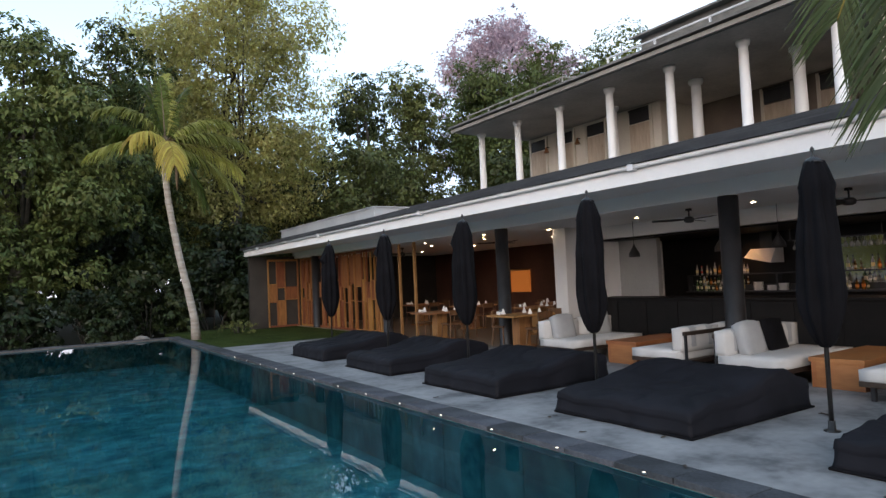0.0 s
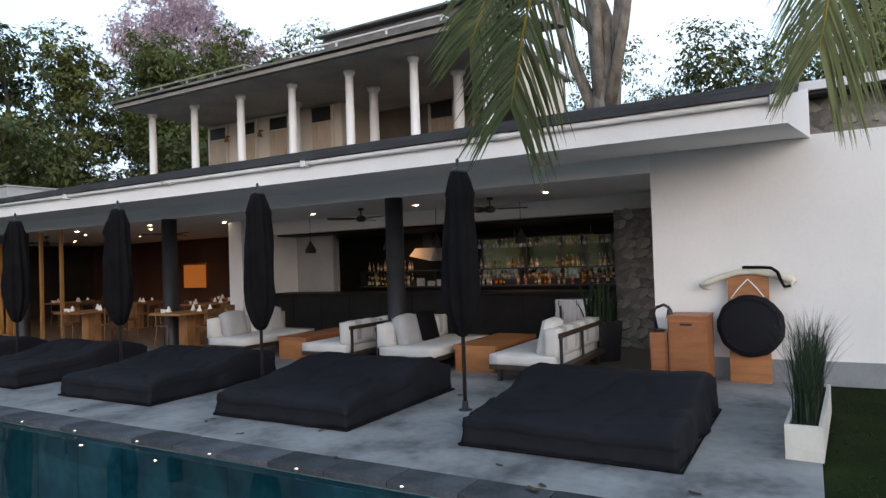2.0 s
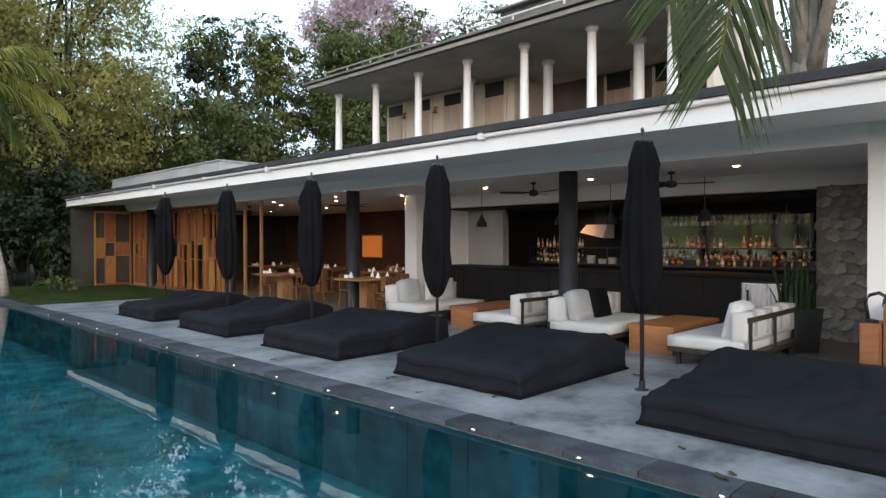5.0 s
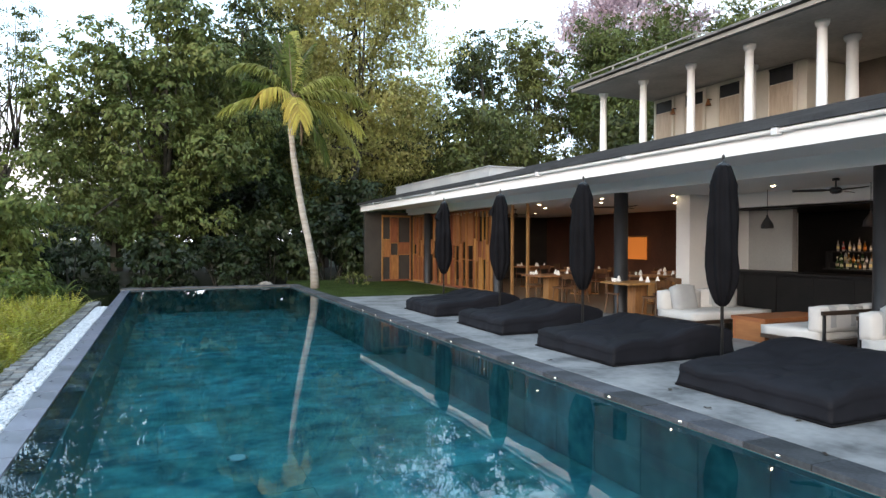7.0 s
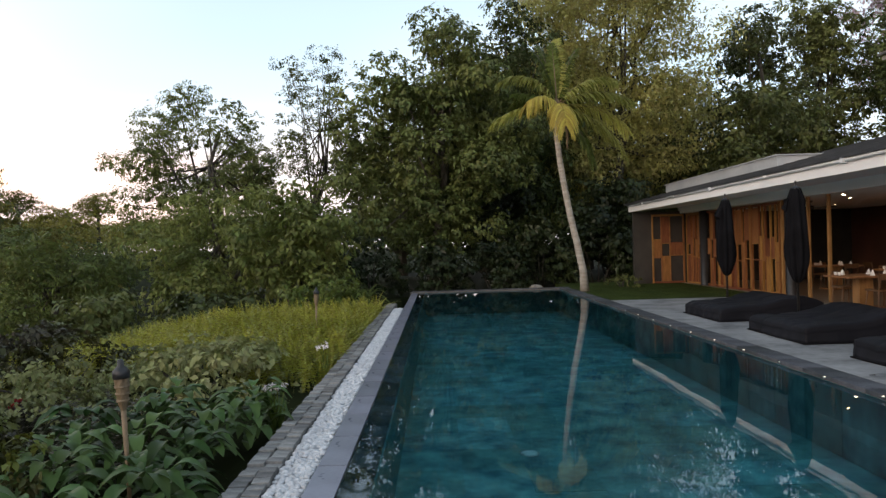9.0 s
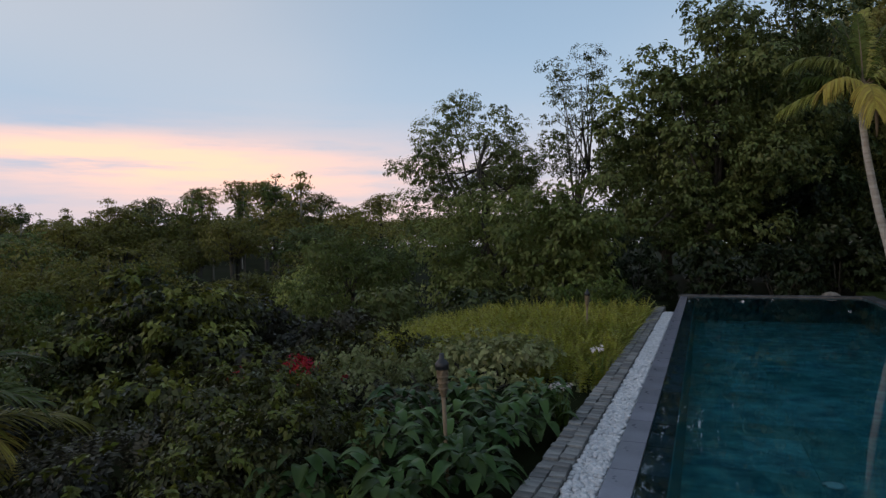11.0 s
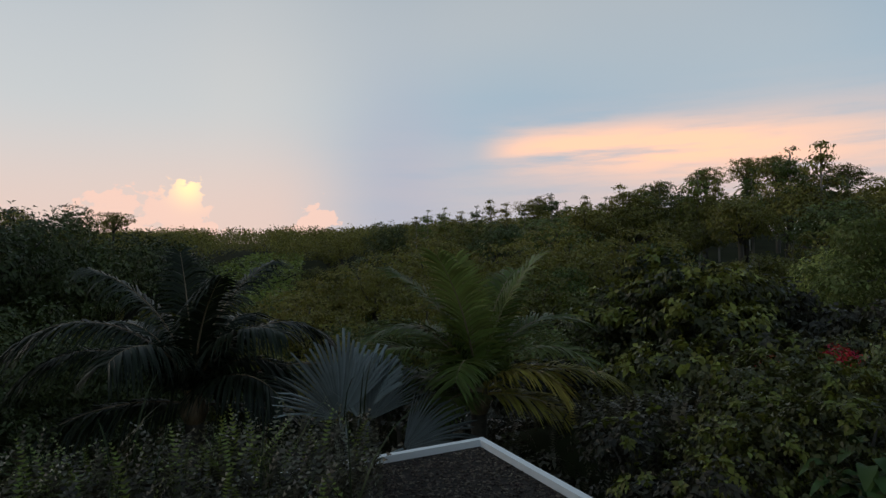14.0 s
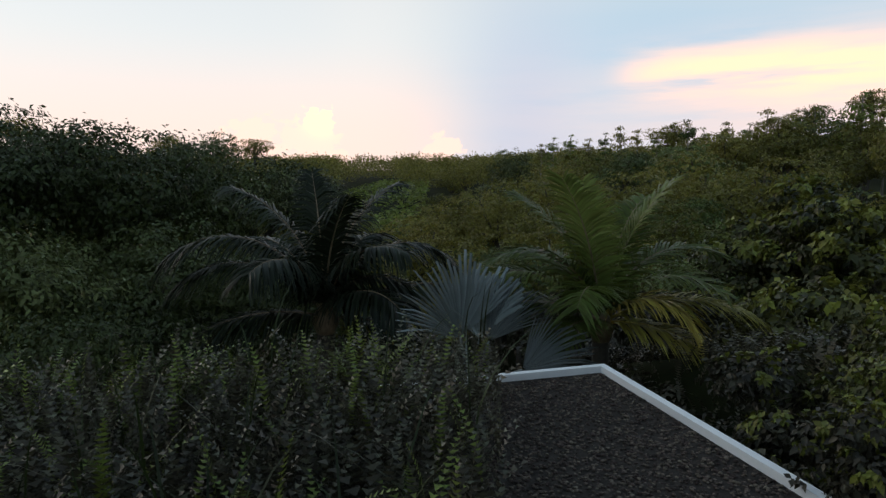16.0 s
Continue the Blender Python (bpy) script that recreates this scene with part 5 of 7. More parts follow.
def crown_lobes(rng, centre, radii, n, size, flat=0.75, full=False):
    """Lobes spread through an ellipsoid, more of them outside and on top."""
    out = []
    for _ in range(n):
        u = unit(rng.normal(size=3))
        if not full:
            u[2] = abs(u[2]) * 1.1 - 0.35
        q = np.array(centre) + u * np.array(radii) * rng.uniform(0.35, 0.85)
        s = size * rng.uniform(0.65, 1.25)
        out.append((q, (s, s, s * flat)))
    return out


def tree(label, base, height, spread, lobes, lobe_size, leaf, leaf_size, clusters, per, seed, trunk=0.18, bare=0.35, bark=None, category="tree",
         group="", limbs=10, flat=0.75, clump=0.16, extra=None, depth=None, name="tree", tilt=(0, 0), full=False):
    """Trunk with limbs that reach the crown's lobes."""
    rng = np.random.default_rng(seed)
    t = thing(name, label, category, group, pose(*base))
    cz = height * (bare + (1 - bare) * 0.5)
    rad = (spread, depth or spread, height * (1 - bare) * 0.5)
    centre = (tilt[0], tilt[1], cz)
    ls = crown_lobes(rng, centre, rad, lobes, lobe_size, flat, full)
    bm = bmesh.new()
    top = (tilt[0] * 0.9, tilt[1] * 0.9, cz + rad[2] * 0.4)
    wob = [(rng.uniform(-0.04, 0.04) * height, rng.uniform(-0.04, 0.04) * height) for _ in range(6)]
    spine = [(top[0] * k / 5 + wob[k][0] * (k > 0), top[1] * k / 5 + wob[k][1] * (k > 0), top[2] * k / 5 - (0.3 if k == 0 else 0)) for k in range(6)]
    tube(bm, spine, [trunk * (1.25 - 0.2 * k) for k in range(6)], 8)
    for q, s in ls[:limbs]:
        k = int(rng.integers(2, 5))
        a = Vector(spine[k])
        b = Vector(q)
        mid = a.lerp(b, 0.5) + Vector((0, 0, -0.08 * (b - a).length))
        r = trunk * (0.6 - 0.08 * k)
        tube(bm, [a, mid, b], [r, r * 0.6, r * 0.2], 6)
    part("trunk", bm, bark or M_darkbark, t, smooth=True)
    V, T = lobe_leaves(ls, clusters, per, leaf_size, rng, clump=clump)
    raw_part("crown", V, T, leaf, t)
    if extra:
        V, T = lobe_leaves([l for l in ls if l[0][2] > cz + extra[1] * rad[2]], clusters * extra[2], per, leaf_size, rng, clump=clump, shell=0.9)
        raw_part("blossom", V, T, extra[0], t, "pale pink blossom")
    return t


# trees behind the pool's far end
tree("dense broad-leaved tree in full dark green leaf behind the pool", (-0.6, 30.0, -0.4), 13.4, 5.3, 130, 1.15, L_dense, 0.21, 40, 14, 21, trunk=0.3, bare=0.0, limbs=24, depth=3.4, full=True, clump=0.12, flat=0.62)
tree("dense dark tree rising behind the coconut palm", (3.6, 34.0, -0.4), 15.5, 3.6, 72, 1.2, L_dense, 0.22, 32, 13, 121, trunk=0.28, bare=0.0, limbs=18, full=True, clump=0.13)
tree("tall airy tree with golden-green feathery leaves", (9.2, 36.0, -0.4), 25.0, 7.6, 140, 1.6, L_gold, 0.22, 19, 13, 22, trunk=0.28, bare=0.02, limbs=20, clump=0.22, depth=4.0, full=True)
tree("tall golden-green tree beside the pavilion's end", (5.5, 41.0, -0.4), 18.0, 5.2, 64, 1.7, L_olive, 0.32, 14, 13, 23, trunk=0.25, bare=0.0, limbs=14, clump=0.2, depth=4.0, full=True)
tree("olive-green tree filling the gap behind the golden one", (13.5, 43.0, -0.4), 15.0, 4.2, 50, 1.6, L_olive, 0.34, 13, 13, 223, trunk=0.25, bare=0.0, limbs=12, full=True)
tree("dark tree of layered leaf masses behind the pavilion", (20.0, 41.0, -0.4), 19.6, 3.0, 56, 1.35, L_dark, 0.30, 16, 15, 24, trunk=0.3, bare=0.05, limbs=14, full=True)
tree("dark tree of layered leaf masses behind the pavilion", (25.4, 43.0, -0.4), 21.8, 3.0, 56, 1.35, L_dark, 0.30, 16, 15, 124, trunk=0.3, bare=0.05, limbs=14, full=True)
tree("bushy dark green tree behind the pavilion roof", (18.0, 36.0, -0.4), 12.0, 4.2, 50, 1.5, L_dark, 0.28, 13, 14, 25, trunk=0.3, bare=0.0, limbs=12, full=True)
tree("wide rain tree with fine drooping green leaves", (33.2, 40.0, -0.4), 21.8, 7.4, 100, 1.9, L_dense, 0.30, 14, 15, 26, trunk=0.45, bare=0.1, limbs=18, full=True)
tree("tall tree covered in pale pink blossom", (39.0, 48.5, -0.4), 31.0, 8.6, 95, 1.9, L_pink, 0.34, 8, 13, 27, trunk=0.3, bare=0.3, limbs=12, clump=0.22, full=True)
tree("leafy tree filling the gap behind the upper roof", (27.0, 32.0, -0.4), 11.0, 5.0, 44, 1.6, L_dark, 0.34, 12, 14, 28, trunk=0.3, bare=0.0, full=True)
tree("leafy green tree above the upper roof", (41.0, 36.0, -0.4), 24.0, 5.0, 46, 1.9, L_dense, 0.28, 14, 13, 29, trunk=0.4, bare=0.3)
tree("sparse grey-green tree beyond the upper roof", (42.0, 22.0, -0.4), 20.0, 5.0, 36, 1.6, L_mid, 0.24, 13, 12, 30, trunk=0.3, bare=0.4, clump=0.22)
tree("big tree with a pale smooth trunk behind the pavilion", (25.0, 6.9, -0.4), 19.0, 5.0, 26, 1.9, L_dense, 0.26, 14, 13, 31, trunk=0.75, bare=0.68, bark=M_bark, limbs=12)
for k, (x, y, h, s) in enumerate(((27, 3.4, 11.6, 4.2), (28, -1.0, 12.0, 4.4), (30, -10.0, 14.0, 4.8), (27, 11.5, 10.0, 3.2), (34, -4.0, 15.0, 4.6), (33, 8.5, 13.5, 4.2))):
    tree("leafy garden tree behind the low roofs", (x, y, -0.4), h, s, 34, 1.5, (L_dark, L_dense)[k % 2], 0.19, 24, 14, 40 + k, trunk=0.25, bare=0.0, group="trees behind the pavilion", full=True)
tree("tall tree in fine dark leaf beside the flat roof", (30, -4.5, -0.4), 15.5, 3.8, 40, 1.4, L_dark, 0.20, 18, 13, 47, trunk=0.3, bare=0.2, clump=0.22, full=True)
# trees west of the pool's far end
tree("broad tree with ragged dark leaf clumps against the sky", (-13.8, 38.0, -2.0), 14.8, 6.3, 66, 1.12, L_dense, 0.16, 52, 16, 32, trunk=0.3, bare=0.12, limbs=30, clump=0.12, bark=M_darkbark, full=True)
tree("thin flat-layered tree against the sky", (-6.9, 37.0, -1.5), 15.8, 3.3, 36, 0.85, L_dark, 0.13, 60, 14, 33, trunk=0.14, bare=0.3, limbs=30, flat=0.4, clump=0.16, bark=M_darkbark, full=True)
tree("dark broad-leaved tree on the slope", (-10.0, 28.5, -2.0), 7.2, 4.2, 46, 1.15, L_light, 0.20, 30, 14, 34, trunk=0.25, bare=-0.05, full=True)
tree("bushy green tree on the slope", (-17.0, 28.5, -3.6), 7.2, 4.5, 46, 1.15, L_light, 0.20, 30, 14, 35, trunk=0.25, bare=-0.05, full=True)
tree("light green bushy tree near the pool's corner", (-6.0, 24.6, -0.9), 5.6, 2.7, 40, 1.0, L_light, 0.24, 20, 14, 36, trunk=0.15, bare=-0.05, full=True)
tree("leafy bushy tree on the slope below the terrace", (-24.0, 37.0, -5.0), 8.0, 4.6, 44, 1.25, L_light, 0.20, 26, 13, 37, trunk=0.25, bare=0.0, full=True)


def shrub(label, x, y, z, r, h, leaf, size, seed, clusters=40, per=12, lobes=10, name="shrub", aspect=0.5, group="", young=0.0):
    rng = np.random.default_rng(seed)
    s = thing(name, label, "shrub", group, pose(x, y, z))
    ls = []
    for _ in range(int(lobes * 1.8)):
        a, e, f = rng.uniform(0, 6.283), math.asin(rng.uniform(0.0, 1.0)), rng.uniform(0.55, 0.9)
        ls.append(((r * f * math.cos(a) * math.cos(e), r * f * math.sin(a) * math.cos(e), h * (0.12 + 0.72 * math.sin(e) * f / 0.8)), (r * rng.uniform(0.24, 0.42),) * 2 + (h * rng.uniform(0.08, 0.15),)))
    bm = bmesh.new()
    for q, _ in ls[:6]:
        tube(bm, [(q[0] * 0.15, q[1] * 0.15, -0.15), (q[0] * 0.5, q[1] * 0.5, q[2] * 0.5), q], [0.035, 0.025, 0.008], 5)
    part("stem", bm, M_darkbark, s, smooth=True)
    q = 0.85 if r > 1.6 else 0.62
    V, T = lobe_leaves(ls, clusters * (1.6 if r > 1.6 else 2.4), per, size * q, rng, clump=0.14, aspect=aspect + 0.1, shell=0.6, up=0.45)
    raw_part("leaves", V, T, leaf, s)
    # young: amount of lighter yellow-green top leaves; lit tops are in the colour.
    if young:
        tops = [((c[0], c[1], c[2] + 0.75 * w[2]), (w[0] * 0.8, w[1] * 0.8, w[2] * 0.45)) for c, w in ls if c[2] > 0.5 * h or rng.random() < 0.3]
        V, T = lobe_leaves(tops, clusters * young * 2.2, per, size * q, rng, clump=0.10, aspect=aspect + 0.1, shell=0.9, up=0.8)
        raw_part("young_leaves", V, T, L_toplit, s, "yellow-green top leaves, lit look in the colour")
    return s


# understorey at the pool's far end; the canopy's shade is in its leaf colour
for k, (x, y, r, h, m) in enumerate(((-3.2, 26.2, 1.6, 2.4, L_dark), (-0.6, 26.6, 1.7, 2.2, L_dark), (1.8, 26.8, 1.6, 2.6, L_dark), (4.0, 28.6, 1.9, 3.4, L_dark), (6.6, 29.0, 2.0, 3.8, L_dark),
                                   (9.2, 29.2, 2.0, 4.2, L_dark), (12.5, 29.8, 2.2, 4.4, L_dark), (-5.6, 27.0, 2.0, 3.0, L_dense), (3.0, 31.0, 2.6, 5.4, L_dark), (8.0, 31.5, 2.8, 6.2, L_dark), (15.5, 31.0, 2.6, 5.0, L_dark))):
    shrub("leafy undergrowth behind the pool, shade put into its dark leaves", x, y, -0.3, r, h, L_under, 0.26, 60 + k, clusters=26, lobes=14, group="undergrowth behind the pool")
shrub("low rounded dark shrub on the lawn", 6.4, 24.4, -0.02, 0.9, 0.5, L_dark, 0.10, 75, clusters=120, lobes=8)
bm = lathe(bmesh.new(), [(0.05, 0.0), (0.28, 0.03), (0.30, 0.16), (0.18, 0.27), (0.03, 0.30)], 14, wave=lambda t, z: 1 + 0.12 * math.sin(3 * t + z * 9))
tagged(part("boulder", bm, M_bark, None, smooth=True, at=pose(3.3, 25.6, -0.2)), "grey rounded boulder at the pool's end", "boulder")
# planting along the west edge, near to far
shrub("pale variegated shrub mound beside the pool paving", -4.0, 9.6, -0.45, 1.7, 1.05, L_pale, 0.13, 80, clusters=90, per=14, lobes=18)
shrub("pale variegated shrub mound beside the pool paving", -5.6, 8.0, -0.55, 1.5, 1.0, L_pale, 0.13, 81, clusters=80, per=14, lobes=14)
shrub("mid-green leafy garden shrub", -6.6, 10.6, -0.7, 1.7, 1.2, L_bush, 0.14, 82, clusters=70, per=13, lobes=14)
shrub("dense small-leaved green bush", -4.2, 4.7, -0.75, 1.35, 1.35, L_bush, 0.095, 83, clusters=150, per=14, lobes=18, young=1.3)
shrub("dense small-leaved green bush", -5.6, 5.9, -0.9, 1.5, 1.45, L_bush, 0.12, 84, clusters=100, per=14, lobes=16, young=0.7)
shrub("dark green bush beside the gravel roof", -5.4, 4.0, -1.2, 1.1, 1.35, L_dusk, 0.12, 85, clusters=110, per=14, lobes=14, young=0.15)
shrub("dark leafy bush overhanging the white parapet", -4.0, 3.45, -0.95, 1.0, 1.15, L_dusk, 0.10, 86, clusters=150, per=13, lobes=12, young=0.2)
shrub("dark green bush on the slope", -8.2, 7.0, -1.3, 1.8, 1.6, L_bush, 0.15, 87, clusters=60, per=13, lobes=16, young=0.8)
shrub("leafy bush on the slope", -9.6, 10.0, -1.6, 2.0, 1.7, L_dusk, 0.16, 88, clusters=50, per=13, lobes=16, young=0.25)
shrub("wide rounded broad-leaved bush with paler top leaves", -12.5, 11.5, -2.6, 3.2, 3.9, L_bush, 0.19, 89, clusters=44, per=14, lobes=30, young=1.4)
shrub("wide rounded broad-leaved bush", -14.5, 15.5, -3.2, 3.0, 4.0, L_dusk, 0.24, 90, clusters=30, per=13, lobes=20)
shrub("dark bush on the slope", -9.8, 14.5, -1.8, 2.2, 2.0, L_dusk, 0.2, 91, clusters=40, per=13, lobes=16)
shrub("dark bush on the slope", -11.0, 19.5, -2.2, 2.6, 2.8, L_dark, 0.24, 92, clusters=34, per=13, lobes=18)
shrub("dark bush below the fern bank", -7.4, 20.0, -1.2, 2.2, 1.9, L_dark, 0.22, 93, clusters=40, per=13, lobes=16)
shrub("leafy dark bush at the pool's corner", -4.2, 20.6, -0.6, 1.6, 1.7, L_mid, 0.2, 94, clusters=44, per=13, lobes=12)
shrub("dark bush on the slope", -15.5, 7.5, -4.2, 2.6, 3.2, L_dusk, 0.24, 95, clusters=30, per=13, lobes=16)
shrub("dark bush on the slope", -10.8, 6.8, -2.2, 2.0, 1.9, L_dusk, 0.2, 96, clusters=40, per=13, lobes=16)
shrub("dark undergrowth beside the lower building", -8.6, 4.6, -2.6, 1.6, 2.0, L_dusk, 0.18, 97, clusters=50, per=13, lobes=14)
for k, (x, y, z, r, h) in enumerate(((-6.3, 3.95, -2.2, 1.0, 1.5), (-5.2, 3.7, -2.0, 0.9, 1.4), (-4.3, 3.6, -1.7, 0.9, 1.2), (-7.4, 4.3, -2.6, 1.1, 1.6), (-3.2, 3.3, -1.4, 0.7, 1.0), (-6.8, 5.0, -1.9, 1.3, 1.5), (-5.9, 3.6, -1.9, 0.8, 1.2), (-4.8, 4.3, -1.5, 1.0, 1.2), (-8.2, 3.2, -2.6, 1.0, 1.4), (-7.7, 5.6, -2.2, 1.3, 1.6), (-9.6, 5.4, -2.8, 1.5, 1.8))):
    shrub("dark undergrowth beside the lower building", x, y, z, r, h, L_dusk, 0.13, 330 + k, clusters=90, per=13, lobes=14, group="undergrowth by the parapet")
# red blossoms in the bushes
rng = np.random.default_rng(99)
fl = shrub("shrub with clusters of red flowers", -6.6, 8.2, -0.9, 0.9, 0.85, L_bush, 0.13, 98, clusters=110, per=13, lobes=10)
for c, w in (((0.0, 0.1, 0.92), 0.22), ((-0.7, -0.5, 0.86), 0.18), ((-0.3, 0.6, 0.92), 0.13), ((0.5, -0.7, 0.76), 0.14), ((0.55, 0.5, 0.72), 0.12)):
    V, T = lobe_leaves([(c, (w, w * 0.85, w * 0.55))], 1500, 9, 0.055, rng, clump=0.35, aspect=0.7)
    tagged(raw_part("flower_cluster", V, T, L_red, fl), "crimson flower cluster", kind="stuff")


# large-leaved plants by the paving, each a rosette of broad blades
def rosette(label, x, y, z, n, length, width, leaf, seed, stems=0.35):
    rng = np.random.default_rng(seed)
    t = thing("broadleaf_plant", label, "plant", "broad-leaved plants", pose(x, y, z))
    V, T = [], []
    k = 0
    for i in range(n):
        a = rng.uniform(0, 2 * math.pi)
        rise = rng.uniform(0.35, 1.0)
        L, W = length * rng.uniform(0.7, 1.2), width * rng.uniform(0.8, 1.2)
        d = np.array([math.cos(a), math.sin(a), 0])
        s = np.array([-d[1], d[0], 0])
        p0 = d * rng.uniform(0.02, 0.25) + [0, 0, stems * rng.uniform(0.5, 1.6)]
        for j in range(6):
            f = j / 5
            c = p0 + d * L * f * (0.75 + 0.25 * (1 - rise)) + np.array([0, 0, L * (rise * f - 0.85 * f * f)])
            w = W * math.sin(math.pi * min(0.06 + 0.94 * f, 0.985)) ** 0.8
            V += [c - s * w / 2 + [0, 0, 0.18 * w], c, c + s * w / 2 + [0, 0, 0.18 * w]]
            if j:
                b = k + 3 * j
                T += [(b - 3, b - 2, b + 1), (b - 3, b + 1, b), (b - 2, b - 1, b + 2), (b - 2, b + 2, b + 1)]
        k += 18
    raw_part("leaves", np.array(V), np.array(T), leaf, t, smooth=True)


spots_big = [(-2.5, 4.6), (-2.95, 4.2), (-3.3, 4.9), (-2.6, 5.3), (-3.1, 5.7), (-2.75, 6.2), (-3.6, 5.4), (-2.45, 6.8), (-3.3, 6.6), (-3.9, 6.3), (-3.7, 4.2), (-2.6, 7.5), (-3.4, 7.3)]
for k, (x, y) in enumerate(spots_big):
    rosette("glossy broad-leaved garden plant beside the paving", x, y, -0.42, 44, 0.29, 0.115, L_big, 110 + k, stems=0.42)
for k, (x, y) in enumerate(((-4.6, 22.4), (-3.6, 22.9), (-2.9, 21.6), (-3.2, 20.2))):
    rosette("dark arching strap-leaved plant at the pool's corner", x, y, -0.3, 30, 0.9, 0.07, L_palm, 130 + k)


# spider lily with white heads
def lily(x, y, z, seed):
    rng = np.random.default_rng(seed)
    t = thing("lily", "strappy lily with a drooping white flower head", "flower", "white lilies", pose(x, y, z))
    V, T = blades(rng, 26, 0.06, 0.06, 0.35, 0.6, 0.035, 0.8)
    raw_part("leaves", V, T, L_mid, t)
    V, T = lobe_leaves([((0.03, 0, 0.60), (0.065, 0.065, 0.03)), ((-0.10, 0.12, 0.55), (0.035, 0.035, 0.02))], 3500, 7, 0.05, rng, clump=0.2, aspect=0.3)
    raw_part("flower_head", V, T, L_whiteflower, t, "white flower head")
    part("stalk", tube(bmesh.new(), [(0, 0, 0), (0.02, 0, 0.6)], 0.008, 6), L_mid, t)


lily(-2.25, 7.0, -0.30, 141)
lily(-2.3, 10.0, -0.34, 142)


# lime-green fern bank: arching fronds
def fern_bank(name, label, n, place, h0, h1, leaf, seed, pairs=14, leaflet=0.06, lean=0.5):
    """Many fern fronds as one object: each frond a bent spine with a row of pointed leaflets on both sides."""
    rng = np.random.default_rng(seed)
    f = np.arange(pairs) / pairs
    g = f + 0.62 / pairs
    size = leaflet * np.sin(np.pi * (0.16 + 0.80 * f)) ** 0.8
    k = np.arange(pairs)
    T1 = np.concatenate([np.stack([k, 2 * pairs + k, pairs + k], 1), np.stack([k, pairs + k, 3 * pairs + k], 1)])
    V, T = [], []
    for i in range(n):
        x, y, z = place(rng)
        h, a, l = rng.uniform(h0, h1), rng.uniform(0, 2 * math.pi), lean * rng.uniform(0.1, 1.0)
        d = np.array([math.cos(a), math.sin(a), 0.0])
        b = a + math.pi / 2 + rng.uniform(-0.6, 0.6)
        side = np.array([math.cos(b), math.sin(b), 0.0])
        up = np.array([0, 0, 1.0])

        def at(q):
            return np.array([x, y, z]) + d * (l * h * q ** 2)[:, None] + up * (h * (q - 0.35 * l * q ** 3))[:, None]
        tip, lift = at(g), (size * rng.uniform(-0.1, 0.35))[:, None] * up
        V += [at(f), at(g), tip + side * size[:, None] + lift, tip - side * size[:, None] + lift]
        T.append(T1 + i * 4 * pairs)
    ob = raw_part(name, np.concatenate(V), np.concatenate(T), leaf, None)
    return tagged(ob, label, "fern", kind="stuff")


def on_land(x0, x1, y0, y1, lift=0.0):
    def f(rng):
        x, y = rng.uniform(x0, x1), rng.uniform(y0, y1)
        return x, y, land(x, y) + lift
    return f


fern_bank("fern_bank", "bank of lime-green ferns beside the pool", 6000, on_land(-8.8, -2.2, 11.0, 18.8, 0.0), 0.35, 0.85, L_lime, 150, pairs=14, leaflet=0.05, lean=1.1)
fern_bank("fern_edge", "lime-green ferns along the paving", 700, on_land(-3.4, -2.1, 9.0, 18.5, 0.05), 0.3, 0.65, L_lime, 151, pairs=14, leaflet=0.055, lean=0.7)
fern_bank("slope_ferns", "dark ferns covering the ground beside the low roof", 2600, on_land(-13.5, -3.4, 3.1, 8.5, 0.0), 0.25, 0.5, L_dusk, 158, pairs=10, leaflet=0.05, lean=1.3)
# sword ferns and shrubs thick on the gravel roof's planting bed


def roof_bed(rng):
    while True:
        x, y = rng.uniform(-6.9, -2.75), rng.uniform(-6.5, 1.75)
        if y < 0.45 + 0.33 * (-x - 3.0) - 0.35 * rng.random() ** 2 and (x + 1.0) ** 2 + (y + 0.4) ** 2 > 2.6:
            return x, y, -0.43 + 0.38 * rng.random() ** 1.5


structure("planting_bed", boxm(-6.93, -6.9, -0.427, -2.3, 0.35, -0.32), M_soil, "dark soil bed on the low roof")
fern_bank("sword_ferns", "thick dark bed of upright sword ferns", 5000, roof_bed, 0.25, 0.55, L_fern, 152, pairs=11, leaflet=0.036, lean=0.6)
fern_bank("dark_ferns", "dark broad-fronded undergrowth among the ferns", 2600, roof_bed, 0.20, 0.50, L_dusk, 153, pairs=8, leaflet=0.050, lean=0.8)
fern_bank("light_ferns", "brighter green fern fronds in the bed", 420, roof_bed, 0.35, 0.70, L_mid, 154, pairs=16, leaflet=0.042, lean=0.8)


def bed_edge(x0, x1, y0, y1):
    def f(rng):
        return rng.uniform(x0, x1), rng.uniform(y0, y1), -0.43
    return f


fern_bank("near_ferns", "bright green arching ferns at the near edge of the bed", 70, bed_edge(-4.0, -2.8, -1.7, 0.35), 0.45, 0.85, L_mid, 156, pairs=26, leaflet=0.045, lean=0.9)
fern_bank("far_ferns", "bright green arching ferns at the far edge of the bed", 130, bed_edge(-6.85, -6.1, -3.2, 0.6), 0.5, 0.9, L_mid, 157, pairs=24, leaflet=0.05, lean=1.0)
rng = np.random.default_rng(155)
V, T = [], []
pairs_b = []
for _ in range(60):
    x, y, z = roof_bed(rng)
    pairs_b.append(blades(rng, 4, 0.1, 0.1, 0.5, 1.0, 0.02, 0.9, base=(x, y, z)))
V, T = merge(*pairs_b)
tagged(raw_part("long_grass", V, T, L_grass, None), "long arching grass blades among the ferns", "grass", kind="stuff")


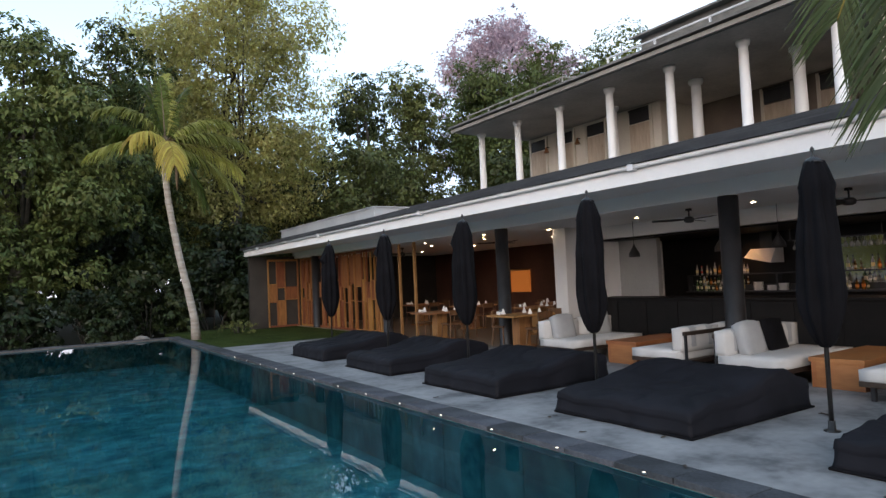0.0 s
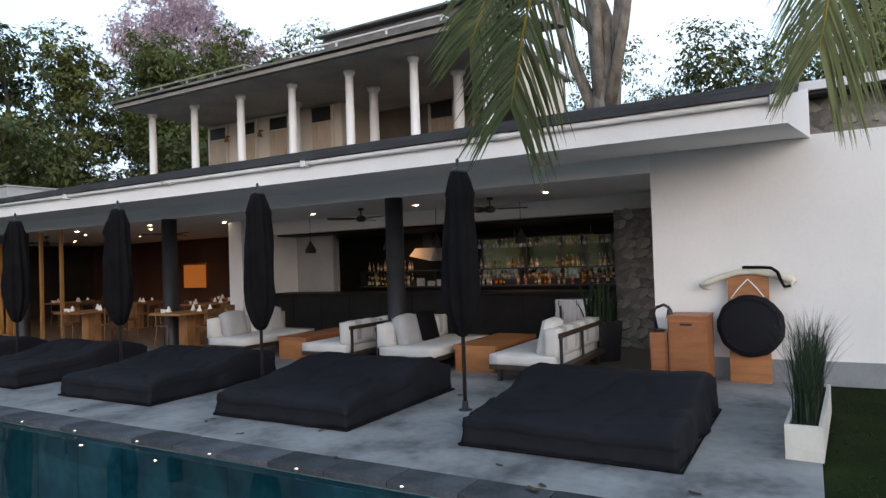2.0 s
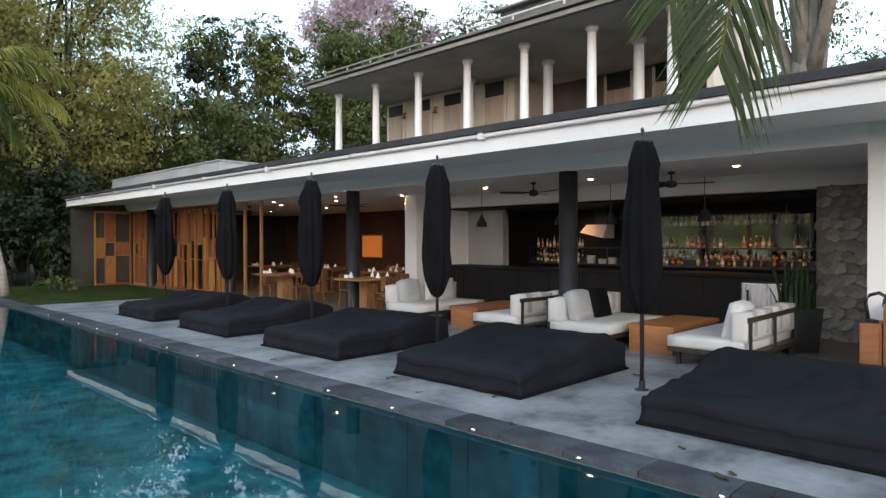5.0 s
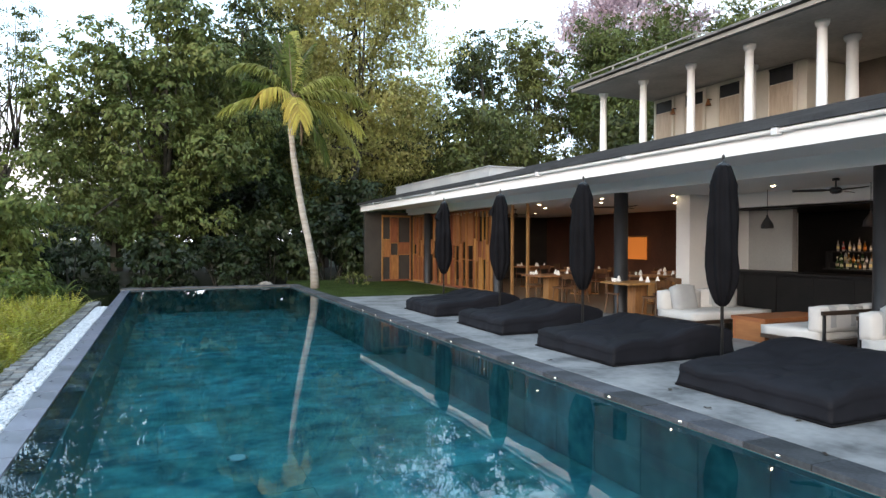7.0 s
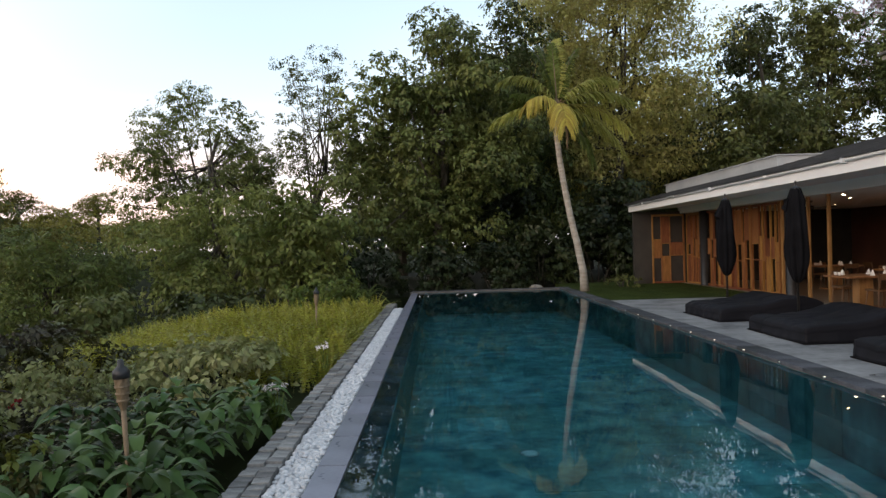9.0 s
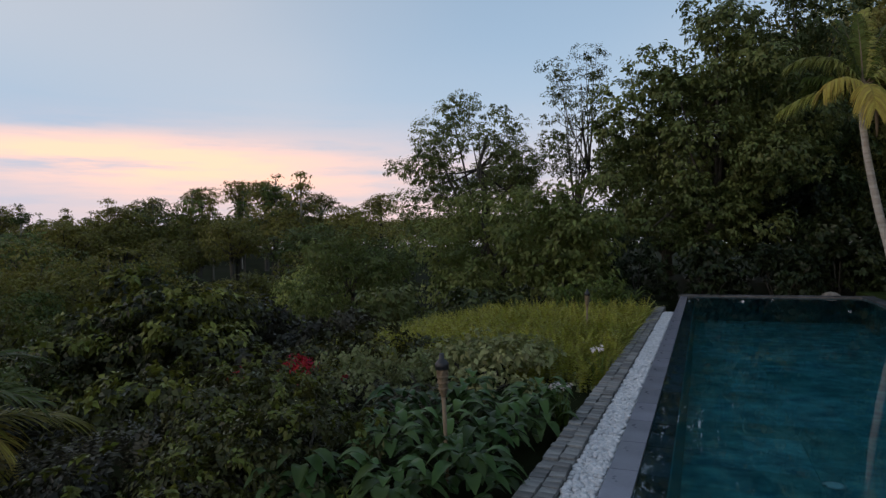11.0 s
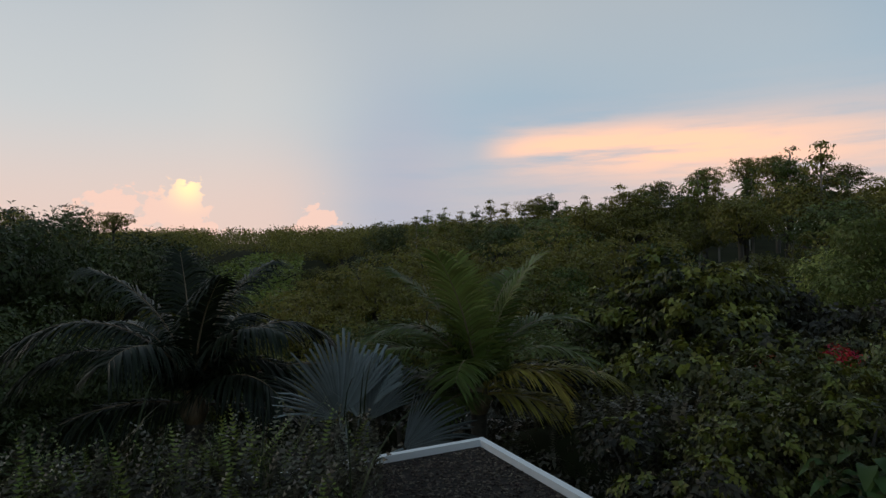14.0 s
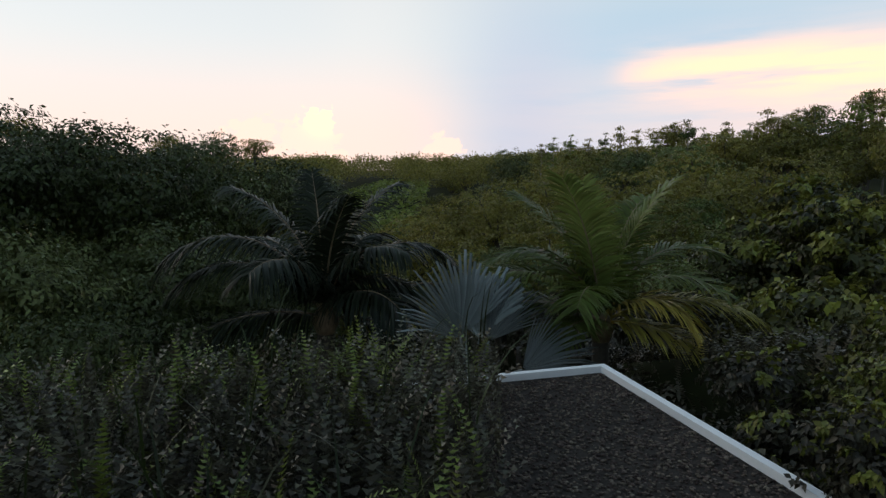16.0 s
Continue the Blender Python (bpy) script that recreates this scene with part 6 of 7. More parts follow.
# ---- palms ----
def frond(rng, length, arch, leaflets, leaflet_len, width=0.035, hang=0.5, vee=0.35):
    """A feather frond along +x that rises and droops: rachis tube and strip leaflets."""
    def at(f):
        return np.array([length * (f - 0.16 * arch * f ** 2), 0.0, length * (arch * 0.55 * f - arch * 1.05 * f ** 2.2)])
    V, T = [], []
    rach = [at(k / 10) for k in range(11)]
    for i in range(leaflets):
        f = 0.14 + 0.86 * (i + 0.5) / leaflets
        p, q = at(f), at(min(f + 0.02, 1.02))
        tang = unit(q - p)
        upv = unit(np.cross(tang, [0, 1.0, 0]))
        upv = upv if upv[2] > 0 else -upv
        size = leaflet_len * (0.35 + 0.65 * math.sin(math.pi * min(0.1 + f * 0.95, 1.0)) ** 0.7) * rng.uniform(0.85, 1.1)
        for s in (-1, 1):
            d = unit(np.array([0, s, 0]) * 0.9 + tang * (0.45 + 0.5 * f) + upv * vee + rng.normal(size=3) * 0.05)
            g = hang * rng.uniform(0.7, 1.3)
            side = unit(np.cross(d, upv + rng.normal(size=3) * 0.25))
            k = len(V)
            for j, ww in ((0, 0.5), (0.35, 1.0), (0.7, 0.75), (1.0, 0.08)):
                c = p + d * size * j + np.array([0, 0, -g * size * j * j])
                V += [c - side * width * ww / 2, c + side * width * ww / 2]
            for j in range(3):
                b = k + 2 * j
                T += [(b, b + 1, b + 3), (b, b + 3, b + 2)]
    return rach, np.array(V), np.array(T)


def feather_palm(label, base, crown, n, length, leaf, seed, trunk=0.13, bark=None, leaflets=44, leaflet_len=0.55, low=-0.5, high=1.25, width=0.035, bend=None, spread=360.0, start=0.0, extra=(), droop=1.0, curl=0.0):
    rng = np.random.default_rng(seed)
    t = thing("palm_tree", label, "palm")
    b, c = Vector(base), Vector(crown)
    mids = [b.lerp(c, k / 8) for k in range(9)]
    if bend:
        for k, m in enumerate(mids):
            m.x += bend * math.sin(math.pi * k / 8)
    bm = bmesh.new()
    tube(bm, mids, [trunk * (1.5 if k == 0 else 1.12 - 0.04 * k) for k in range(9)], 12)
    part("trunk", bm, bark or M_palmbark, t, smooth=True)
    part("crownshaft", lathe(bmesh.new(), [(trunk * 0.9, -0.25), (trunk * 1.5, -0.05), (trunk * 1.2, 0.15), (0.03, 0.35)], 12), M_bamboo, t, smooth=True, at=pose(*crown))
    for k in range(n + len(extra)):
        f = min((k + 0.5) / n, 0.6)
        elev = low + (high - low) * (k + 0.5) / n
        az_k = start + spread * ((k * 0.381966) % 1.0) + rng.uniform(-8, 8)
        L = length * rng.uniform(0.85, 1.1)
        own = leaf
        if k >= n:
            az_k, elev, L, own = extra[k - n]
        f = min(max((elev - low) / (high - low), 0.0), 1.0)
        rach, V, T = frond(rng, L, 0.30 + 0.32 * (1 - f) + curl, leaflets, leaflet_len * rng.uniform(0.9, 1.1), width=width, hang=(0.22 + 0.35 * (1 - f)) * droop)
        m = pose(*crown, 0, -math.degrees(elev) * 0.75, az_k)
        R = np.array(m.to_3x3())
        off = np.array(crown)
        fr_ob = raw_part("frond", V @ R.T + off, T, own, t)
        bm = bmesh.new()
        tube(bm, [tuple(np.array(p) @ R.T + off) for p in rach], [0.028 * (1 - 0.085 * j) for j in range(11)], 5)
        part("midrib", bm, L_palmyellow if own is L_palmyellow else M_bamboo, fr_ob)
    return t


def plume(path, heading, leaflets, size, leaf, parent, rng, width=0.035, hang=0.45, vee=0.25, rib=0.026, ribstuff=None):
    """A feather frond along a curved path: midrib and paired strip leaflets that hang from it."""
    pts = np.array(path, float)
    side = np.array([-math.sin(heading), math.cos(heading), 0.0])
    n = len(pts) - 1
    V, T = [], []
    for i in range(leaflets):
        f = 0.10 + 0.90 * (i + 0.5) / leaflets
        j = min(int(f * n), n - 1)
        tang = unit(pts[j + 1] - pts[j])
        p = pts[j] + (pts[j + 1] - pts[j]) * (f * n - j)
        upv = np.cross(tang, side)
        upv = upv if upv @ np.array([-math.cos(heading) * tang[2], -math.sin(heading) * tang[2], 1.0]) > 0 else -upv
        own = size * (0.30 + 0.70 * math.sin(math.pi * min(0.16 + 0.80 * f, 1.0)) ** 0.7) * rng.uniform(0.88, 1.1)
        for q in (-1, 1):
            d = unit(side * q * 0.85 + tang * (0.40 + 0.55 * f) + upv * vee + rng.normal(size=3) * 0.06)
            g = hang * rng.uniform(0.7, 1.3)
            w = unit(np.cross(d, upv + rng.normal(size=3) * 0.25))
            k = len(V)
            for u, ww in ((0, 0.5), (0.35, 1.0), (0.7, 0.7), (1.0, 0.06)):
                c = p + d * own * u + np.array([0, 0, -g * own * u * u])
                V += [c - w * width * ww / 2, c + w * width * ww / 2]
            for u in range(3):
                m = k + 2 * u
                T += [(m, m + 1, m + 3), (m, m + 3, m + 2)]
    ob = raw_part("frond", np.array(V), np.array(T), leaf, parent)
    part("midrib", tube(bmesh.new(), [tuple(p) for p in pts], [rib * (1 - 0.9 * j / n) for j in range(n + 1)], 5), ribstuff or M_bamboo, ob, smooth=True)


def arching_palm(label, spine, radii, fronds, leaf, seed, bark, leaflets=62, size=0.55, width=0.035, hang=0.5, rib=0.026):
    """Each frond: heading and starting rise in degrees, length, how many degrees it bends over, and leaf."""
    rng = np.random.default_rng(seed)
    t = thing("palm_tree", label, "palm")
    part("trunk", tube(bmesh.new(), spine, radii, 12), bark, t, smooth=True)
    top = np.array(spine[-1], float)
    part("crownshaft", lathe(bmesh.new(), [(radii[-1] * 0.9, -0.25), (radii[-1] * 1.5, -0.05), (radii[-1] * 1.2, 0.12), (0.03, 0.28)], 12), M_bamboo, t, smooth=True, at=pose(*spine[-1]))
    for head, rise, length, bend, own in fronds:
        h = radians(head + rng.uniform(-4, 4))
        p = top + [0, 0, 0.05]
        path = [p]
        for k in range(14):
            e = radians(rise - bend * ((k + 0.5) / 14) ** 1.4)
            p = p + np.array([math.cos(h) * math.cos(e), math.sin(h) * math.cos(e), math.sin(e)]) * length / 14
            path.append(p)
        yellow = own is L_palmyellow
        plume(path, h, leaflets, size * (0.85 if length < 1.5 else 1.0), own or leaf, t, rng, width=width, hang=hang * (1.3 if yellow else 1.0), rib=rib, ribstuff=L_palmyellow if yellow else None)
    return t


arching_palm("slender coconut palm with a curved pale trunk and yellowing lower fronds", [(4.60, 22.75, -0.05), (4.55, 22.75, 0.7), (4.36, 22.75, 1.69), (4.16, 22.75, 2.6), (3.99, 22.75, 3.57), (3.85, 22.75, 4.5), (3.76, 22.75, 5.4), (3.78, 22.75, 6.45)],
             [0.17, 0.13, 0.12, 0.115, 0.11, 0.105, 0.10, 0.10],
             ((172, 66, 2.5, 100, L_crown), (125, 78, 2.5, 22, None), (75, 82, 2.6, 16, L_crown), (35, 74, 2.4, 26, None), (100, 86, 2.3, 12, None), (150, 80, 2.3, 30, None), (0, 50, 2.4, 66, L_crown), (-8, 26, 2.7, 62, L_crown),
              (8, 6, 2.9, 58, L_crown), (-14, -18, 3.0, 50, L_crown), (-30, -45, 2.4, 34, L_palm), (182, 4, 2.4, 44, L_crown), (186, 28, 1.6, 30, L_palm), (-150, 34, 1.5, 95, L_palmyellow), (-88, 0, 1.9, 80, L_palmyellow),
              (48, 25, 2.2, 70, None), (135, 40, 2.1, 80, None)), L_palm, 160, M_palmbark, leaflets=84, size=0.60, width=0.062, hang=0.9, rib=0.035)
part("dead_frond", tube(bmesh.new(), [(3.86, 22.6, 6.3), (4.05, 22.5, 6.0), (4.08, 22.5, 5.4), (4.06, 22.5, 4.9)], [0.02, 0.05, 0.06, 0.02], 6), M_bamboo, bpy.data.objects["palm_tree"], "withered brown hanging frond", smooth=True)
arching_palm("young coconut palm with yellowing lower fronds beside the gravel roof", [(-9.25, 4.05, -3.3), (-9.2, 4.08, -1.6), (-9.2, 4.08, -0.55)], [0.13, 0.11, 0.12],
             ((-62, 80, 2.3, 34, None), (70, 80, 2.3, 38, None), (180, 84, 2.1, 24, None), (-120, 76, 2.3, 50, None), (120, 75, 2.3, 55, None), (85, 68, 2.3, 100, None), (-95, 74, 2.2, 108, None), (-85, 52, 2.2, 75, None),
              (-100, 30, 1.8, 60, None), (150, 62, 2.0, 85, None), (-150, 62, 2.0, 85, None), (40, 60, 1.9, 95, None), (-40, 58, 1.8, 95, None), (44, 52, 1.5, 118, L_palmyellow), (60, 30, 2.2, 64, L_palmyellow), (52, 8, 1.5, 50, L_palmyellow), (-60, 18, 1.4, 55, L_palm)),
             L_palm, 161, M_darkbark, leaflets=74, size=0.72, width=0.034, hang=0.35)
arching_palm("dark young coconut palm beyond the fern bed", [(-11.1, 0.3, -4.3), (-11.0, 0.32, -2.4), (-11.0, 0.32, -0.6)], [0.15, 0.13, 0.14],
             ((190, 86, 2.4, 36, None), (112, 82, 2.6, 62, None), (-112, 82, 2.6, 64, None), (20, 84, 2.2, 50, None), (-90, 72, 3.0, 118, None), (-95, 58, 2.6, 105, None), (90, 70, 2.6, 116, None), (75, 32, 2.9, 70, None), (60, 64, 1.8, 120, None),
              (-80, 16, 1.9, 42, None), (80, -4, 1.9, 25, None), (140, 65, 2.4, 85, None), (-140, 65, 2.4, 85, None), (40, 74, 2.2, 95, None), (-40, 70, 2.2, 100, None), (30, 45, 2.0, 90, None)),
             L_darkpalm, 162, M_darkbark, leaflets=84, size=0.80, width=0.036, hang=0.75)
feather_palm("distant coconut palm against the dusk sky", (-86, 104, -2), (-86, 104, 10.2), 14, 3.0, L_olive, 163, trunk=0.16, leaflets=24, leaflet_len=0.9, width=0.16, low=-0.7)


# tall palm whose fronds hang into view over the deck
def hung_frond(path, leaflets, size, leaf, parent, seed, width=0.018):
    """A long frond along a hanging path, its leaflets drooping to both sides."""
    rng = np.random.default_rng(seed)
    pts = np.array(path, float)
    s_in = np.linspace(0, 1, len(pts))

    def at(f):
        return np.array([np.interp(f, s_in, pts[:, i]) for i in range(3)])
    smooth_pts = [np.mean([at(min(max(f + e, 0), 1)) for e in (-0.1, -0.05, 0, 0.05, 0.1)], 0) for f in np.linspace(0, 1, 25)]
    V, T = [], []
    for i in range(leaflets):
        f = 0.12 + 0.88 * (i + 0.5) / leaflets
        j = f * 24
        k0 = min(int(j), 23)
        p = smooth_pts[k0] + (smooth_pts[k0 + 1] - smooth_pts[k0]) * (j - k0)
        tang = unit(smooth_pts[k0 + 1] - smooth_pts[k0])
        side = unit(np.cross(tang, [0.5, 0.25, 0.8]))
        L = size * (0.45 + 0.55 * math.sin(math.pi * min(0.15 + 0.85 * f, 1.0)) ** 0.6) * rng.uniform(0.9, 1.08)
        for q in (-1, 1):
            d = unit(side * q * (0.75 - 0.25 * f) + tang * 0.75 + rng.normal(size=3) * 0.04)
            w = unit(np.cross(d, [0.7, 0.3, 0.3] + rng.normal(size=3) * 0.2))
            b = len(V)
            for u, ww in ((0, 0.5), (0.3, 1.0), (0.65, 0.8), (1.0, 0.06)):
                c = p + d * L * u + np.array([0, 0, -0.35 * L * u * u])
                V += [c - w * width * ww / 2, c + w * width * ww / 2]
            for u in range(3):
                k = b + 2 * u
                T += [(k, k + 1, k + 3), (k, k + 3, k + 2)]
    ob = raw_part("frond", np.array(V), np.array(T), leaf, parent)
    part("midrib", tube(bmesh.new(), [tuple(p) for p in smooth_pts], [0.03 * (1 - 0.036 * j) for j in range(25)], 6), L_palmyellow, ob, smooth=True)


tall = thing("palm_tree", "tall coconut palm with long fronds hanging over the deck", "palm")
part("trunk", tube(bmesh.new(), [(6.3, -3.2, -0.3), (6.0, -2.8, 1.5), (5.5, -2.0, 3.6), (5.2, -1.4, 5.4)], [0.24, 0.18, 0.16, 0.14], 12), M_palmbark, tall, smooth=True)
hung_frond([(5.2, -1.4, 5.4), (4.9, 0.2, 5.8), (4.3, 1.35, 4.9), (3.8, 1.58, 3.5), (3.6, 1.66, 2.85), (3.5, 1.70, 2.42)], 92, 0.66, L_hang, tall, 401)
hung_frond([(5.2, -1.4, 5.4), (5.2, 0.5, 5.9), (4.7, 1.75, 5.2), (4.2, 2.0, 3.85), (4.0, 2.1, 3.25), (3.9, 2.15, 3.0)], 84, 0.62, L_hang, tall, 402)
hung_frond([(5.2, -1.4, 5.4), (5.0, -0.6, 5.5), (4.75, -0.1, 4.5), (4.5, 0.04, 3.5), (4.4, 0.1, 3.0), (4.35, 0.16, 2.72)], 92, 0.76, L_hang, tall, 403)
hung_frond([(5.2, -1.4, 5.4), (6.2, -1.0, 5.9), (7.2, -0.8, 5.4), (8.0, -0.7, 4.4)], 60, 0.7, L_palm, tall, 404)
hung_frond([(5.2, -1.4, 5.4), (5.4, -2.6, 6.2), (5.6, -3.8, 6.0), (5.8, -4.8, 5.0)], 60, 0.7, L_palm, tall, 405)
hung_frond([(5.2, -1.4, 5.4), (4.2, -2.2, 6.1), (3.2, -2.8, 5.8), (2.6, -3.2, 4.9)], 60, 0.7, L_palm, tall, 406)


def fan_palm(label, base, crown, leaves, seed):
    """Each leaf: heading and rise in degrees, radius, opening angle, and how far its blade turns to the side."""
    rng = np.random.default_rng(seed)
    t = thing("fan_palm", label, "palm")
    part("trunk", tube(bmesh.new(), [base, (Vector(base) + Vector(crown)) / 2, crown], [0.18, 0.16, 0.14], 10), M_darkbark, t, smooth=True)
    c0 = np.array(crown)
    for head, rise, R, span, turn in leaves:
        h, e = radians(head), radians(rise)
        d = np.array([math.cos(h) * math.cos(e), math.sin(h) * math.cos(e), math.sin(e)])
        flat = unit(np.cross(d, [0.12, 0.03, 1.0]))
        nrm0 = np.cross(flat, d)
        side = flat * math.cos(radians(turn)) + nrm0 * math.sin(radians(turn))
        nrm = np.cross(side, d)
        hub = c0 + d * rng.uniform(0.55, 0.75)
        V, T = [], []
        seg = 30
        half = radians(span) / 2
        for i in range(seg):
            th = -half + 2 * half * (i + 0.5) / seg
            w = half / seg
            r = R * (1 - 0.22 * (abs(th) / half) ** 2) * rng.uniform(0.9, 1.06)
            bend_k = rng.uniform(0.05, 0.22)
            b = len(V)
            for rr, ww, lift in ((0.03, 0.9, 0.0), (0.5 * r, 1.0, 0.02), (0.60 * r, 0.70, 0.02), (0.80 * r, 0.38, 0.0), (r, 0.05, -0.03)):
                sag = np.array([0, 0, -bend_k]) * (rr / R) ** 4 * R
                for q, z in ((-1, 0.0), (0, 0.055), (1, 0.0)):
                    ang = th + q * w * ww
                    V.append(hub + (d * math.cos(ang) + side * math.sin(ang)) * rr + nrm * (lift + z * min(rr * 2, 1) + 0.12 * rr * (ang / half) ** 2) + sag)
            for j in range(4):
                k = b + 3 * j
                T += [(k, k + 1, k + 4), (k, k + 4, k + 3), (k + 1, k + 2, k + 5), (k + 1, k + 5, k + 4)]
        leafob = raw_part("fan_leaf", np.array(V), np.array(T), L_fan, t)
        part("stalk", tube(bmesh.new(), [tuple(c0), tuple((c0 + hub) / 2 + [0, 0, 0.03]), tuple(hub)], [0.03, 0.022, 0.015], 6), L_fan, leafob)


fan_palm("silver-blue fan palm beside the low roof", (-8.3, 1.75, -3.6), (-8.3, 1.85, -1.0),
         ((-80, 80, 1.12, 125, 50), (100, 66, 0.95, 95, -30), (78, 22, 0.95, 110, -50), (60, -12, 0.85, 100, 40), (170, 50, 0.95, 140, 70), (140, 62, 1.0, 120, 30)), 170)

# ---- woods in the valley ----
rng = np.random.default_rng(200)


def wood_tree(leaf, seed, fine):
    """A woodland tree one unit high; fine ones have small leaves for the near slopes."""
    r = np.random.default_rng(seed)
    t = thing("woodland_tree", "leafy woodland tree in the valley", "tree", "valley trees")
    ls = []
    for _ in range(14):
        u = unit(r.normal(size=3))
        u[2] = max(u[2], -0.4)
        s = r.uniform(0.18, 0.34)
        ls.append((np.array([0, 0, 0.60]) + u * [0.46, 0.46, 0.32] * r.uniform(0.55, 1.0), (s, s, s * 0.55)))
    bm = bmesh.new()
    tube(bm, [(0, 0, -2.5), (0, 0, -0.1), (0.02, 0.01, 0.35), (0, 0, 0.7)], [0.05, 0.04, 0.03, 0.012], 6)
    for q, _s in ls[:7]:
        tube(bm, [(0.01, 0, 0.25), tuple((np.array([0, 0, 0.35]) + q) / 2), tuple(q)], [0.02, 0.014, 0.005], 5)
    part("trunk", bm, M_darkbark, t)
    if fine > 1:
        V, T = lobe_leaves(ls, 1900, 13, 0.026, r, clump=0.13)
    elif fine:
        V, T = lobe_leaves(ls, 1000, 12, 0.036, r, clump=0.13, shell=0.7)
    else:
        V, T = lobe_leaves(ls, 800, 10, 0.044, r, clump=0.14, shell=0.7)
    raw_part("crown", V, T, leaf, t)
    return t


def slender_tree(leaf, seed):
    """A thin tree with small flat tiers of leaves, one unit high."""
    r = np.random.default_rng(seed)
    t = thing("woodland_tree", "slender tiered tree standing above the valley woods", "tree", "tiered trees")
    ls = []
    for k in range(7):
        f = k / 6
        for _ in range(int(r.integers(2, 5)) if k < 6 else 1):
            a, q = r.uniform(0, 6.28), r.uniform(0.04, 0.20) * (1.1 - 0.75 * f)
            w = r.uniform(0.07, 0.13)
            ls.append((np.array([math.cos(a) * q, math.sin(a) * q, 0.40 + 0.58 * f + r.uniform(-0.03, 0.03)]), (w, w, w * 0.28)))
    bm = bmesh.new()
    tube(bm, [(0, 0, -2.5), (0.01, 0, 0.3), (0, 0.01, 0.96)], [0.022, 0.014, 0.005], 6)
    for q, _s in ls:
        tube(bm, [(0, 0, q[2] - 0.07), tuple(q)], [0.006, 0.003], 5)
    part("trunk", bm, M_bark, t)
    V, T = lobe_leaves(ls, 4200, 7, 0.032, r, clump=0.24, shell=0.2)
    raw_part("crown", V, T, leaf, t)
    return t


kinds = [wood_tree(m, 300 + k, k < 4) for k, m in enumerate((L_dense, L_dark, L_olive, L_mid, L_olive, L_dark, L_olive, L_dense))] + [slender_tree(L_mid, 320), slender_tree(L_olive, 321), wood_tree(L_dark, 340, 2), wood_tree(L_dark, 341, 2)]


def put_tree(first, k, x, y, z, s, turn, tall=1.0):
    m = pose(x, y, z, 0, 0, turn) @ Matrix.Diagonal((s, s, s * tall, 1))
    if first:
        kinds[k].matrix_basis = m
        return kinds[k]
    t = copy_thing(kinds[k], Matrix.Identity(4))
    t.matrix_basis = m
    return t


used = set()
EYE = (-0.9, -0.3)


def wood_at(az_deg, d, top_el, r, k, tall=1.0):
    """A tree at a bearing (degrees west of north) and distance; its top at that elevation from the terrace."""
    x, y = EYE[0] - d * math.sin(radians(az_deg)), EYE[1] + d * math.cos(radians(az_deg))
    if 77.0 < az_deg < 86.5 and 20 < d < 95:
        top_el = min(top_el, -4.4)
    s = r * 1.55
    z = max(1.7 + d * math.tan(radians(top_el)) - s * tall * 0.98, land(x, y) - 0.2 * s)
    put_tree(k not in used, k, x, y, z, s, rng.uniform(0, 360), tall)
    used.add(k)


def skyline(a):
    """Elevation of the far tree line by bearing."""
    return np.interp(a, [10, 28, 34, 40, 46, 52, 60, 68, 74, 80, 88, 93, 100, 108, 120], [4.8, 5.1, 5.5, 5.3, 4.6, 3.6, 2.5, 1.6, 0.9, 0.8, 1.6, 2.3, 3.0, 3.7, 4.2])


# dark trees close by in the south-west
for a, d, e, r, k in ((92, 20, 2.2, 2.8, 1), (97, 18, 3.4, 2.9, 0), (103, 17, 4.9, 3.0, 1), (110.5, 16, 6.9, 2.9, 1), (116, 18, 5.6, 3.2, 0), (96, 13.5, -4.0, 2.4, 1), (103, 13, -3.0, 2.4, 0),
                      (111, 13, -1.5, 2.5, 1), (90, 15, -5.0, 2.2, 1), (126, 16, 5.0, 3.0, 1), (100, 11, -9.0, 1.8, 1), (108, 10.5, -9.0, 1.8, 0), (93, 11.5, -10.0, 1.7, 1), (88, 26, -1.0, 2.8, 2)):
    wood_at(a, d, e, r, {0: 10, 1: 11}.get(k, k))
for ring, (d0, d1, n, drop, r0, r1) in enumerate(((15, 21, 7, -9.5, 1.9, 2.6), (19, 27, 9, -7.0, 2.6, 3.6), (27, 40, 13, -5.2, 3.2, 5.0), (40, 60, 18, -3.4, 4.0, 6.4), (60, 95, 24, -1.7, 4.2, 7.6), (95, 150, 38, -0.65, 3.6, 7.6))):
    for k in range(n):
        a = 26 + 92 * (k + rng.uniform(0.1, 0.9)) / n
        d = rng.uniform(d0, d1)
        if 77.5 < a < 86.5 and d > 56:
            continue
        e = drop + (skyline(a) if ring > 3 else 0.4 * skyline(a)) + rng.uniform(-1.0, 0.75) * 2.2
        if ring < 3 and a < 50:
            continue
        near = ring < 3
        wood_at(a, d, e, rng.uniform(r0, r1) * 0.9, int(rng.choice([0, 2, 3, 2, 0, 1])) if near else int(rng.choice([4, 4, 6, 7, 5, 6])), 0.9)
for k in range(13):
    wood_at(36 + 58 * (k + rng.uniform(0.1, 0.9)) / 13, rng.uniform(22, 44), rng.uniform(-5.8, -2.0), rng.uniform(2.4, 4.2), int(rng.choice([2, 2, 3, 0])), 0.85)
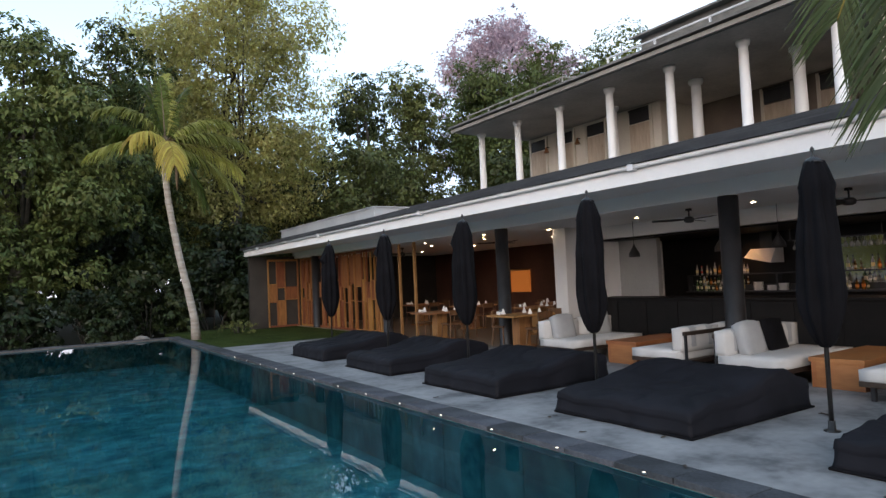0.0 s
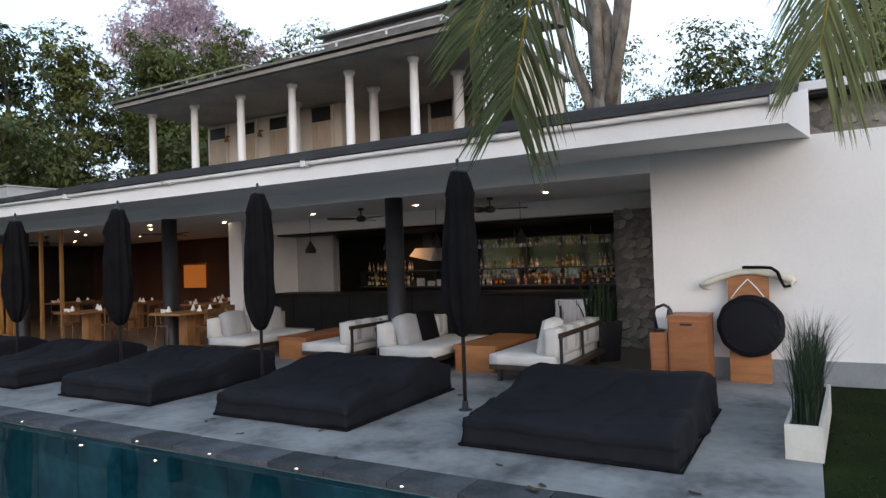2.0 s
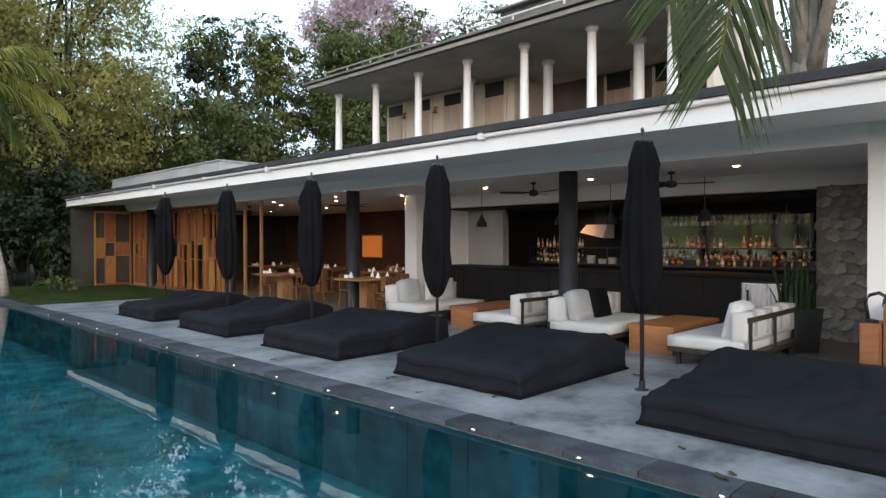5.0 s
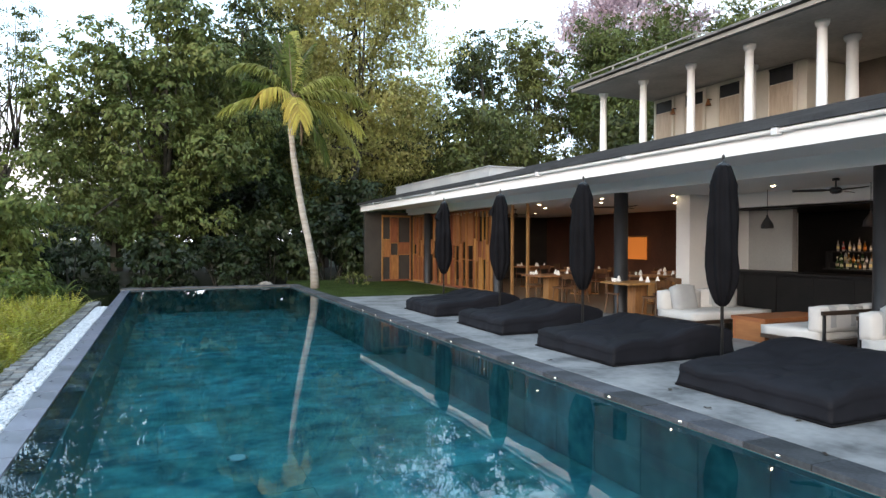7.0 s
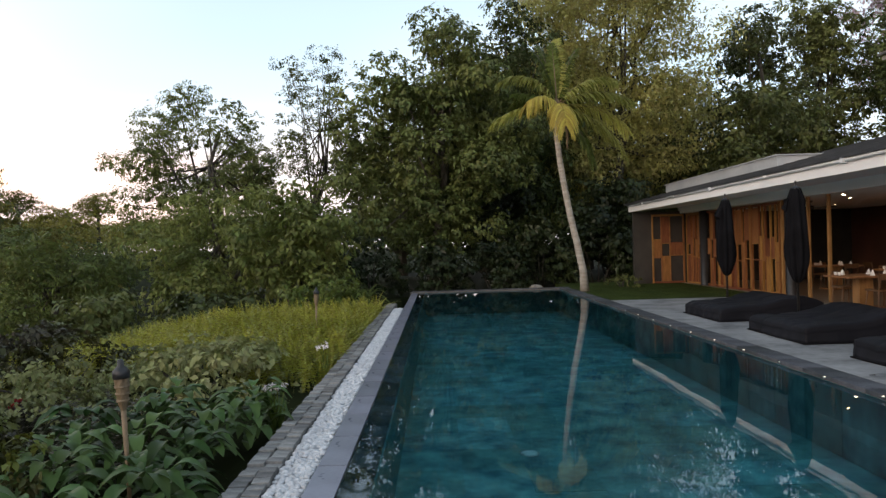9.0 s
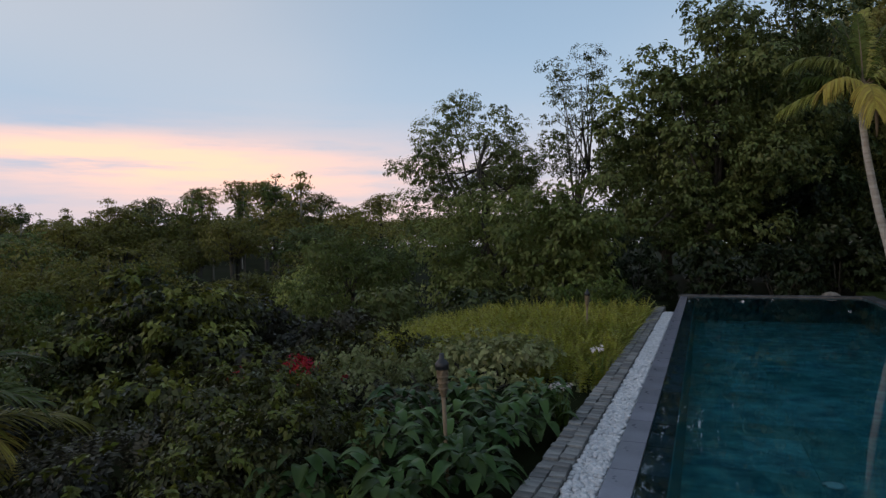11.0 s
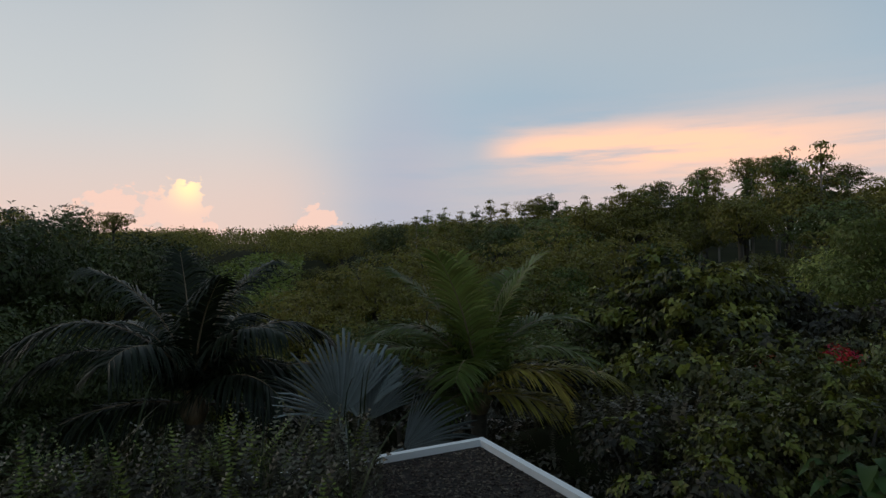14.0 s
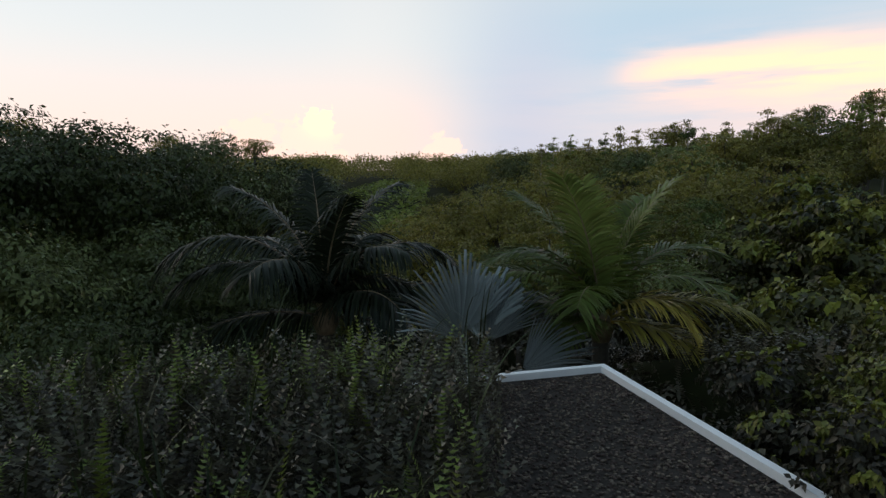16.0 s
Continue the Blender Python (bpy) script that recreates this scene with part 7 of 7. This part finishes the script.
# rounded olive crowns that stand clear of their neighbours
for a, d, e, r in ((70.5, 38, -1.3, 4.4), (66, 50, -0.3, 5.4), (60.5, 44, -0.9, 5.2), (54.5, 52, 0.4, 5.8), (48.5, 46, 0.2, 5.0), (63, 30, -3.6, 3.6), (57, 33, -3.0, 3.8)):
    wood_at(a, d, e, r, 2, 0.85)
# slender layered trees that stand above the far tree line
for n, (a, d, e, r) in enumerate(((36.2, 90, 6.3, 8.5), (41.5, 100, 4.3, 6.5), (44.3, 105, 3.7, 5.5), (47.5, 95, 3.8, 6.5), (50.5, 102, 3.2, 5.0), (52.2, 110, 3.4, 5.5), (53.8, 110, 3.0, 5.0), (56.2, 108, 3.3, 6.0), (57.4, 112, 2.8, 4.6),
                                 (59, 108, 3.0, 5.4), (61.6, 110, 2.8, 5.0), (63.0, 112, 2.4, 4.4), (64.5, 112, 2.7, 5.2), (67, 115, 2.0, 4.6), (39, 95, 4.9, 7.0), (46, 100, 4.2, 6.5), (43.0, 88, 5.0, 7.5), (49.2, 92, 4.2, 6.5), (55.0, 98, 3.6, 6.0), (60.4, 104, 3.3, 5.5), (66.0, 108, 2.5, 5.0), (34.2, 86, 6.6, 8.5))):
    wood_at(a, d, e, r, 8 + n % 2)
# broad crowns that close the ridge below them
for n, (a, d, r) in enumerate(((30, 84, 6.4), (33.5, 90, 6.8), (36.5, 86, 6.0), (39.5, 92, 6.8), (42.5, 86, 6.2), (45, 94, 6.6), (48, 88, 6.0), (51, 96, 6.0), (54.5, 98, 5.6), (59, 102, 5.4), (64, 106, 5.0))):
    wood_at(a, d, skyline(a) - 1.5, r, (4, 5, 6, 7)[n % 4], 0.95)
# a second rank behind the pool and the pavilion
for x, y, s, k in ((-3, 48, 12, 1), (3, 50, 15, 1), (11, 50, 14, 2), (17, 48, 13, 0), (24, 50, 14, 1), (31, 52, 14, 0), (40, 54, 15, 2), (14, 42, 12, 1), (0, 42, 12, 1), (50, 50, 15, 0)):
    put_tree(k not in used, k, x, y, -1.5, s, rng.uniform(0, 360), 0.85)
    used.add(k)


# far woods to the horizon: one sheet of leaf clumps
P, D, L = [], [], []
rng = np.random.default_rng(210)
for d0, d1, n, size in ((130, 190, 13000, 0.48), (190, 300, 12000, 0.72), (300, 520, 9000, 1.2)):
    a = np.radians(rng.uniform(5, 125, n))
    d = rng.uniform(d0, d1, n)
    keep = ~((np.degrees(a) > 79.5) & (np.degrees(a) < 84.5) & (d < 260))
    a, d = a[keep], d[keep]
    x, y = EYE[0] - d * np.sin(a), EYE[1] + d * np.cos(a)
    top = 1.7 + d * np.tan(np.radians(np.interp(np.degrees(a), [5, 40, 60, 75, 90, 125], [2.4, 2.0, 1.0, 0.5, 0.55, 1.5]))) * (0.72 if d0 < 190 else 0.95)
    cell = {130: 8.0, 190: 10.0, 300: 15.0}[d0]
    dome = np.array([min(noise.voronoi((u / cell, w / cell, 1.0))[0][0], 0.9) for u, w in zip(x, y)])
    wav = np.array([noise.noise((u * 0.05, w * 0.05, 1.0)) for u, w in zip(x, y)])
    z = top + wav * d * 0.010 + cell * (0.28 - 0.75 * dome ** 2) - rng.random(n)[keep] ** 2 * cell * 0.35
    for j in range(10):
        P.append(np.stack([x, y, z], 1) + rng.normal(size=(len(x), 3)) * size * [1.6, 1.6, 0.7])
        D.append(unit(rng.normal(size=(len(x), 3)) + [0, 0, 0.2]))
        L.append(np.full(len(x), size))
P, D, L = np.concatenate(P), np.concatenate(D), np.concatenate(L)
V, T = leaf_mesh(P, D, L, L * 0.6, rng)
tagged(raw_part("far_woods", V, T, L_olive, None), "distant wooded valley reaching the horizon", "woods", kind="stuff")

# the meadow that shows between the woods
rng = np.random.default_rng(215)
n = 5200
a, d = np.radians(rng.uniform(77, 87, n)), rng.uniform(110, 275, n)
x, y = EYE[0] - d * np.sin(a), EYE[1] + d * np.cos(a)
P = np.stack([x, y, np.array([land(u, w) for u, w in zip(x, y)]) - 0.1], 1)
D = unit(rng.normal(size=(n, 3)) * [1, 1, 0.1] + [0, 0, 0.25])
V, T = leaf_mesh(P, D, rng.uniform(0.9, 1.8, n), 0.8, rng, droop=0.1)
tagged(raw_part("meadow_grass", V, T, L_meadow, None), "bright green meadow grass between the woods", "grass", kind="stuff")

# grass blades on the lawns
rng = np.random.default_rng(220)
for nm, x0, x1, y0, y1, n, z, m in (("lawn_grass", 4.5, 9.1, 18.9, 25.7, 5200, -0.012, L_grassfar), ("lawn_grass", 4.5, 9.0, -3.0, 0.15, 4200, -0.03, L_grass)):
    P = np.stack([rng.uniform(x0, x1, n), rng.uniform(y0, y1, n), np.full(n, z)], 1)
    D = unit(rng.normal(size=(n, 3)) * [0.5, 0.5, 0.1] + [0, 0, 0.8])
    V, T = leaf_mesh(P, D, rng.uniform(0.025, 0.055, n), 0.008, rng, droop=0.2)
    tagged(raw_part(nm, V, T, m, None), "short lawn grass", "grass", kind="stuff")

# ---- pieces of paving, pool and stonework ----
rng = np.random.default_rng(400)
cop = structure("coping", boxm(4.09, 0.63, -0.30, 4.42, 24.8, -0.05), M_mortar, "dark slate coping along the pool")
stone_mesh = mesh_of("coping_stone", boxm(-0.17, -0.297, -0.05, 0.17, 0.297, 0.0, bevel=0.008), M_coping)
for k in range(40):
    shared("coping_stone", stone_mesh, cop, pose(4.25, 0.93 + 0.603 * k, 0.0 + rng.uniform(-0.003, 0.002), 0, 0, rng.uniform(-0.3, 0.3)))
end_mesh = mesh_of("coping_stone", boxm(-0.297, -0.16, -0.05, 0.297, 0.16, 0.0, bevel=0.008), M_coping)
cop_s = structure("coping_south", boxm(-1.0, 0.63, -0.30, 4.08, 0.98, -0.05), M_mortar, "dark slate coping at the pool's near end")
for k in range(8):
    shared("coping_stone", end_mesh, cop_s, pose(-0.62 + 0.603 * k, 0.81, 0.0))
cop_n = structure("coping_north", boxm(-1.6, 24.82, -0.30, 4.42, 25.06, -0.03), M_mortar, "thin dark rim at the pool's far end")
far_mesh = mesh_of("coping_stone", boxm(-0.297, -0.10, -0.02, 0.297, 0.10, 0.02, bevel=0.006), M_coping)
for k in range(10):
    shared("coping_stone", far_mesh, cop_n, pose(-1.25 + 0.603 * k, 24.94, -0.012))
# west ledge: wet slate slabs, white pebbles, rough pavers
led = structure("ledge", boxm(-1.54, 0.63, -0.30, -1.305, 24.8, -0.105), M_mortar, "wet slate overflow ledge beside the water")
slab_mesh = mesh_of("slab", boxm(-0.115, -0.395, -0.03, 0.115, 0.395, 0.0, bevel=0.004), M_ledge)
wet_mesh = mesh_of("slab", boxm(-0.117, -0.395, -0.05, 0.117, 0.395, 0.0, bevel=0.004), M_wetledge)
for k in range(30):
    shared("slab", slab_mesh, led, pose(-1.178, 1.03 + 0.803 * k, -0.072 + rng.uniform(-0.006, 0.003)))
    shared("slab", wet_mesh, led, pose(-1.418, 1.03 + 0.803 * k, -0.050 + rng.uniform(-0.002, 0.002)))
strip = structure("pebble_channel", boxm(-1.82, -0.4, -0.30, -1.55, 18.9, -0.09), M_white, "overflow channel filled with white pebbles")
ico = bmesh.new()
bmesh.ops.create_icosphere(ico, subdivisions=1, radius=1.0)
iv = np.array([w.co[:] for w in ico.verts])
it = np.array([[w.index for w in f.verts] for f in ico.faces])
ico.free()


def pebbles(n, x0, x1, y0, y1, z, r0, r1, squash=0.6):
    c = np.stack([rng.uniform(x0, x1, n), rng.uniform(y0, y1, n), np.full(n, z) + rng.uniform(-0.012, 0.008, n)], 1)
    r = rng.uniform(r0, r1, (n, 1, 1)) * rng.uniform(0.75, 1.25, (n, 1, 3)) * [1, 1, squash]
    V = (c[:, None] + iv[None] * r).reshape(-1, 3)
    T = (it[None] + len(iv) * np.arange(n)[:, None, None]).reshape(-1, 3)
    return V, T


V, T = pebbles(6500, -1.81, -1.56, 2.4, 18.88, -0.07, 0.018, 0.036)
tagged(raw_part("pebbles", V, T, M_pebble, None, smooth=True), "white pebbles filling the overflow channel", "pebbles", kind="stuff")
walkw = structure("paving_west", boxm(-2.12, -0.4, -0.30, -1.83, 20.5, -0.075), M_mortar, "rough dark stone paving strip beside the planting")
pav_mesh = mesh_of("paver", boxm(-0.066, -0.052, -0.05, 0.066, 0.052, 0.0, bevel=0.007), M_paver)
for k in range(146):
    for j in range(2):
        shared("paver", pav_mesh, walkw, pose(-1.905 - 0.142 * j + rng.uniform(-0.006, 0.006), 3.4 + 0.116 * k + 0.05 * j, -0.04 + rng.uniform(-0.012, 0.012), rng.uniform(-2.5, 2.5), rng.uniform(-2.5, 2.5), rng.uniform(-3, 3)))
# pool floor tiles
tile_mesh = mesh_of("tile", boxm(-0.365, -0.369, -0.01, 0.365, 0.369, 0.0, bevel=0.002), M_tile)
for i in range(7):
    for j in range(32):
        shared("tile", tile_mesh, pool, pose(-0.68 + 0.732 * i, 1.38 + 0.74 * j, -0.888 + rng.uniform(-0.002, 0.001)))
wtile = mesh_of("tile", boxm(-0.01, -0.36, -0.39, 0.0, 0.36, 0.39, bevel=0.004), M_tile)
for j in range(32):
    shared("tile", wtile, pool, pose(4.078, 1.38 + 0.74 * j, -0.49))


# stone cladding on the pier and the garden wall
def cladding(parent, x, y0, y1, z0, z1, size, limit):
    meshes = []
    for k in range(6):
        r = np.random.default_rng(500 + k)
        bm = bmesh.new()
        n = int(r.integers(5, 8))
        ring = [(math.cos(t) * r.uniform(0.52, 0.66) * 1.2, math.sin(t) * r.uniform(0.46, 0.60)) for t in (2 * math.pi * (i + r.uniform(-0.2, 0.2)) / n for i in range(n))]
        a = [bm.verts.new((0, u * size, w * size)) for u, w in ring]
        b = [bm.verts.new((-0.009, u * size * 0.95, w * size * 0.95)) for u, w in ring]
        for i in range(n):
            bm.faces.new((a[i], a[(i + 1) % n], b[(i + 1) % n], b[i]))
        bm.faces.new(b)
        meshes.append(mesh_of("stone", bm, M_stone))
    count, row, z = 0, 0, z0 + size * 0.45
    while z < z1 - size * 0.3 and count < limit:
        y = y0 + size * (0.5 + 0.5 * (row % 2))
        while y < y1 - size * 0.35 and count < limit:
            shared("stone", meshes[int(rng.integers(0, 6))], parent, pose(x + rng.uniform(-0.004, 0.004), y, z, rng.uniform(-40, 40), 0, 0) @ Matrix.Diagonal((1, rng.uniform(0.8, 1.35), rng.uniform(0.7, 1.2), 1)))
            count += 1
            y += size * rng.uniform(1.0, 1.15)
        z += size * 0.92
        row += 1


cladding(bpy.data.objects["stone_pier"], 11.6, 2.02, 3.25, 0.0, 2.44, 0.19, 90)
cladding(bpy.data.objects["wall_stone"], 12.1, -3.2, 1.2, 1.4, 4.02, 0.24, 220)
# gravel on the low roof
V, T = pebbles(17000, -6.9, -2.2, -0.2, 2.85, -0.426, 0.009, 0.018)
tagged(raw_part("gravel", V, T, M_stonechip, None), "loose dark gravel on the low roof", "gravel", kind="stuff")

# a few fallen leaves on the deck and the coping
rng = np.random.default_rng(520)
bm = bmesh.new()
rim = [bm.verts.new((0.055 * math.cos(t) * (1 + 0.25 * math.cos(t)), 0.024 * math.sin(t), 0.006 + 0.012 * math.sin(2 * t) ** 2)) for t in (2 * math.pi * k / 10 for k in range(10))]
mid = bm.verts.new((0.0, 0.0, 0.004))
for k in range(10):
    bm.faces.new((rim[k], rim[(k + 1) % 10], mid))
leaf_fallen = mesh_of("fallen_leaf", bm, M_deadleaf)
for k in range(15):
    x, y = (rng.uniform(4.15, 4.95), rng.uniform(0.3, 9.0)) if k < 11 else (rng.uniform(4.6, 8.4), rng.uniform(0.2, 9.0))
    ob = new("fallen_leaf", leaf_fallen)
    ob.matrix_basis = pose(x, y, 0.004, 0, 0, rng.uniform(0, 360)) @ Matrix.Scale(rng.uniform(0.5, 1.3), 4)
    tagged(ob, "dry brown fallen leaf on the paving", "leaf", "fallen leaves")
